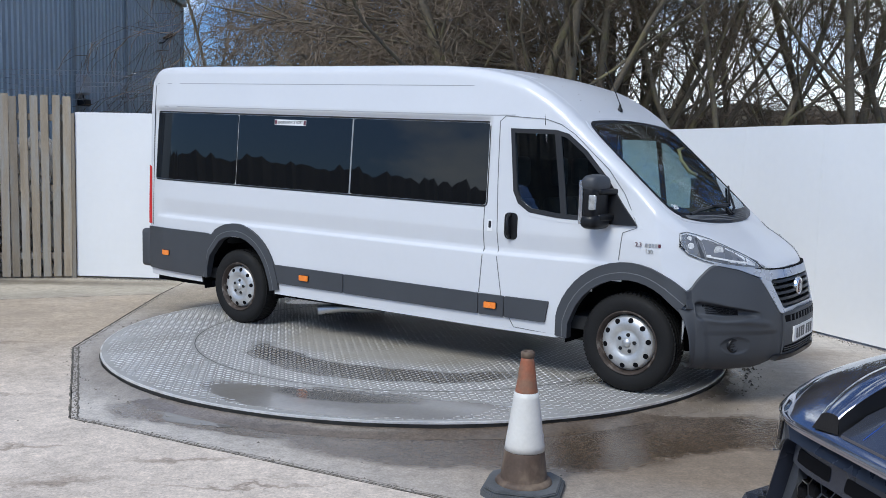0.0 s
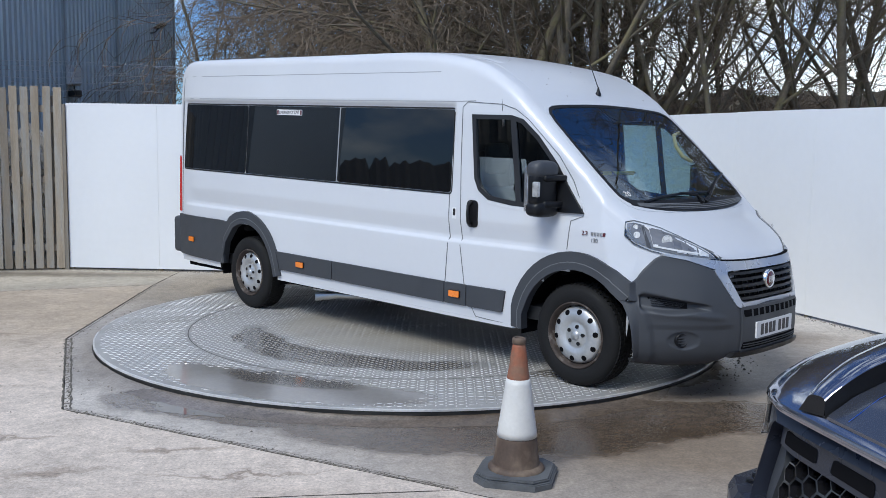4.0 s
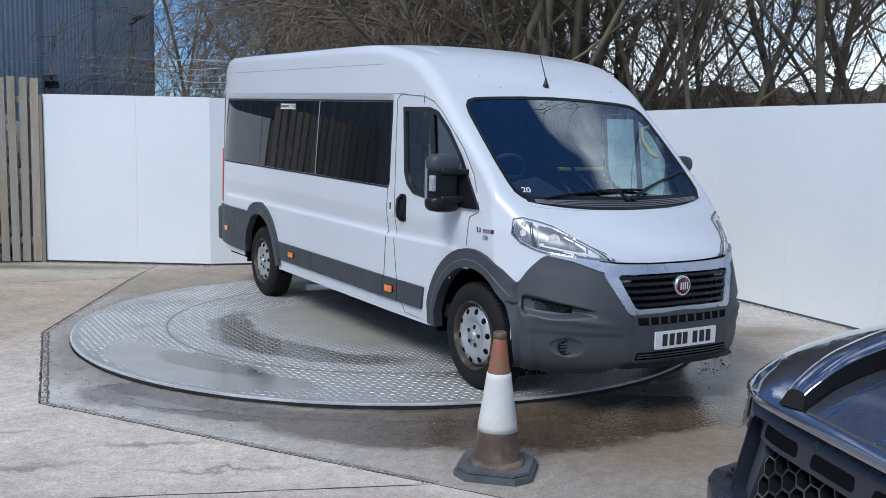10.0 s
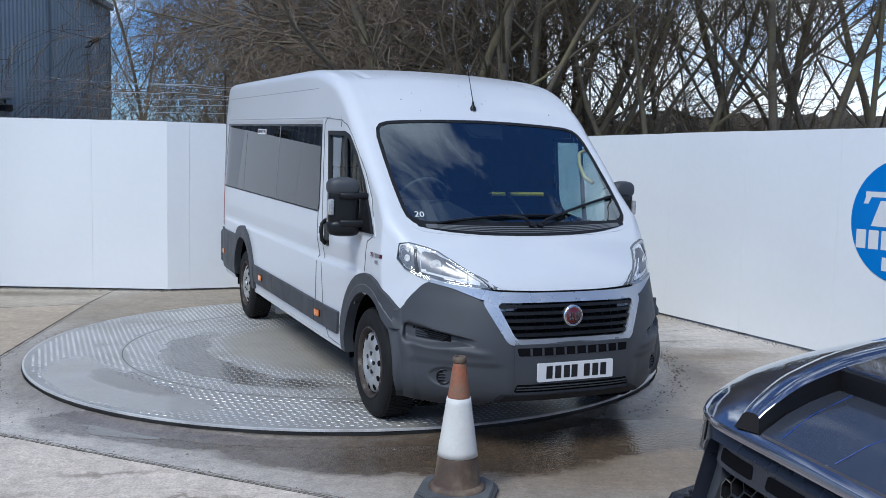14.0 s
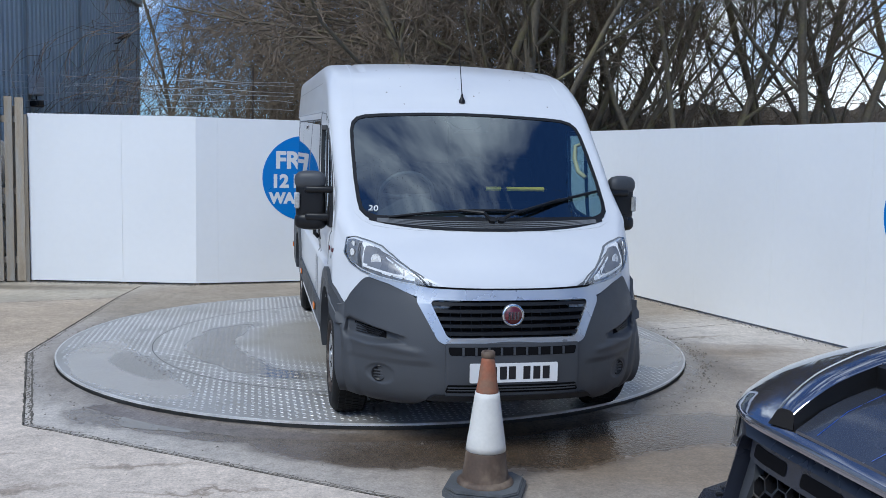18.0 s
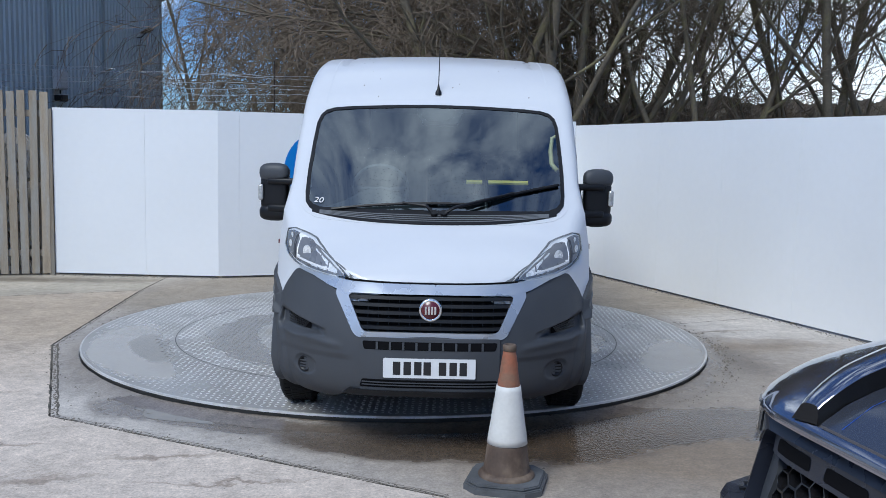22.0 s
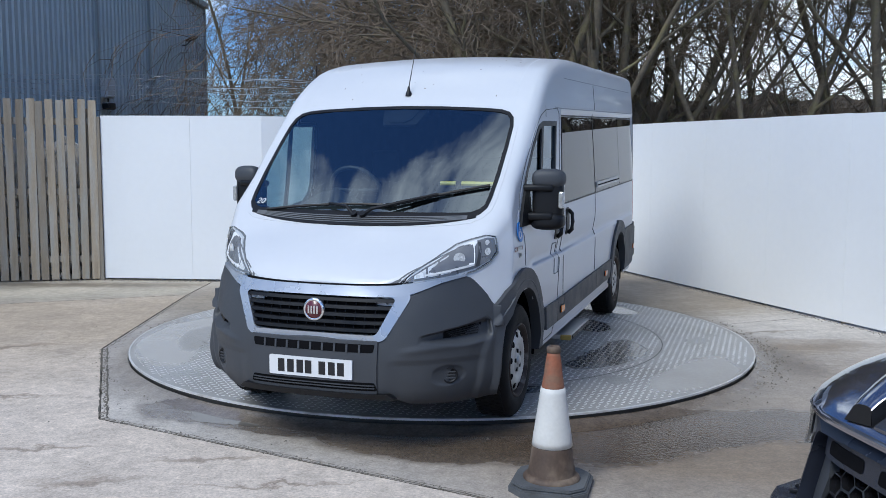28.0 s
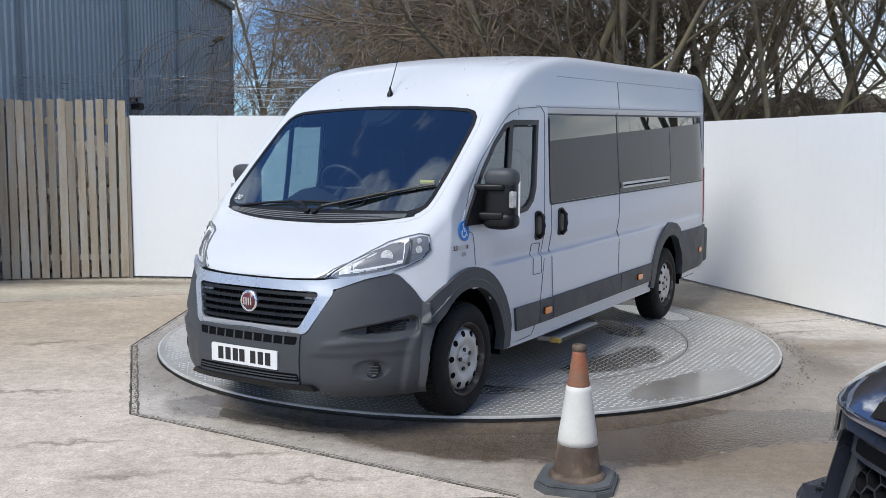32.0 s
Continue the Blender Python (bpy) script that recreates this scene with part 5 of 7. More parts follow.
    box(bm, -0.320, -0.286, min(sg * 1.015, sg * 1.190), max(sg * 1.015, sg * 1.190), 1.22, 1.53, 0.004)
    part("mirror_glass", bm, M_CHROME, mirror)
    # small badge lettering becomes bars, the engine figures stay
    bx = 0.075
    if sg < 0:
        m = Matrix(((1, 0, 0, 0), (0, 0, -1, 0), (0, 1, 0, 0), (0, 0, 0, 1)))
    else:
        m = Matrix(((-1, 0, 0, 0), (0, 0, 1, 0), (0, 1, 0, 0), (0, 0, 0, 1)))
    yy = side_y(0.1, 1.07) + 0.006
    word("engine_size", "2.3", 0.042, M_VINYL_R, van, Matrix.Translation((bx - 0.005 if sg < 0 else bx + 0.10, sg * yy, 1.085)) @ m, "red engine size badge")
    word("power_figure", "130", 0.04, M_STEEL, van, Matrix.Translation((bx + 0.075 if sg < 0 else bx, sg * yy, 1.04)) @ m, "silver power figure badge")
    for i in range(5):
        x0 = bx + (0.055 + 0.024 * i if sg < 0 else 0.045 - 0.024 * i)
        patch("badge_bar", [(x0 - 0.008, 1.073), (x0 + 0.008, 1.073), (x0 + 0.008, 1.097), (x0 - 0.008, 1.097)], S, M_STEEL if i < 4 else M_VINYL_R, van, 0.006, 0.005)


flank(-1)
flank(1)


def windscreen():
    ws = patch("windscreen", WS, on_top, M_GLASS, van, 0.004, 0.005, 0.14, "wide raked windscreen")
    ws.visible_shadow = False
    patch("windscreen_surround", shrink(WS, -0.030), on_top, M_WHITE, van, 0.0025, 0.006, hole=WS)
    inner = shrink(WS, 0.024)
    inner = [(x - 0.035 * max(0, (x - 0.20)) / 0.2, y) for x, y in inner]
    patch("black_border", WS, on_top, M_BLACK, van, 0.0075, 0.006, hole=inner, label="black painted windscreen border")
    patch("sensor_cover", [(-0.46, -0.13), (-0.46, 0.13), (-0.385, 0.10), (-0.35, 0.05), (-0.35, -0.05), (-0.385, -0.10)], on_top, M_BLACK, van, -0.004, 0.02, 0.1)
    # scuttle panel with slats
    rear = [(0.335 - 0.080 * (y / 0.80) ** 2, y) for y in np.linspace(-0.77, 0.77, 17)]
    fore = [(0.432 - 0.135 * (y / 0.80) ** 2 - 0.02 * (y / 0.80) ** 6, y) for y in np.linspace(0.77, -0.77, 17)]
    sc = patch("scuttle", [(float(a), float(b)) for a, b in rear + fore], on_top, M_BLACK, van, 0.010, 0.012, 0.1, "black scuttle panel")
    for i in range(4):
        pts = [(0.370 + 0.014 * i - (0.095 + 0.01 * i) * (y / 0.80) ** 2, float(y)) for y in np.linspace(-0.72, 0.72, 25)]
        strip("scuttle_slat", pts, on_top, 0.005, M_GAP, sc, 0.013, 0.1)
    # wipers
    for piv, el, tip0, tip1 in (((0.365, 0.0), (0.335, -0.05), (0.301, -0.645), (0.290, 0.25)), ((0.365, 0.06), (0.345, 0.12), (0.30, 0.20), (0.085, 0.80))):
        bm = bmesh.new()
        a = [Vector(on_top(*piv, 0.02)), Vector(on_top(*el, 0.05)), Vector(on_top((tip0[0] + tip1[0]) / 2, (tip0[1] + tip1[1]) / 2, 0.028))]
        tube(bm, a, [0.013, 0.011, 0.008], 8)
        arm = part("wiper_arm", bm, M_BLACK, van)
        pts = [on_top(tip0[0] + (tip1[0] - tip0[0]) * k / 8, tip0[1] + (tip1[1] - tip0[1]) * k / 8, 0.018) for k in range(9)]
        bm = bmesh.new()
        tube(bm, pts, 0.010, 6)
        part("wiper_blade", bm, M_BLACK, arm)
        bm = bmesh.new()
        tube(bm, [on_top(*piv, 0.0), on_top(*piv, 0.035)], 0.022, 12)
        part("wiper_cap", bm, M_BLACK, arm)
    # aerial
    bm = bmesh.new()
    base = Vector(on_top(-0.575, 0.0, 0))
    lathe(bm, [(0.024, -0.01), (0.022, 0.012), (0.012, 0.03), (0.006, 0.06)], 14, "Z", base)
    aer = part("aerial", bm, M_BLACK, van, "thin black roof aerial", smooth=True)
    bm = bmesh.new()
    tube(bm, [base + Vector((0, 0, 0.05)), base + Vector((-0.16, 0.005, 0.40))], [0.004, 0.0025], 6)
    part("whip", bm, M_BLACK, aer)
    # bonnet shut line, dirt specks above the windscreen
    line = [(0.47, -0.77), (0.56, -0.70), (0.70, -0.585), (0.80, -0.47), (0.835, -0.40)]
    for sg in (-1, 1):
        strip("bonnet_gap", [(x, y * -sg) for x, y in line], on_top, 0.006, M_GAP, van, 0.001)
    strip("bonnet_lip", [(float(y), 0.921 + 0.05 * y * y) for y in np.linspace(-0.50, 0.50, 15)], lambda y, z, o: (nose_x(y, z) + o, y, z), 0.008, M_DARK, van, 0.0185)
    for sg in (-1, 1):
        strip("roof_groove", [(-1.4, sg * 0.765), (-1.0, sg * 0.77), (-0.7, sg * 0.78), (-0.52, sg * 0.79)], on_top, 0.010, M_SEAMW, van, 0.001)
    rnd = random.Random(4)
    for i in range(26):
        x, y = rnd.uniform(-1.5, -0.55), rnd.uniform(-0.7, 0.7)
        r = rnd.uniform(0.003, 0.007)
        patch("dirt_speck", [(x + r * math.cos(a), y + r * math.sin(a) * rnd.uniform(0.6, 1)) for a in (0, 1.05, 2.1, 3.14, 4.2, 5.25)], on_top, M_CONE_B, van, 0.0015, 0.001, 1)
    # painted stock figures low on the glass
    x0, y0 = 0.222, -0.735
    p = Vector(on_top(x0, y0, 0.010))
    e1, e2 = (Vector(on_top(x0 + 0.010, y0 + 0.05, 0.010)) - p).normalized(), (Vector(on_top(x0 - 0.05, y0, 0.010)) - p).normalized()
    n3 = e1.cross(e2).normalized()
    e2 = n3.cross(e1)
    word("stock_figures", "20", 0.066, M_VINYL_W, van, Matrix(((e1.x, e2.x, n3.x, p.x), (e1.y, e2.y, n3.y, p.y), (e1.z, e2.z, n3.z, p.z), (0, 0, 0, 1))), "white hand-painted figures on the windscreen", extrude=0.001)


windscreen()


def rear_end():
    bm = bmesh.new()
    box(bm, -5.60, -5.42, -0.97, 0.97, 0.44, 0.84, 0.04, seg=3)
    part("rear_bumper", bm, M_GREY, van, "dark grey plastic rear bumper", smooth=True)
    # plain floor box, near-black to paint the shade beneath the van
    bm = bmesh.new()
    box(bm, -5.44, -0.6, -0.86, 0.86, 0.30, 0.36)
    part("underbody", bm, M_DARK, van, "underbody with the shade beneath the van put into its colour")
    for sg in (-1, 1):
        bm = bmesh.new()
        box(bm, -5.3, -0.5, sg * 0.50 - 0.05, sg * 0.50 + 0.05, 0.24, 0.33, 0.01)
        part("chassis_rail", bm, M_DARKSTEEL, van)
    bm = bmesh.new()
    tube(bm, [(REAR_AXLE, -0.8, HUB_Z), (REAR_AXLE, 0.8, HUB_Z)], 0.05, 10)
    part("rear_axle", bm, M_DARKSTEEL, van)
    bm = bmesh.new()
    tube(bm, [(-2.6, -0.55, 0.25), (-3.0, -0.68, 0.24), (-3.14, -0.86, 0.22)], [0.035, 0.04, 0.04], 12)
    part("exhaust_tip", bm, M_STEEL, van, "dull steel exhaust outlet", smooth=True)
    bm = bmesh.new()
    box(bm, -5.28, -4.70, -0.75, -0.2, 0.30, 0.40, 0.02)
    part("spare_carrier", bm, M_DARKSTEEL, van)
    bm = bmesh.new()
    box(bm, -2.05, -1.30, 0.86, 1.06, 0.245, 0.285, 0.006)
    st = part("side_step", bm, M_STEEL, van, "folding metal entry step with yellow end")
    bm = bmesh.new()
    box(bm, -1.30, -1.27, 0.98, 1.062, 0.245, 0.285, 0.006)
    part("step_end", bm, M_OCHRE, st)
    bm = bmesh.new()
    box(bm, -2.03, -1.32, 1.062, 1.068, 0.252, 0.278)
    part("step_edge", bm, M_BLACK, st)


rear_end()


def road_wheel(name, x, sg):
    w = new(name)
    w.parent = van
    w.matrix_basis = pose(x, 0, HUB_Z)
    w["label"] = "black tyre on a silver steel wheel with rust at the rim"
    yo = sg * (0.985 if x > -1 else 0.975)
    bm = bmesh.new()
    prof = [(0.222, -0.225), (0.25, -0.232), (0.32, -0.225), (0.350, -0.205), (0.357, -0.18), (0.358, -0.115), (0.357, -0.05), (0.350, -0.022), (0.325, -0.004), (0.28, 0.0), (0.238, -0.008), (0.222, -0.02)]
    lathe(bm, [(r, yo + sg * a) for r, a in prof], 56, "Y")
    bmesh.ops.recalc_face_normals(bm, faces=bm.faces[:])
    part("tyre", bm, M_RUBBER, w, smooth=True)
    blocks_v, blocks_f = [], []
    for k in range(64):
        for row in range(4):
            a = 2 * math.pi * (k + 0.5 * (row % 2)) / 64
            y0 = yo - sg * (0.035 + 0.044 * row)
            da = 0.036
            i = len(blocks_v)
            for rr in (0.354, 0.3625):
                for aa, yy in ((a - da, y0), (a + da, y0 - sg * 0.006), (a + da, y0 - sg * 0.040), (a - da, y0 - sg * 0.034)):
                    blocks_v.append((rr * math.cos(aa), yy, rr * math.sin(aa)))
            blocks_f += [(i + 4, i + 5, i + 6, i + 7), (i, i + 1, i + 5, i + 4), (i + 1, i + 2, i + 6, i + 5), (i + 2, i + 3, i + 7, i + 6), (i + 3, i, i + 4, i + 7)]
    mesh_part("tread", blocks_v, blocks_f, M_RUBBER, w)
    bm = bmesh.new()
    lathe(bm, [(0.238, yo - sg * 0.012), (0.234, yo - sg * 0.001), (0.225, yo - sg * 0.003), (0.215, yo - sg * 0.030), (0.206, yo - sg * 0.060), (0.0, yo - sg * 0.070)], 48, "Y")
    part("rim", bm, M_RUST, w, "rust-stained steel rim", smooth=True)
    bm = bmesh.new()
    lathe(bm, [(0.203, yo - sg * 0.060), (0.200, yo - sg * 0.036), (0.186, yo - sg * 0.022), (0.150, yo - sg * 0.010), (0.118, yo - sg * 0.006), (0.100, yo - sg * 0.022), (0.082, yo - sg * 0.024), (0.066, yo - sg * 0.014), (0.0, yo - sg * 0.010)], 48, "Y")
    part("wheel_trim", bm, M_RIM, w, "silver wheel trim", smooth=True)
    # no openings are cut: near-black plugs paint the shade inside the vents
    for k in range(10):
        a = 2 * math.pi * (k + 0.25) / 10
        bm = bmesh.new()
        ring = []
        for i in range(14):
            b = 2 * math.pi * i / 14
            rr, aa = 0.169 + 0.019 * math.cos(b), a + 0.115 * math.sin(b)
            ring.append((rr * math.cos(aa), rr * math.sin(aa)))
        prism(bm, ring, -0.012, 0.0015, Matrix(((1, 0, 0, 0), (0, 0, sg, yo - sg * 0.0105), (0, 1, 0, 0), (0, 0, 0, 1))))
        for v in bm.verts:
            if sg * (v.co.y - yo) > -0.02:
                v.co.y -= sg * 0.009 * (math.hypot(v.co.x, v.co.z) - 0.152) / 0.036
        part("vent_hole_shade", bm, M_DARK, w)
    # black plugs paint the shade of the bolt recesses in the same way
    for k in range(5):
        a = 2 * math.pi * (k + 0.1) / 5
        c = Vector((0.062 * math.cos(a), yo - sg * 0.02, 0.062 * math.sin(a)))
        bm = bmesh.new()
        tube(bm, [c, c + Vector((0, sg * 0.012, 0))], 0.014, 10)
        part("bolt_hole_shade", bm, M_BLACK, w)
    bm = bmesh.new()
    lathe(bm, [(0.034, yo - sg * 0.012), (0.032, yo - sg * 0.004), (0.0, yo - sg * 0.002)], 20, "Y")
    part("hub_cap", bm, M_RIM, w, smooth=True)


for wx in (FRONT_AXLE, REAR_AXLE):
    for sg in (-1, 1):
        road_wheel("wheel", wx, sg)


def cabin():
    # dashboard, wheel, seats, trim and rails behind the glass
    bm = bmesh.new()
    rows = []
    for y in np.linspace(-0.86, 0.86, 15):
        hood = 0.15 * math.exp(-((y + 0.40) / 0.22) ** 2)
        xf_ = 0.36 - 0.25 * (y / 0.86) ** 2
        rows.append([bm.verts.new((x, float(y), z)) for x, z in ((xf_, 1.17), (xf_ - 0.22, 1.20), (-0.02, 1.26 + 0.5 * hood), (-0.16, 1.275 + hood), (-0.27, 1.25 + hood), (-0.31, 1.05), (-0.22, 0.75))])
    for u, v in zip(rows, rows[1:]):
        for i in range(len(u) - 1):
            bm.faces.new((u[i], v[i], v[i + 1], u[i + 1]))
    part("dashboard", bm, M_SEAT, van, "dark grey dashboard", smooth=True)
    bm = bmesh.new()
    ring = [Vector((0.0, 0.19 * math.cos(a), 0.19 * math.sin(a))) for a in np.linspace(0, 2 * math.pi, 29)]
    tube(bm, ring, 0.015, 8, cap=False)
    tube(bm, [(0, -0.18, 0), (0.02, 0, 0), (0, 0.18, 0)], 0.014, 6)
    tube(bm, [(0.02, 0, 0), (0.32, 0, 0.0)], 0.03, 8)
    bmesh.ops.transform(bm, matrix=pose(-0.55, -0.40, 1.405, 0, 32, 0), verts=bm.verts[:])
    part("steering_wheel", bm, M_GREY, van, smooth=True)
    for y in (-0.45, 0.22, 0.62):
        bm = bmesh.new()
        box(bm, -1.12, -0.62, y - 0.23, y + 0.23, 0.72, 0.88, 0.05, seg=2)
        seat = part("front_seat", bm, M_SEAT, van, "dark cloth front seat", smooth=True)
        bm = bmesh.new()
        box(bm, -1.20, -1.06, y - 0.22, y + 0.22, 0.85, 1.42, 0.05, pose(0, 0, 0, 0, -4, 0), seg=2)
        part("backrest", bm, M_SEAT, seat, smooth=True)
        bm = bmesh.new()
        box(bm, -1.28, -1.20, y - 0.12, y + 0.12, 1.44, 1.69, 0.035, seg=2)
        part("headrest", bm, M_SEAT, seat, smooth=True)
    for r in range(4):
        for y in (-0.62, 0.1, 0.62):
            x = -2.2 - 0.85 * r
            bm = bmesh.new()
            box(bm, x - 0.1, x + 0.02, y - 0.21, y + 0.21, 0.8, 1.62, 0.05, seg=2)
            box(bm, x, x + 0.42, y - 0.21, y + 0.21, 0.75, 0.88, 0.04)
            part("passenger_seat", bm, M_SEAT, van, smooth=True)
    bm = bmesh.new()
    box(bm, -5.35, -0.1, -0.90, 0.90, 0.40, 0.50)
    part("cabin_floor", bm, M_SEAT, van)
    bm = bmesh.new()
    tube(bm, [(-0.66, 0.215, 1.455), (-0.66, 0.330, 1.455)], 0.016, 8)
    tube(bm, [(-0.66, 0.375, 1.455), (-0.66, 0.665, 1.455)], 0.016, 8)
    part("yellow_rail", bm, M_YELLOW, van, "yellow grab rail")
    bm = bmesh.new()
    tube(bm, [(-0.27, 0.352, 1.24), (-0.58, 0.352, 1.42), (-0.66, 0.352, 1.455)], 0.012, 6)
    tube(bm, [(-0.66, 0.19, 1.455), (-0.66, 0.69, 1.455)], 0.009, 6)
    part("rail_bracket", bm, M_BLACK, van, smooth=True)
    patch("sensor_cover", rounded([(-0.474, -0.150), (-0.474, 0.190), (-0.34, 0.140), (-0.34, -0.105)], 0.02), on_top, M_BLACK, van, -0.012, 0.02, label="black sensor cover behind the glass")
    bm = bmesh.new()
    tube(bm, [(-0.335, 0.845, 1.80), (-0.36, 0.80, 1.78), (-0.33, 0.785, 1.69), (-0.26, 0.79, 1.60), (-0.19, 0.82, 1.56)], 0.016, 8)
    part("grab_handle", bm, M_CREAM, van, "cream grab handle", smooth=True)
    # pillar linings and headlining
    bm = bmesh.new()
    box(bm, -5.3, -0.75, -0.80, 0.80, 2.12, 2.14)
    part("headlining", bm, M_TRIM, van)
    # stickers
    S = on_side(-1)
    stick = patch("exit_sticker", [(-3.62, 1.865), (-3.22, 1.865), (-3.22, 1.915), (-3.62, 1.915)], S, M_VINYL_W, van, 0.0085, 0.002, 0.2, "white emergency exit sticker with red ends")
    for x0 in (-3.62, -3.255):
        patch("sticker_end", [(x0 + 0.004, 1.870), (x0 + 0.031, 1.870), (x0 + 0.031, 1.910), (x0 + 0.004, 1.910)], S, M_VINYL_R, stick, 0.0095, 0.001)
    mr = Matrix(((1, 0, 0, 0), (0, 0, -1, 0), (0, 1, 0, 0), (0, 0, 0, 1)))
    yy = side_y(-3.42, 1.89) + 0.0098
    word("sticker_text", "EMERGENCY EXIT", 0.040, M_VINYL_K, stick, Matrix.Translation((-3.42, -yy, rake(-3.42, 1.89))) @ mr, extrude=0.0006)
    tag = patch("door_sticker", [(-1.21, 1.10), (-1.165, 1.10), (-1.165, 1.19), (-1.21, 1.19)], S, M_VINYL_W, van, 0.003, 0.002, 0.2, "small white door sticker")
    patch("tag_mark", rounded([(-1.200, 1.125), (-1.175, 1.125), (-1.175, 1.18), (-1.200, 1.18)], 0.01), S, M_VINYL_K, tag, 0.004, 0.001)
    L = on_side(1)
    cx, cz, rr = 0.055, 1.185, 0.062
    disc = patch("access_sticker", [(cx + rr * math.cos(a), cz + rr * math.sin(a)) for a in np.linspace(0, 2 * math.pi, 25)[:-1]], L, M_BLUE, van, 0.010, 0.006, 0.2, "round blue sticker with a white wheelchair sign")
    ml = lambda pts: strip("sign_line", [(cx - a, cz + b) for a, b in pts], L, 0.009, M_VINYL_W, disc, 0.0112, 0.02)
    ml([(-0.005, 0.030), (-0.003, 0.0), (0.018, 0.0), (0.026, -0.028), (0.034, -0.026)])
    ml([(-0.004, 0.014), (0.014, 0.014)])
    ml([(-0.010 + 0.024 * math.cos(a) , -0.016 + 0.022 * math.sin(a)) for a in np.linspace(2.0, 6.1, 12)])
    patch("sign_dot", [(cx + 0.006 + 0.008 * math.cos(a), cz + 0.042 + 0.008 * math.sin(a)) for a in np.linspace(0, 2 * math.pi, 9)[:-1]], L, M_VINYL_W, disc, 0.0112, 0.001)


cabin()


# ---- turntable relief: raised lozenges of the tread plate, plate seams, worn inner circle ----
def tread():
    vs, fs = [], []
    pitch = 0.047
    n = int(TABLE_R / pitch) + 1

    def pooled(x, y, r):
        a2 = 2 * math.atan2(y, x)
        w = 0.14 * noise.noise((x * 2.1, y * 2.1, 7.0)) + 0.05 * noise.noise((x * 7, y * 7, 2.0))
        return any(math.hypot((a2 - px) / hx, (r - pr) / hr) < 0.92 + w for px, pr, hx, hr, _ in DECK_POOLS)

    for iy in range(-n, n + 1):
        for ix in range(-n, n + 1):
            x, y = ix * pitch, iy * pitch
            r = math.hypot(x, y)
            if r > TABLE_R - 0.06 or abs(r - 1.99) < 0.022 or pooled(x, y, r):
                continue
            worn = noise.noise((x * 0.9, y * 0.9, 5.0)) + 0.5 * noise.noise((x * 2.7, y * 2.7, 1.0))
            h = 0.0032 if worn < 0.30 else 0.0016
            if r < 1.1 and worn > 0.02:
                h = 0.0012
            turn = 0.0 if r > 1.99 else 0.6
            a = math.pi / 4 * (1 if (ix + iy) % 2 else -1) + turn
            c, s = math.cos(a), math.sin(a)
            L, B = 0.0195, 0.0068
            i = len(vs)
            for px, py, pz in ((-L, 0, 0), (0, -B, 0), (L, 0, 0), (0, B, 0), (-L * 0.55, 0, h), (L * 0.55, 0, h)):
                vs.append((x + c * px - s * py, y + s * px + c * py, 0.066 + pz))
            fs += [(i, i + 1, i + 5, i + 4), (i + 1, i + 2, i + 5), (i + 2, i + 3, i + 4, i + 5), (i + 3, i, i + 4)]
    st = mesh_part("tread_relief", vs, fs, M_LOZ, table, "bright worn raised tread lozenges")
    st["kind"] = "stuff"
    bm = bmesh.new()
    lathe(bm, [(1.986, 0.0662), (1.988, 0.0667), (1.992, 0.0667), (1.994, 0.0662)], 160, "Z")
    part("inner_ring", bm, M_DARKSTEEL, table)


tread()


# ---- water lying on the concrete, grit and debris along the edges ----
def blob(bm, cx, cy, rx, ry, z, turn=0, rough=0.3, seed=0, k=44):
    ring = []
    for i in range(k):
        a = 2 * math.pi * i / k
        w = 1 + rough * noise.noise((math.cos(a) * 1.7 + seed, math.sin(a) * 1.7, seed * 2.3)) + rough * 0.4 * noise.noise((math.cos(a) * 5 + seed, math.sin(a) * 5, seed))
        x, y = rx * w * math.cos(a), ry * w * math.sin(a)
        c, s_ = math.cos(radians(turn)), math.sin(radians(turn))
        ring.append(bm.verts.new((cx + c * x - s_ * y, cy + s_ * x + c * y, z)))
    bm.faces.new(ring)


for j, (cx, cy, rx, ry, turn) in enumerate(((-1.50, 5.96, 0.46, 0.14, -24),)):
    bm = bmesh.new()
    blob(bm, cx, cy, rx, ry, 0.0015, turn, 0.7, j + 1.5, 90)
    tagged(part("puddle", bm, M_WATER), "shallow puddle of rain water on the concrete", "puddle", "puddles", "structure")


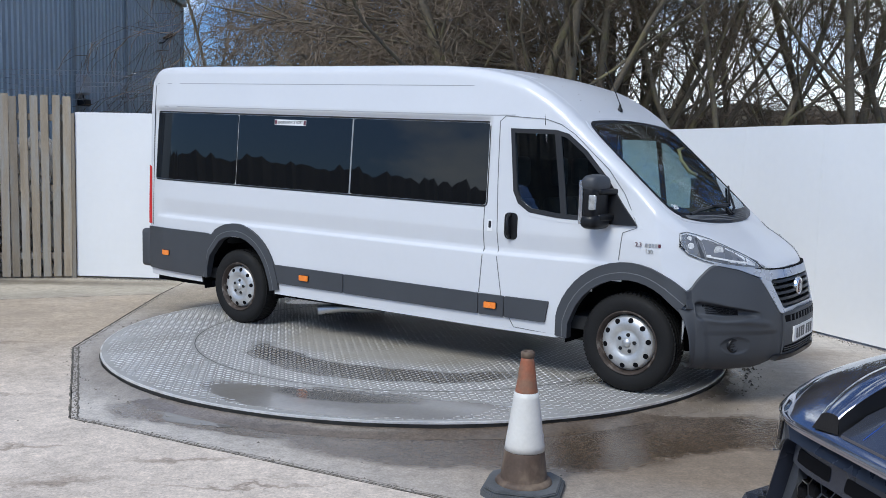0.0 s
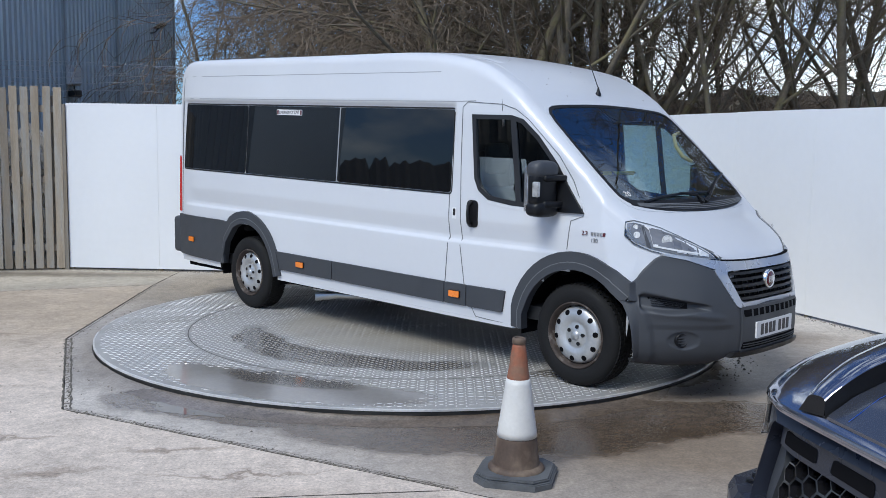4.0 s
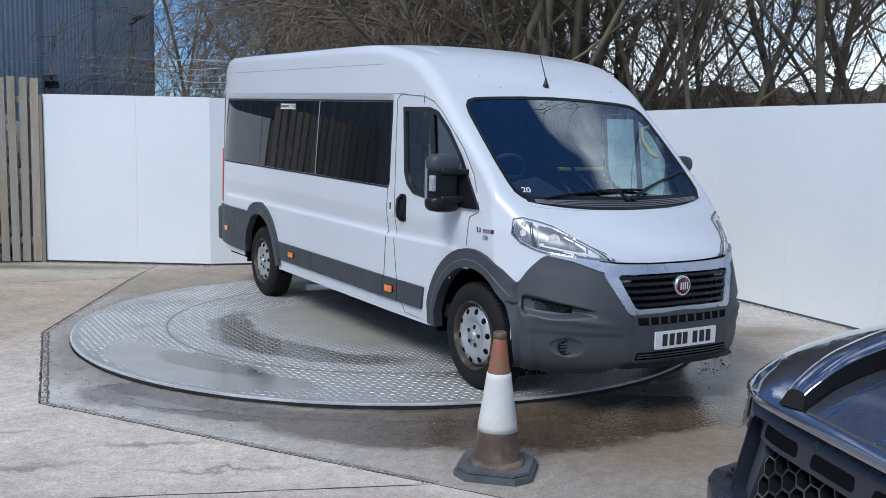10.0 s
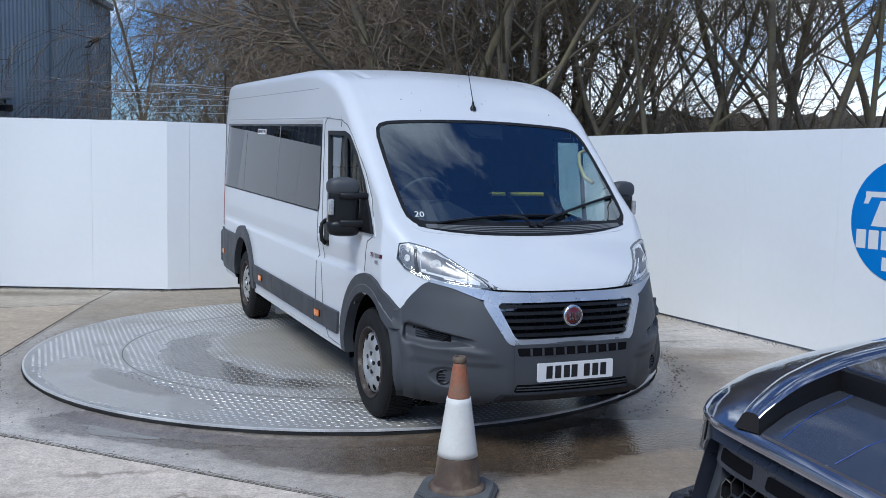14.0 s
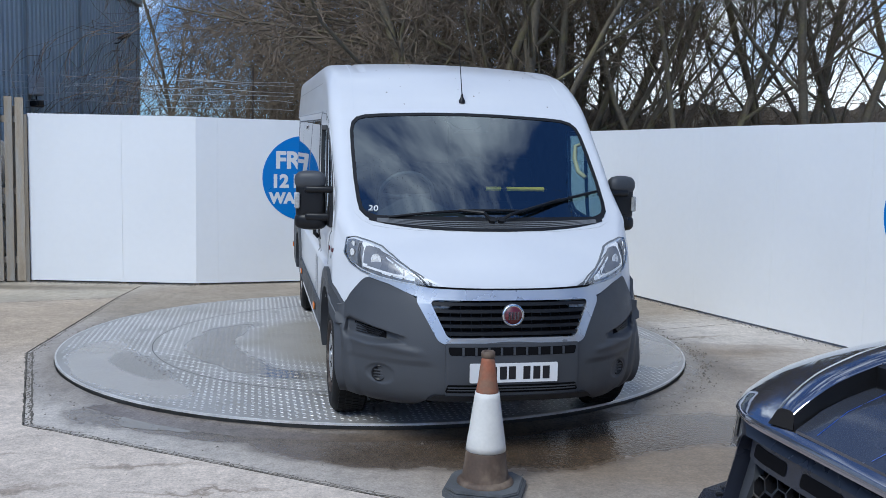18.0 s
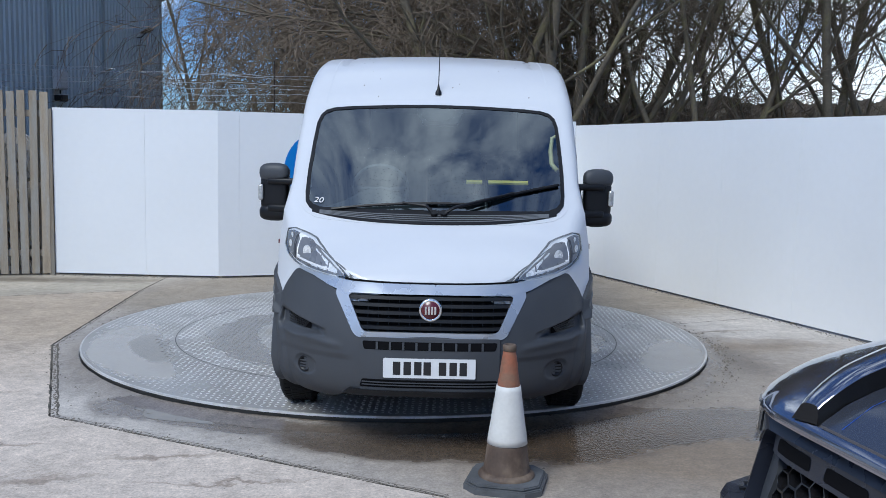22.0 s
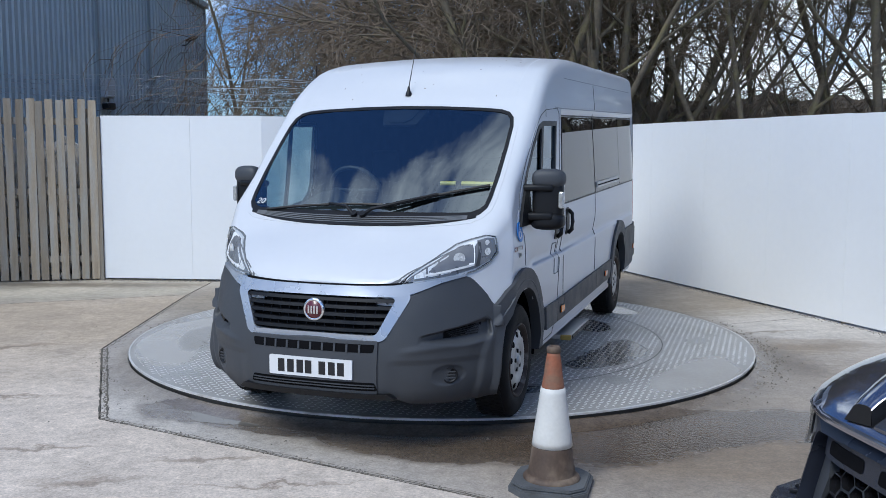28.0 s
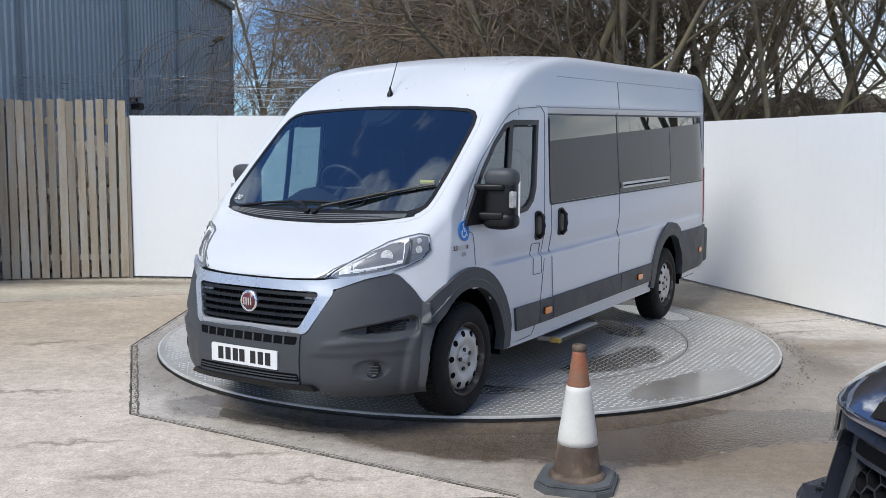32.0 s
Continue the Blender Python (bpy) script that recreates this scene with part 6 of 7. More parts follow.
def grit():
    rnd = random.Random(21)
    vs, fs = [], []

    def crumb(x, y, s):
        i = len(vs)
        z = -0.001
        for dx, dy, dz in ((-1, -0.8, 0), (1, -0.7, 0), (0.2, 1, 0), (0.05, 0.05, 1.0)):
            vs.append((x + dx * s * rnd.uniform(0.6, 1.2), y + dy * s * rnd.uniform(0.6, 1.2), z + dz * s * rnd.uniform(0.5, 1.1)))
        fs.extend(((i, i + 1, i + 3), (i + 1, i + 2, i + 3), (i + 2, i, i + 3)))

    for _ in range(900):      # swept up against the turntable
        a = rnd.uniform(-0.9, 0.9) if rnd.random() < 0.6 else rnd.uniform(2.6, 4.4)
        r = TABLE_R + 0.03 + abs(rnd.gauss(0, 0.12))
        crumb(TABLE[0] + r * math.cos(a), TABLE[1] + r * math.sin(a), rnd.uniform(0.003, 0.012))
    for _ in range(1500):     # along the foot of the hoardings
        t = rnd.random()
        if rnd.random() < 0.6:
            x, y = HB[0] + (HR[0] - HB[0]) * t, HB[1] + (HR[1] - HB[1]) * t
            nx, ny = -0.93, -0.36
        else:
            x, y = HL[0] + (HC[0] - HL[0]) * t, HL[1] + (HC[1] - HL[1]) * t
            nx, ny = 0, -1
        d = abs(rnd.gauss(0.0, 0.05))
        crumb(x + nx * d, y + ny * d, rnd.uniform(0.004, 0.014))
    for _ in range(2600):     # loose grit all over the yard
        crumb(rnd.uniform(-5, 4.5), rnd.uniform(3.6, 12), rnd.uniform(0.0012, 0.0045))
    for a_, b_, k_ in ((JU, JC, 420), (JC, JD, 160), ((-3.40, 11.15), JU, 130)):      # rubble of the worn joints
        d_ = Vector(b_) - Vector(a_)
        n_ = Vector((-d_.y, d_.x)).normalized()
        for _ in range(k_):
            q = Vector(a_) + d_ * rnd.random() + n_ * rnd.gauss(0.022, 0.018)
            crumb(q.x, q.y, rnd.uniform(0.003, 0.011))
    for _ in range(380):      # dark silt clods at the turntable's far edge
        a, r = rnd.gauss(-0.1, 0.25), TABLE_R + 0.04 + abs(rnd.gauss(0, 0.085))
        crumb(TABLE[0] + r * math.cos(a), TABLE[1] + r * math.sin(a), rnd.uniform(0.006, 0.020))
    for _ in range(26):       # the odd leaf and stone
        crumb(rnd.uniform(-3, 3), rnd.uniform(4.2, 9), rnd.uniform(0.008, 0.018))
    tagged(mesh_part("grit", vs, fs, M_GRIT), "loose grit and crumbs on the concrete yard", "grit", kind="stuff")


M_GRIT = surf("grit", (0.15, 0.132, 0.11), 0.9, var=0.5, scale=30, bump=0.0)
grit()


# ---- close-boarded timber fence ----
def timber_fence():
    p, q = (-9.4, 11.25), (-4.955, 12.385)
    m, length = wall_matrix(p, q)
    f = thing("timber_fence", m, "tall weathered timber fence of upright boards with gaps", "fence")
    rnd = random.Random(5)
    x = length - 0.102
    board = None
    while x > 0:
        h = 2.40 + rnd.uniform(-0.02, 0.02)
        bm = bmesh.new()
        w = 0.100 + rnd.uniform(-0.004, 0.004)
        box(bm, 0, w, -0.02, 0.0, 0.02, h, 0.003)
        b = part("board", bm, M_WOOD, f)
        b.matrix_basis = pose(x, rnd.uniform(-0.004, 0.004), 0, 0, rnd.uniform(-0.35, 0.35), 0)
        x -= 0.126 + rnd.uniform(-0.005, 0.005)
    for zz in (0.25, 1.15, 2.08):
        bm = bmesh.new()
        box(bm, 0, length - 0.01, 0.006, 0.05, zz, zz + 0.09, 0.004)
        part("rail", bm, M_WOOD, f)
    xx = 0.1
    while xx < length:
        bm = bmesh.new()
        box(bm, xx, xx + 0.09, 0.054, 0.14, 0, 2.3, 0.004)
        part("post", bm, M_WOOD, f)
        xx += 1.45
    bm = bmesh.new()
    box(bm, length - 0.012, length + 0.05, -0.012, 0.04, 0, 2.19, 0.003)
    part("end_batten", bm, M_WOOD, f)


timber_fence()


def timber_heap():
    bm = bmesh.new()
    rnd = random.Random(8)
    for i in range(420):
        x, y = rnd.uniform(-8.4, -5.1), rnd.uniform(12.6, 13.4)
        L = rnd.uniform(0.4, 1.1)
        m = pose(x, y, rnd.uniform(0.1, 1.7), rnd.uniform(-12, 12), rnd.uniform(20, 50) * rnd.choice((1, 1, -1)), rnd.uniform(-15, 15))
        box(bm, -L / 2, L / 2, -0.012, 0.012, -0.045, 0.045, 0, m)
    tagged(part("timber_offcuts", bm, M_PALEWOOD), "heap of pale broken timber behind the fence", "timber", kind="stuff")


M_PALEWOOD = surf("pale_timber", (0.68, 0.63, 0.56), 0.8, var=0.25, scale=6, bump=0.1)
timber_heap()


# ---- things on the warehouse wall ----
def floodlight():
    t = thing("floodlight", pose(BX, 23.0, 4.36), "black floodlight on a bracket on the grey wall", "floodlight")
    bm = bmesh.new()
    tube(bm, [(0.0, 0, -0.06), (0.10, 0, -0.05), (0.22, -0.01, 0.06)], 0.016, 8)
    part("bracket", bm, M_BLACK, t)
    bm = bmesh.new()
    box(bm, 0.12, 0.40, -0.11, 0.11, -0.025, 0.025, 0.012, pose(0, 0, 0.0, 0, -24, 0))
    part("housing", bm, M_BLACK, t)
    bm = bmesh.new()
    box(bm, 0.14, 0.38, -0.09, 0.09, -0.032, -0.026, 0, pose(0, 0, 0.0, 0, -24, 0))
    part("glass", bm, M_TINT, t)


def wall_box():
    t = thing("meter_box", pose(BX + 0.02, 17.9, 2.74), "grey plastic box on the warehouse wall", "box")
    bm = bmesh.new()
    box(bm, 0, 0.14, -0.20, 0.20, 0.0, 0.36, 0.02)
    part("case", bm, M_CLADBOX, t)
    bm = bmesh.new()
    box(bm, 0.141, 0.152, -0.18, 0.18, 0.02, 0.34, 0.004)
    part("lid", bm, M_CLADBOX, t)
    l = thing("bulkhead_lamp", pose(BX + 0.03, 17.9, 2.58), "small black bulkhead lamp under the box", "lamp")
    bm = bmesh.new()
    box(bm, 0, 0.16, -0.16, 0.16, -0.06, 0.08, 0.03, seg=2)
    part("hood", bm, M_BLACK, l)
    bm = bmesh.new()
    tube(bm, [(0.05, 0.05, 0.06), (0.05, 0.05, 0.20)], 0.015, 6)
    part("cable", bm, M_BLACK, l)


M_CLADBOX = surf("grey_box", (0.52, 0.53, 0.54), 0.5, var=0.06, bump=0.0)
floodlight()
wall_box()


# ---- barbed wire above the boards ----
def barbed_wire():
    w = thing("barbed_wire", None, "slack strands of barbed wire on thin posts", "wire")
    rnd = random.Random(3)
    for k, z in enumerate((2.42, 2.52, 2.60, 2.67, 2.75, 2.80)):
        pts = []
        x = -9.5
        while x < -1.5:
            pts.append((x, 13.35 + 0.06 * math.sin(x * 2 + k) + (12.4 - 13.35) * 0, z + 0.05 * noise.noise((x * 0.8, k * 3.1, 0)) + 0.02 * noise.noise((x * 4, k * 1.7, 2)) - 0.02 * (x + 5)))
            x += 0.12
        bm = bmesh.new()
        tube(bm, pts, 0.0042, 3, cap=False)
        s_ = part("strand", bm, M_STEEL, w)
        vs, fs = [], []
        for p in pts[::1]:
            if rnd.random() < 0.7:
                a = rnd.uniform(0, 6.28)
                d = Vector((0.3, math.cos(a), math.sin(a))) * 0.018
                c = Vector(p)
                i = len(vs)
                vs += [tuple(c - d), tuple(c + d), tuple(c + d + Vector((0.005, 0, 0.004)))]
                fs.append((i, i + 1, i + 2))
        mesh_part("barbs", vs, fs, M_STEEL, s_)["kind"] = "stuff"
    for x in (-9.4, -2.15):
        bm = bmesh.new()
        tube(bm, [(x, 13.36, 0), (x, 13.36, 2.95)], 0.011, 6)
        part("post", bm, M_RUST, w)


barbed_wire()


# ---- round blue signs on the boards ----
def round_sign(name, wall_p, wall_q, along, z, r, label):
    m, length = wall_matrix(wall_p, wall_q)
    sgn = thing(name, m @ pose(along, -0.003, z, 90, 0, 0), label, "sign")
    bm = bmesh.new()
    lathe(bm, [(r, -0.002), (r, 0.002), (r - 0.006, 0.003), (0, 0.003)], 64, "Z")
    part("disc", bm, M_BLUE, sgn)
    return sgn


sl = round_sign("offer_sign", HC, HB, 1.43, 1.425, 0.57, "round blue vinyl sign with white capital letters")
for body, size, x, y in (("FR", 0.31, -0.40, 0.23), ("12 M", 0.235, -0.455, -0.05), ("WAR", 0.19, -0.47, -0.275)):
    word("letters", body, size, M_VINYL_W, sl, pose(x, y, 0.0035), "white vinyl letters", bold=0.012, extrude=0.0008, align="LEFT")
sr = round_sign("dealer_sign", HB, HR, 6.49, 1.33, 0.55, "round blue vinyl sign with white shapes")
shapes = [[(-0.40, 0.20), (0.40, 0.20), (0.40, 0.25), (-0.40, 0.25)], [(-0.42, 0.14), (-0.37, 0.14), (-0.34, 0.20), (-0.40, 0.20)], [(-0.33, -0.06), (-0.12, -0.06), (-0.05, 0.17), (-0.24, 0.17)]]
shapes += [[(x, -0.265), (x + 0.105, -0.265), (x + 0.105, -0.095), (x, -0.095)] for x in (-0.48, -0.345, -0.21, -0.075, 0.06, 0.195, 0.33)]
shapes += [[(x, -0.45), (x + 0.09, -0.45), (x + 0.09, -0.33), (x, -0.33)] for x in (-0.19, -0.07, 0.05)]
for poly in shapes:
    bm = bmesh.new()
    prism(bm, poly, 0.003, 0.0045)
    part("white_bar", bm, M_VINYL_W, sr)


# ---- traffic cone ----
def traffic_cone():
    c = thing("traffic_cone", pose(0.455, 4.765, 0, 0, 0, -14), "dirty brown and white traffic cone on a grey rubber base", "cone")
    bm = bmesh.new()
    oct_ = [(0.205, -0.13), (0.205, 0.13), (0.13, 0.205), (-0.13, 0.205), (-0.205, 0.13), (-0.205, -0.13), (-0.13, -0.205), (0.13, -0.205)]
    prism(bm, oct_, 0.0, 0.035)
    prism(bm, [(x * 0.93, y * 0.93) for x, y in oct_], 0.035, 0.052)
    bmesh.ops.bevel(bm, geom=[e for e in bm.edges if abs(e.verts[0].co.z - e.verts[1].co.z) < 1e-5 and e.verts[0].co.z > 0.01], offset=0.006, segments=2, affect="EDGES")
    part("base", bm, M_CONE_K, c, "heavy grey rubber base")
    def r(z):
        return 0.128 + (0.033 - 0.128) * (z - 0.052) / (0.72 - 0.052)
    def ring(name, z0, z1, mt, grow, lab):
        bm = bmesh.new()
        k = 10
        lathe(bm, [(r(z0) + grow - 0.012, z0)] + [(r(z0 + (z1 - z0) * i / k) + grow + 0.0015 * noise.noise((i * 0.7, z0 * 9, 0)), z0 + (z1 - z0) * i / k) for i in range(k + 1)] + [(r(z1) + grow - 0.010, z1)], 40, "Z")
        return part(name, bm, mt, c, lab, smooth=True)
    ring("foot", 0.050, 0.235, M_CONE_B, 0.0, "grimy brown lower cone")
    ring("sleeve", 0.228, 0.535, M_CONE_W, 0.004, "scuffed white reflective sleeve")
    ring("top", 0.525, 0.722, M_CONE_O, 0.0, "faded orange top")
    bm = bmesh.new()
    lathe(bm, [(0.026, 0.715), (0.036, 0.718), (0.037, 0.745), (0.030, 0.752), (0.022, 0.750), (0.020, 0.70)], 28, "Z")
    part("collar", bm, M_CONE_B, c, smooth=True)
    bm = bmesh.new()
    lathe(bm, [(0.150, 0.048), (0.150, 0.060), (0.136, 0.075), (0.122, 0.078)], 36, "Z")
    part("flange", bm, M_CONE_B, c, smooth=True)


traffic_cone()


# ---- the dark car whose nose stands beside the camera: x forward, y to its left ----
def dark_car():
    car = thing("dark_car", pose(1.045, 1.885, 0, 0, 0, 190), "glossy dark blue car with a bonnet scoop and honeycomb grille", "car")
    HW = 1.0

    def hood_z(x, y):
        a = abs(y) / HW
        z = smooth_table([(-1.7, 1.31), (-1.2, 1.29), (-0.8, 1.26), (-0.4, 1.21), (-0.15, 1.15), (-0.04, 1.095), (0.0, 1.055), (0.03, 1.0)], x)
        return z - 0.012 * a * a - 0.035 * max(0, a - 0.75) ** 1.6 / 0.11

    def front_x(y):
        a = abs(y) / HW
        return -0.03 * a * a - 0.26 * max(0, a - 0.55) ** 2 / 0.2

    bm = bmesh.new()
    rows = []
    for i in range(31):
        y = -HW + 2 * HW * i / 30
        fx = front_x(y)
        col = []
        for j in range(22):
            t = j / 21
            d = -1.75 * t ** 1.7
            col.append(bm.verts.new((fx + d, y, hood_z(d, y))))
        rows.append([bm.verts.new((fx - 0.010, y, hood_z(0, y) - 0.016))] + col)
    for u, v in zip(rows, rows[1:]):
        for j in range(22):
            bm.faces.new((u[j], u[j + 1], v[j + 1], v[j]))
    for e in (0, 30):
        low = [bm.verts.new((w.co.x, w.co.y + (-0.03 if e == 0 else 0.03), w.co.z - 0.12)) for w in rows[e]]
        low2 = [bm.verts.new((w.co.x, w.co.y + (-0.05 if e == 0 else 0.05), 0.42)) for w in rows[e]]
        for j in range(22):
            for a_, b_ in ((rows[e], low), (low, low2)):
                q = (a_[j], a_[j + 1], b_[j + 1], b_[j])
                bm.faces.new(q if e == 30 else q[::-1])
    bmesh.ops.recalc_face_normals(bm, faces=bm.faces[:])
    part("bonnet", bm, M_CARPAINT, car, "glossy dark blue bonnet and wing", smooth=True)
    # cabin mass behind
    bm = bmesh.new()
    box(bm, -4.3, -1.74, -0.90, 0.90, 0.35, 1.28, 0.06, seg=2)
    part("body", bm, M_CARPAINT, car, smooth=True)
    bm = bmesh.new()
    v_ = box(bm, -4.1, -1.78, -0.74, 0.74, 1.26, 1.78, 0.05, seg=2)
    for w in bm.verts:
        k = (w.co.z - 1.26) / 0.52
        w.co.x += (-0.55 if w.co.x > -2.9 else 0.2) * k
        w.co.y *= 1 - 0.14 * k
    part("cab", bm, M_TINT, car, smooth=True)
    # scoop: raised horns either side of a sunk satin panel
    H = lambda x, y, o: (x, y, hood_z(x, y) + o)
    for sg in (-1, 1):
        pth = [(-0.020, 0.425), (-0.08, 0.430), (-0.16, 0.438), (-0.28, 0.448), (-0.46, 0.46), (-0.64, 0.465), (-0.85, 0.46), (-1.1, 0.44)]
        wid = [0.042, 0.050, 0.058, 0.066, 0.072, 0.07, 0.06, 0.05]
        hgt = [0.050, 0.060, 0.070, 0.078, 0.080, 0.072, 0.06, 0.02]
        fine = []
        for i in range(len(pth) - 1):
            for k in range(4):
                t = k / 4
                fine.append(tuple(a + (b - a) * t for a, b in zip((*pth[i], wid[i], hgt[i]), (*pth[i + 1], wid[i + 1], hgt[i + 1]))))
        fine.append((*pth[-1], wid[-1], hgt[-1]))
        bm = bmesh.new()
        rows = []
        for i, (x, y, w, h) in enumerate(fine):
            a, b = fine[max(i - 1, 0)], fine[min(i + 1, len(fine) - 1)]
            d = Vector((b[0] - a[0], b[1] - a[1])).normalized()
            n = Vector((d.y, -d.x))
            if n.y < 0:
                n = -n
            sec = ((1.6, 0.0), (1.1, 0.5), (0.75, 0.88), (0.3, 1.0), (-0.35, 1.0), (-0.7, 0.93), (-0.82, 0.80))
            rows.append([bm.verts.new(H(x + n.x * w * s_, (y + n.y * w * s_) * sg, h * q)) for s_, q in sec])
        for u, v in zip(rows, rows[1:]):
            for j in range(len(u) - 1):
                bm.faces.new((u[j], u[j + 1], v[j + 1], v[j]))
        walls = [(w[-1].co.copy(), fine[i]) for i, w in enumerate(rows)]
        nose = [w.co.copy() for w in rows[0]]
        bmesh.ops.recalc_face_normals(bm, faces=bm.faces[:])
        for f in bm.faces:
            f.smooth = True
        part("scoop_horn", bm, M_CARPAINT, car, "raised gloss bonnet scoop edge")
        bm = bmesh.new()
        ring = [bm.verts.new(p) for p in nose] + [bm.verts.new(H(nose[-1].x, nose[-1].y, 0.0))]
        bm.faces.new(ring)
        part("horn_cap", bm, M_BLACK, car)
        # horn's inner wall coloured black, in place of the dark reflection on its paint
        vs, fs = [], []
        for p, q in walls:
            vs += [tuple(p), (p.x, p.y - sg * 0.004, hood_z(p.x, p.y) - 0.01)]
        fs = [(2 * i, 2 * i + 1, 2 * i + 3, 2 * i + 2) for i in range(len(walls) - 1)]
        mesh_part("scoop_wall_shade", vs, fs, M_BLACK, car)
    panel = [(-0.022, -0.375), (-0.022, 0.375), (-0.30, 0.395), (-0.46, 0.405), (-0.46, -0.405), (-0.30, -0.395)]
    patch("scoop_panel", panel, H, M_PANEL, car, 0.006, 0.008, 0.08, "glossy sunk scoop panel")
    step = [(-0.27, -0.42), (-0.27, 0.42), (-1.15, 0.40), (-1.15, -0.40)]
    patch("scoop_step", rounded(step, 0.03), H, M_CARPAINT, car, 0.066, 0.072, 0.1, "raised gloss panel behind the scoop")
    patch("scoop_lip", [(-0.255, -0.39), (-0.255, 0.39), (-0.275, 0.39), (-0.275, -0.39)], H, M_BLACK, car, 0.060, 0.062, 0.1)
    # blue reflections along the panel's edges, drawn as thin coloured bars
    for sg in (-1, 1):
        for line in ([(-0.03, sg * 0.30), (-0.12, sg * 0.315), (-0.25, sg * 0.335)], [(-0.03, sg * 0.10), (-0.10, sg * 0.085), (-0.25, sg * 0.07)]):
            pts = [Vector(H(*q, 0.0075)) for q in line]
            bm = bmesh.new()
            tube(bm, pts, 0.0008, 5)
            part("blue_reflection", bm, M_DEEPBLUE, car)

    # front: frame, slots, honeycomb
    def F(y, z, o):
        prof = smooth_table([(0.40, 0.0), (0.55, 0.01), (0.75, -0.02), (0.90, -0.06), (0.985, -0.075), (1.05, -0.08)], z)
        return (front_x(y) + prof + o, y, z)
    patch("bonnet_shadow_gap", [(-0.78, 1.000), (0.78, 1.000), (0.76, 1.06), (-0.76, 1.06)], F, M_DARK, car, 0.012, 0.02, 0.06)
    outer = rounded([(-0.76, 0.50), (0.76, 0.50), (0.80, 0.80), (0.79, 0.95), (0.74, 1.018), (-0.74, 1.018), (-0.79, 0.95), (-0.80, 0.80)], 0.05, 5)
    inner = rounded([(-0.70, 0.56), (0.70, 0.56), (0.755, 0.78), (0.745, 0.92), (0.69, 0.985), (-0.69, 0.985), (-0.745, 0.92), (-0.755, 0.78)], 0.045, 5)
    fr = patch("grille_frame", outer, F, M_SATIN, car, 0.05, 0.10, hole=inner, label="satin dark grille frame")
    patch("grille_back", shrink(inner, -0.02), F, M_DARK, fr, -0.06, 0.01, 0.08)
    bar = [(-0.68, 0.915), (0.68, 0.915), (0.69, 0.992), (-0.69, 0.992)]
    patch("slot_bar", bar, F, M_SATIN, fr, 0.018, 0.05, 0.06)
    # slots are not cut: near-black plates on the bar paint their shade
    for y, w in ((-0.55, 0.09), (-0.305, 0.09), (0.0, 0.15), (0.305, 0.09), (0.55, 0.09)):
        patch("slot", rounded([(y - w, 0.930), (y + w, 0.930), (y + w * 0.95, 0.968), (y - w * 0.95, 0.968)], 0.012), F, M_DARK, fr, 0.0205, 0.004, 0.06)
    for sg in (-1, 1):
        patch("side_plate", [(sg * 0.68, 0.62), (sg * 0.735, 0.70), (sg * 0.735, 0.89), (sg * 0.66, 0.90), (sg * 0.64, 0.86)], F, M_GREY, fr, 0.0, 0.03, 0.06)
    R = 0.036
    for row in range(14):
        for k in range(-7, 8):
            y = (k + 0.5 * (row % 2)) * 3 * R
            z = 0.885 - row * 0.866 * R * 0.86
            if abs(y) > 0.64 or z < 0.58:
                continue
            hexo = [(y + 1.0 * R * math.cos(radians(60 * a)), z + 0.86 * R * math.sin(radians(60 * a))) for a in range(6)]
            hexi = [(y + 0.88 * R * math.cos(radians(60 * a)), z + 0.74 * R * math.sin(radians(60 * a))) for a in range(6)]
            patch("honeycomb_cell", hexo, F, M_GLOSSK, fr, 0.0, 0.04, hole=hexi, smooth=False)
    # headlamps wrap the corners
    for sg in (-1, 1):
        lp = [(sg * 0.72, 0.965), (sg * 0.80, 0.905), (sg * 0.895, 0.90), (sg * 0.905, 0.985), (sg * 0.85, 1.02), (sg * 0.755, 1.025)]
        lm = patch("headlamp", lp, F, M_LAMPBACK, car, 0.055, 0.09, 0.04, "clear wrap-round headlamp")
        patch("lamp_mask", [(sg * 0.77, 0.945), (sg * 0.87, 0.925), (sg * 0.88, 0.97), (sg * 0.79, 1.0)], F, M_BLACK, lm, 0.062, 0.01, 0.04)
        lens = patch("lens", lp, F, M_LENS, lm, 0.075, 0.02, 0.04)
        lens.visible_shadow = False
    for sg in (-1, 1):
        patch("corner_panel", [(sg * 0.78, 0.66), (sg * 0.995, 0.66), (sg * 0.995, 0.95), (sg * 0.90, 0.93), (sg * 0.80, 0.93)], F, M_SATIN, car, 0.0, 0.06, 0.05)
    # bumper ledge below
    bm = bmesh.new()
    plan = [(-0.38, 1.01), (-0.17, 0.985), (-0.06, 0.93), (-0.005, 0.80), (0.02, 0.40), (0.025, 0.0)]
    plan = plan + [(x, -y) for x, y in plan[-2::-1]]
    loops = []
    for z, dx, dy in ((0.34, -0.06, 0.96), (0.42, 0.0, 1.0), (0.70, 0.0, 1.0), (0.735, -0.012, 0.985), (0.74, -0.06, 0.93)):
        loops.append([bm.verts.new((x + dx, y * dy, z - (0.02 if abs(y) < 0.5 else 0))) for x, y in plan])
    for u, v in zip(loops, loops[1:]):
        for i in range(len(u) - 1):
            bm.faces.new((u[i], u[i + 1], v[i + 1], v[i]))
    bm.faces.new([w for w in loops[-1]] + [bm.verts.new((-0.40, -0.9, 0.74)), bm.verts.new((-0.40, 0.9, 0.74))])
    bmesh.ops.recalc_face_normals(bm, faces=bm.faces[:])
    bump = part("bumper", bm, M_SATIN, car, "satin dark bumper ledge")
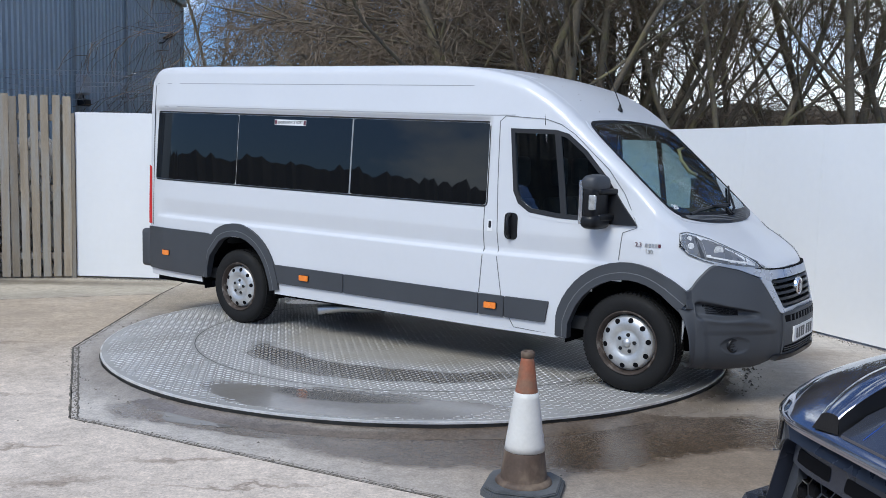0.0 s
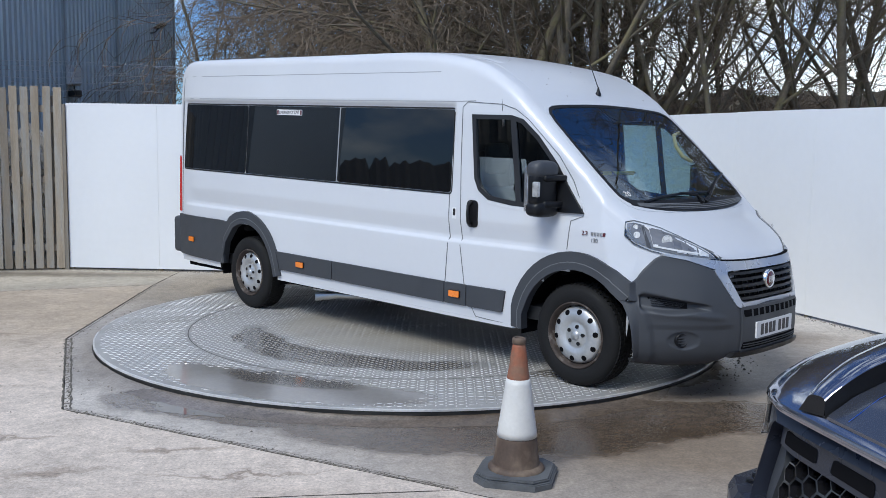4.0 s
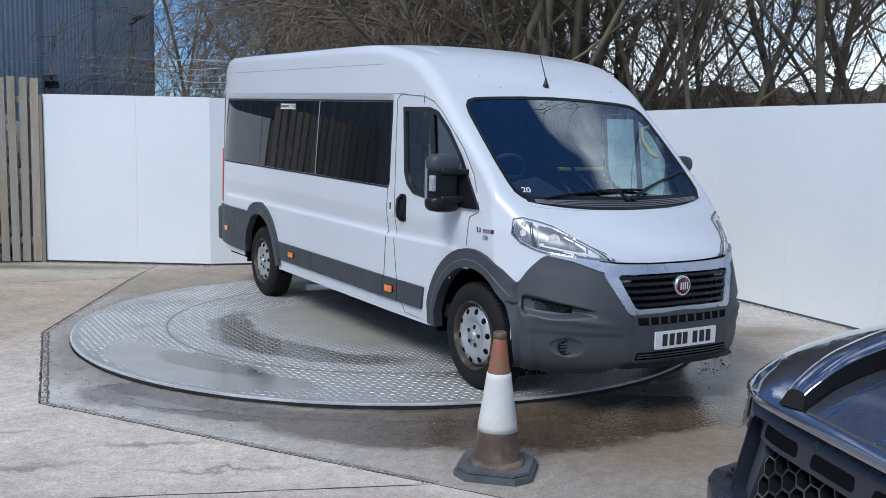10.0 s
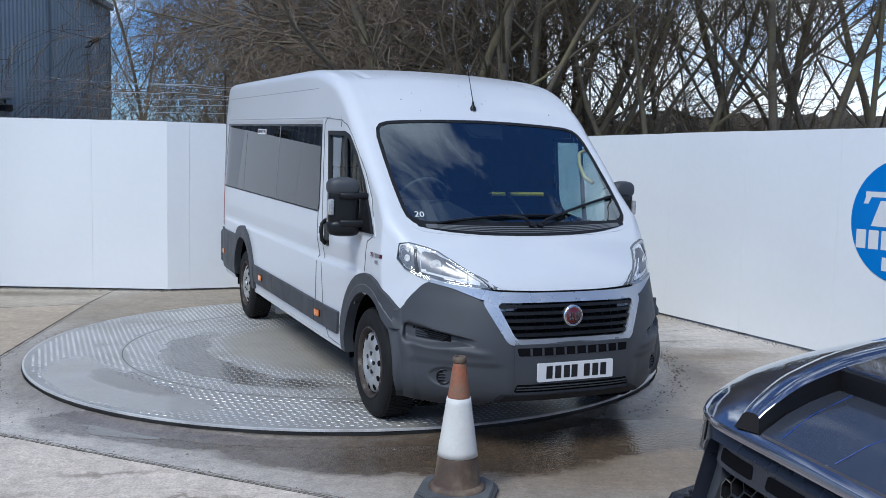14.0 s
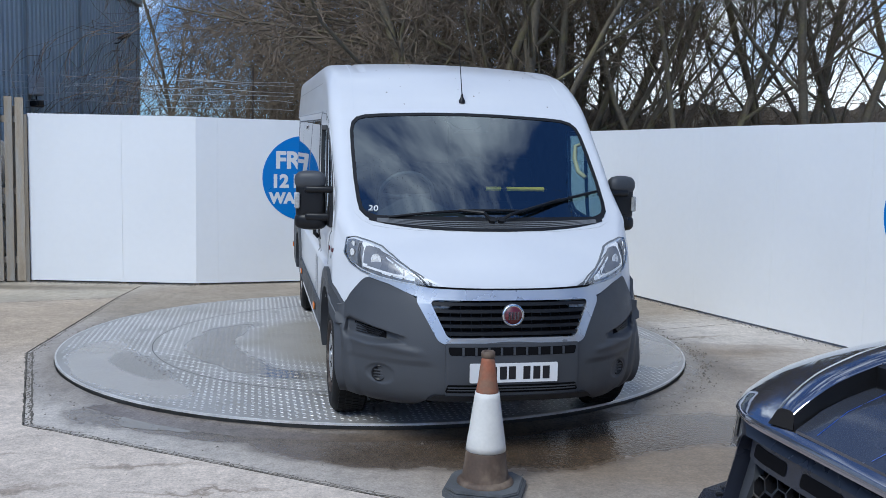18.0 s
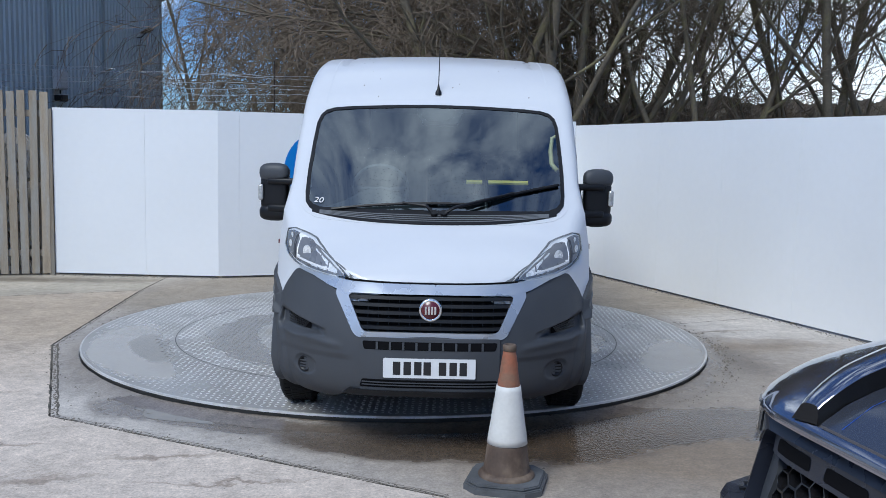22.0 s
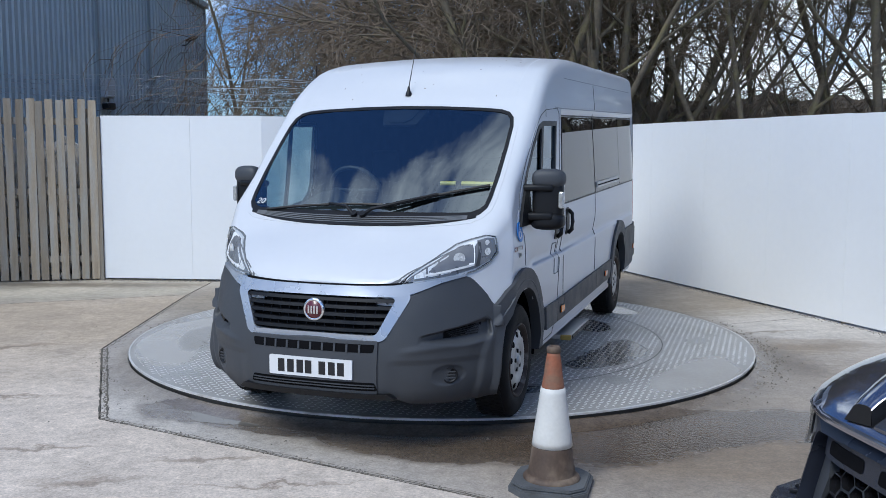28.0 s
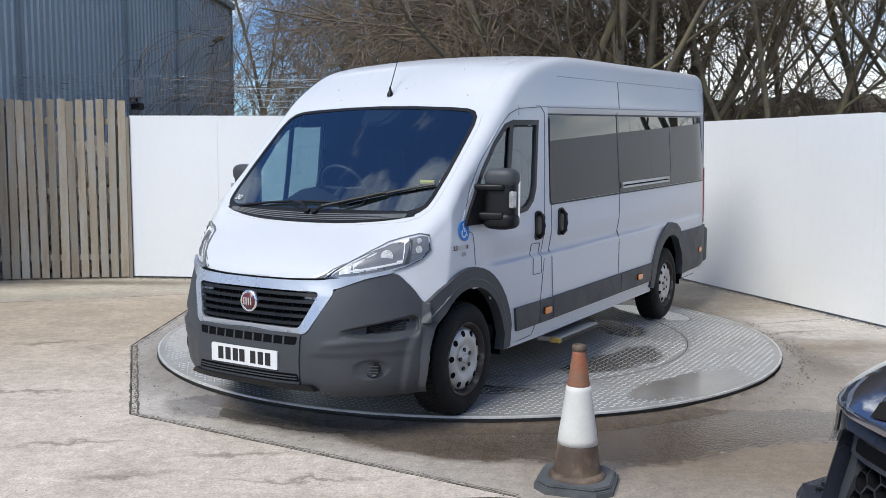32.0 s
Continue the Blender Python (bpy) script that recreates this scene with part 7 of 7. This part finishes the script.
    for sg in (-1, 1):
        for x, y in ((-0.13, 0.89), (-0.09, 0.85)):
            bm = bmesh.new()
            lathe(bm, [(0.012, 0.0), (0.012, 0.006), (0.0, 0.008)], 12, "Z", (x, sg * y, 0.739))
            part("bolt", bm, M_BLACK, bump)
        for xw in (-0.85, -3.6):
            bm = bmesh.new()
            lathe(bm, [(0.22, sg * 0.72), (0.34, sg * 0.70), (0.36, sg * 0.76), (0.36, sg * 0.88), (0.33, sg * 0.93), (0.22, sg * 0.92), (0.0, sg * 0.90)], 32, "Y", (xw, 0, 0.36))
            part("wheel", bm, M_RUBBER, car, smooth=True)


dark_car()


# ---- bare trees behind the boards ----
def grow(rnd, base, direction, length, radius, level, levels, wood, twig, droop=0.0, spread=1.0, few=0):
    """One limb as a bent tapering bar, with its side shoots; thick limbs go to wood, thin ones to twig."""
    k = 7 if level == 0 else (5 if level < 3 else 4)
    pts, p, d = [Vector(base)], Vector(base), Vector(direction).normalized()
    wob = 0.075 + 0.08 * level
    for i in range(k):
        d = (d + Vector((rnd.gauss(0, wob), rnd.gauss(0, wob), rnd.gauss(0, wob) * 0.7 + (0.10 if level else 0.03) - droop * level * 0.05))).normalized()
        p = p + d * (length / k)
        pts.append(p.copy())
    taper = 0.45 if level < 2 else 0.25
    radii = [radius * (1 - (1 - taper) * i / k) for i in range(k + 1)]
    (wood if level < 2 else twig).append((pts, radii, 7 if level == 0 else (5 if level == 1 else 3)))
    if level >= levels:
        return
    n = max(2, (5, 6, 6, 5, 4)[level] - few + rnd.randint(0, 2))
    for j in range(n):
        t = rnd.uniform(0.28 if level == 0 else 0.15, 1.0)
        i = min(int(t * k), k - 1)
        q = pts[i].lerp(pts[i + 1], t * k - i)
        axis = (pts[i + 1] - pts[i]).normalized()
        side = Vector((rnd.gauss(0, 1), rnd.gauss(0, 1), rnd.gauss(0, 0.6)))
        side = (side - axis * side.dot(axis)).normalized()
        nd = (axis * rnd.uniform(0.55, 1.0) + side * rnd.uniform(0.5, 1.0) * spread).normalized()
        grow(rnd, q, nd, length * rnd.uniform(0.42, 0.68), max(radius * rnd.uniform(0.32, 0.5) * (1 - 0.4 * t), 0.0065), level + 1, levels, wood, twig, droop, spread, few)


def bars(items):
    vs, fs = [], []
    for pts, radii, n in items:
        first = len(vs)
        for i, p in enumerate(pts):
            d = (pts[min(i + 1, len(pts) - 1)] - pts[max(i - 1, 0)]).normalized()
            a = d.cross(Vector((0.31, 0.2, 0.93)))
            a = a.normalized() if a.length > 0.05 else Vector((1, 0, 0))
            b = d.cross(a)
            for q in range(n):
                t = 2 * math.pi * q / n
                v = p + radii[i] * (math.cos(t) * a + math.sin(t) * b)
                vs.append((v.x, v.y, v.z))
        for i in range(len(pts) - 1):
            for q in range(n):
                u = first + i * n
                fs.append((u + q, u + (q + 1) % n, u + n + (q + 1) % n, u + n + q))
    return vs, fs


def make_tree(seed, stems, height, radius, lean, levels, label, droop=0.0, spread=1.0, few=0):
    rnd = random.Random(seed)
    wood, twig = [], []
    for s_ in range(stems):
        a = 2 * math.pi * s_ / stems + rnd.uniform(-0.5, 0.5)
        off = 0.0 if stems == 1 else 0.22
        ln = lean * rnd.uniform(0.5, 1.2)
        grow(rnd, (off * math.cos(a), off * math.sin(a), -0.1), (ln * math.cos(a), ln * math.sin(a), 1), height * rnd.uniform(0.8, 1.1), radius * rnd.uniform(0.7, 1.1), 0, levels, wood, twig, droop, spread, few)
    t = thing("bare_tree", None, label, "tree", "trees behind the boards")
    mesh_part("trunk", *bars(wood), M_BARK, t, smooth=True)
    mesh_part("crown", *bars(twig), M_TWIG, t, "crown of fine bare twigs")
    return t


T_MULTI = make_tree(2, 6, 7.6, 0.086, 0.46, 4, "leafless multi-stemmed tree with brown-green bark", 0.0, 1.0, 1)
T_STEM = make_tree(41, 4, 9.0, 0.11, 0.42, 4, "tall leafless tree with leaning lichened trunks", 0.0, 0.95, 1)
T_ARCH = make_tree(7, 4, 5.6, 0.13, 0.9, 4, "leafless spreading tree with long arching boughs", 0.6, 1.2, 1)
T_FINE = make_tree(12, 1, 7.5, 0.10, 0.05, 4, "slender leafless tree with fine grey twigs", 0.0, 0.8, 0)
T_OLD = make_tree(23, 2, 8.0, 0.17, 0.28, 4, "old leafless tree with two thick trunks", 0.0, 0.9, 1)



def bough_tree():
    """A leaning trunk whose long boughs reach out low to one side."""
    rnd = random.Random(77)
    wood, twig = [], []
    for lx, ly, h, r in ((0.05, 0.0, 5.8, 0.13), (0.18, 0.1, 6.0, 0.10), (-0.12, 0.2, 5.8, 0.09), (0.3, -0.1, 5.5, 0.08)):
        grow(rnd, (lx * 0.4, ly, -0.1), (lx, ly, 1), h, r, 0, 3, wood, twig, 0.0, 1.0, 1)
    for k in range(13):
        z = rnd.uniform(1.9, 3.6)
        grow(rnd, (rnd.uniform(-0.3, 0.15), 0, z), (-1, rnd.uniform(-0.02, 0.5), rnd.uniform(0.02, 0.28)), rnd.uniform(3.2, 5.6), rnd.uniform(0.032, 0.056), 1, 4, wood, twig, 1.9, 0.7, 1)
    t = thing("bare_tree", None, "leafless tree with long low boughs reaching sideways", "tree", "trees behind the boards")
    mesh_part("trunk", *bars(wood), M_BARK, t, smooth=True)
    mesh_part("crown", *bars(twig), M_TWIG, t, "crown of fine bare twigs")
    return t


T_BOUGH = bough_tree()

PLANT = [
    (T_BOUGH, 1.3, 16.6, 0, 1.0), (T_BOUGH, 2.9, 18.2, 8, 1.05), (T_FINE, -2.6, 25.5, 100, 0.95),
    (T_MULTI, 5.2, 17.4, 20, 1.0), (T_STEM, 7.6, 17.6, 80, 1.0), (T_ARCH, 2.4, 18.0, 200, 1.0), (T_ARCH, 1.0, 16.8, 60, 1.12), (T_MULTI, 4.0, 18.6, 330, 0.95), (T_FINE, -5.6, 30.5, 0, 1.05), (T_OLD, 3.6, 21.0, 250, 0.95),
    (T_MULTI, 9.6, 18.4, 140, 1.05),
    (T_STEM, 12.6, 21.5, 100, 1.1), (T_ARCH, 0.0, 18.8, 100, 1.05), (T_ARCH, -0.9, 21.0, 300, 1.0), (T_OLD, 0.9, 22.0, 30, 1.0),
    (T_FINE, -4.1, 30.0, 120, 1.05), (T_FINE, -7.6, 33.0, 220, 1.1), (T_FINE, -2.4, 27.0, 300, 1.0), (T_OLD, 5.0, 27.0, 170, 1.0),
    (T_MULTI, 1.8, 27.0, 60, 1.0), (T_ARCH, -5.0, 37.0, 20, 1.1), (T_MULTI, -1.0, 34.0, 250, 1.0), (T_FINE, -9.8, 38.0, 60, 1.1),
]
used = set()
for src, x, y, turn, size in PLANT:
    m = pose(x, y, -0.05, 0, 0, turn)
    if src.name in used:
        c = copy_thing(src, m)
        c.scale = (size, size, size)
    else:
        used.add(src.name)
        src.matrix_basis = m
        src.scale = (size, size, size)


def thicket():
    """Brambles, saplings and far woods that close the view between the trunks."""
    rnd = random.Random(31)
    items = []
    for _ in range(3600):
        y = rnd.uniform(19, 44)
        x = rnd.uniform(-0.42 if y > 27 else -0.25, 0.62) * y
        far = (y - 19) / 25
        h = rnd.uniform(1.0, 2.6) + far * rnd.uniform(0.4, 1.6)
        d = Vector((rnd.gauss(0, 0.35), rnd.gauss(0, 0.35), 1)).normalized()
        z0 = rnd.uniform(0.2, 1.6)
        p = Vector((x, y, z0))
        pts = [p]
        k = 3
        for i in range(k):
            d = (d + Vector((rnd.gauss(0, 0.3), rnd.gauss(0, 0.3), rnd.gauss(0, 0.2)))).normalized()
            p = p + d * h / k * rnd.uniform(0.4, 0.9)
            pts.append(p)
        r = rnd.uniform(0.004, 0.013) * (1 + far)
        items.append((pts, [r, r * 0.8, r * 0.6, r * 0.3], 3))
        for j in range(3):
            q = pts[rnd.randint(0, 2)]
            e = (d + Vector((rnd.gauss(0, 1), rnd.gauss(0, 1), rnd.gauss(0.2, 0.6)))).normalized()
            l = h * rnd.uniform(0.2, 0.5)
            items.append(([q, q + e * l * 0.5 + Vector((0, 0, 0.05)), q + e * l], [r * 0.6, r * 0.45, r * 0.25], 3))
    # the dense belt close behind the boards
    for _ in range(8500):
        y = rnd.uniform(17.5, 33)
        x = rnd.uniform(-0.12, 0.72) * y
        h = rnd.uniform(0.9, 2.9) * (1.0 if x < 0.2 * y else 0.72)
        z0 = rnd.uniform(0.6, 1.5) + 0.07 * (y - 17.5) + 0.5 * noise.noise((x * 0.35, y * 0.35, 3))
        d = Vector((rnd.gauss(0, 0.5), rnd.gauss(0, 0.4), rnd.uniform(0.5, 1))).normalized()
        p = Vector((x, y, z0))
        pts = [p]
        for i in range(3):
            d = (d + Vector((rnd.gauss(0, 0.35), rnd.gauss(0, 0.35), rnd.gauss(0, 0.25)))).normalized()
            p = p + d * h * rnd.uniform(0.2, 0.42)
            pts.append(p)
        r = rnd.uniform(0.004, 0.012) * (1 + 0.04 * (y - 17))
        items.append((pts, [r, r * 0.8, r * 0.6, r * 0.3], 3))
        for j in range(4):
            q = pts[rnd.randint(0, 2)]
            e = (d + Vector((rnd.gauss(0, 1), rnd.gauss(0, 1), rnd.gauss(0.2, 0.6)))).normalized()
            l = h * rnd.uniform(0.2, 0.5)
            items.append(([q, q + e * l * 0.5 + Vector((0, 0, 0.04)), q + e * l], [r * 0.6, r * 0.45, r * 0.25], 3))
    tagged(mesh_part("thicket", *bars(items), M_TWIG), "brown winter thicket of saplings and brambles", "thicket", kind="stuff")


thicket()


def wooded_rise():
    """The dim wooded bank far behind, carried on unseen round the yard to darken reflections."""
    vs, fs = [], []
    k = 1080
    for i in range(k + 1):
        a = radians(-60 + 360 * i / k)
        r = 62.0
        g = min(1.0, max(0.0, (math.degrees(a) + 12) / 12))
        # taller on the unseen sides, added so the van's windows mirror something dark
        g += 1.0 * min(1.0, max(0.0, (math.degrees(a) - 75) / 20), max(0.0, (290 - math.degrees(a)) / 20))
        h = 3.4 + 2.0 * g + 0.7 * noise.noise((i * 0.11, 0, 4)) + 0.6 * noise.noise((i * 0.7, 2, 4)) + 0.8 * noise.noise((i * 2.7, 5, 4))
        for q, (dr, hz) in enumerate(((0, -0.5), (2.0, 0.6 * h), (5.0, h))):
            vs.append(((r + dr) * math.sin(a), (r + dr) * math.cos(a), hz + 0.25 * noise.noise((i * 1.3, q * 3.0, 9))))
    for i in range(k):
        for q in range(2):
            u = 3 * i + q
            fs.append((u, u + 3, u + 4, u + 1))
    tagged(mesh_part("wooded_rise", vs, fs, M_WOODS), "far brown bank of leafless woodland, its unseen sides added to darken reflections", "woods", kind="structure")


M_WOODS = surf("far_woods", (0.048, 0.037, 0.027), 0.95, var=0.55, scale=0.8, fine=6, bump=0.0, tint=(0.06, 0.052, 0.034))
wooded_rise()


# ---- what stands behind the camera and closes the yard ----
def far_side():
    b = thing("far_shed", None, "long low grey industrial shed across the yard", "building")
    bm = bmesh.new()
    box(bm, -34, 34, -46, -40, 0, 4.2, 0.05)
    part("wall", bm, M_CLAD, b)
    bm = bmesh.new()
    box(bm, -34.3, 34.3, -46.3, -39.7, 4.2, 4.55, 0.05)
    part("roof_edge", bm, M_HOARD, b, "pale roof edge")
    for i in range(6):
        bm = bmesh.new()
        box(bm, -28 + 11 * i, -24 + 11 * i, -39.99, -39.9, 0, 3.4, 0.02)
        part("roller_door", bm, M_CLADBOX, b)


far_side()


def west_side():
    b = thing("low_warehouse", None, "long low warehouse with a pale roof beyond the yard", "building")
    bm = bmesh.new()
    box(bm, -104, -92, -70, 60, 0, 4.0, 0.05)
    part("wall", bm, M_CLAD, b)
    bm = bmesh.new()
    box(bm, -104.5, -91.5, -70.5, 60.5, 4.0, 4.5, 0.05)
    part("roof_edge", bm, M_HOARD, b)
    p = thing("pylon", pose(-700, -170, 0), "tall lattice electricity pylon far off", "pylon")
    bm = bmesh.new()
    for sx in (-1, 1):
        for sy in (-1, 1):
            tube(bm, [(sx * 4, sy * 4, 0), (sx * 1.3, sy * 1.3, 26), (sx * 0.6, sy * 0.6, 42)], 0.35, 4)
    for k in range(8):
        z0, z1 = 26.0 * k / 8, 26.0 * (k + 1) / 8
        w0, w1 = 4 - 2.7 * z0 / 26, 4 - 2.7 * z1 / 26
        for sy in (-1, 1):
            tube(bm, [(-w0, sy * w0, z0), (w1, sy * w1, z1)], 0.25, 3)
            tube(bm, [(w0, sy * w0, z0), (-w1, sy * w1, z1)], 0.25, 3)
    part("lattice", bm, M_DARKSTEEL, p)
    for z, w in ((27, 8.5), (33, 10), (39, 7)):
        bm = bmesh.new()
        tube(bm, [(0, -w, z), (0, 0, z + 1.4), (0, w, z)], 0.45, 4)
        part("cross_arm", bm, M_DARKSTEEL, p)


west_side()


def parked_van(x, y, turn, paint, label, h):
    v = thing("parked_van", pose(x, y, 0, 0, 0, turn), label, "van", "vans parked across the yard")
    prof = [(-2.4, 0.35), (2.35, 0.35), (2.5, 0.75), (2.2, 1.0), (1.5, 1.12), (0.75, h * 0.96), (0.5, h), (-2.3, h), (-2.45, h * 0.9)]
    bm = bmesh.new()
    prism(bm, prof, -0.9, 0.9, Matrix(((1, 0, 0, 0), (0, 0, 1, 0), (0, 1, 0, 0), (0, 0, 0, 1))))
    bmesh.ops.recalc_face_normals(bm, faces=bm.faces[:])
    bmesh.ops.bevel(bm, geom=bm.edges[:], offset=0.06, segments=2, affect="EDGES")
    part("body", bm, paint, v, smooth=True)
    for sg in (-1, 1):
        bm = bmesh.new()
        prism(bm, [(-0.25, 1.1), (1.35, 1.12), (0.72, h * 0.9), (-0.25, h * 0.9)], sg * 0.902, sg * 0.91, Matrix(((1, 0, 0, 0), (0, 0, 1, 0), (0, 1, 0, 0), (0, 0, 0, 1))))
        part("side_window", bm, M_TINT, v)
        for wx in (1.5, -1.5):
            bm = bmesh.new()
            lathe(bm, [(0.0, sg * 0.90), (0.2, sg * 0.92), (0.32, sg * 0.91), (0.32, sg * 0.72)], 24, "Y", (wx, 0, 0.32))
            part("wheel", bm, M_RUBBER, v, smooth=True)


parked_van(-17.0, 3.5, 80, M_DARKSTEEL, "dark parked panel van across the yard", 1.9)
parked_van(-17.5, 0.4, 84, M_CARPAINT, "dark blue parked van across the yard", 1.75)
parked_van(-16.5, 6.6, 78, M_CLAD, "grey parked van across the yard", 1.95)
parked_van(-18.0, -3.0, 85, M_CARPAINT, "dark parked car-sized van across the yard", 1.6)


# ---- what moves ----
TURN = [
    (0.0, -35.25), (0.5, -36.51), (1.0, -37.74), (1.5, -38.98), (2.0, -40.25), (2.5, -41.54), (4.5, -46.61), (5.0, -47.84),
    (5.5, -49.01), (6.0, -50.19), (6.5, -51.45), (7.0, -52.71), (7.5, -53.97), (8.0, -55.29), (8.5, -56.65), (9.0, -57.98),
    (9.5, -59.29), (10.0, -60.52), (10.5, -61.71), (11.0, -62.97), (11.5, -64.25), (12.0, -65.53), (12.5, -66.80), (13.0, -68.08),
    (13.5, -69.30), (15.5, -74.42), (16.0, -75.71), (16.5, -77.00), (17.0, -78.34), (17.5, -79.70), (18.0, -80.94), (18.5, -82.21),
    (19.0, -83.54), (19.5, -84.89), (20.0, -86.25), (20.5, -87.58), (21.0, -88.86), (21.5, -90.21), (22.0, -91.58), (22.5, -92.90),
    (23.0, -94.22), (23.5, -95.54), (24.0, -96.87), (24.5, -98.25), (25.0, -99.69), (25.5, -101.04), (27.5, -106.24), (28.0, -107.51),
    (28.5, -108.76), (29.0, -110.02), (29.5, -111.33), (30.0, -112.68), (30.5, -114.09), (31.0, -115.50), (31.5, -116.84), (32.0, -118.16),
]
VAN_AT = (2.36, 0.356)      # the front axle's middle on the turntable


def motions():
    deck, ride = [], []
    for t, a in TURN:
        m = pose(TABLE[0], TABLE[1], 0, 0, 0, a)
        deck.append((t, m))
        ride.append((t, m @ pose(VAN_AT[0], VAN_AT[1], TABLE[2], 0, 0, 0)))
    walk(table, deck)
    walk(van, ride)


motions()
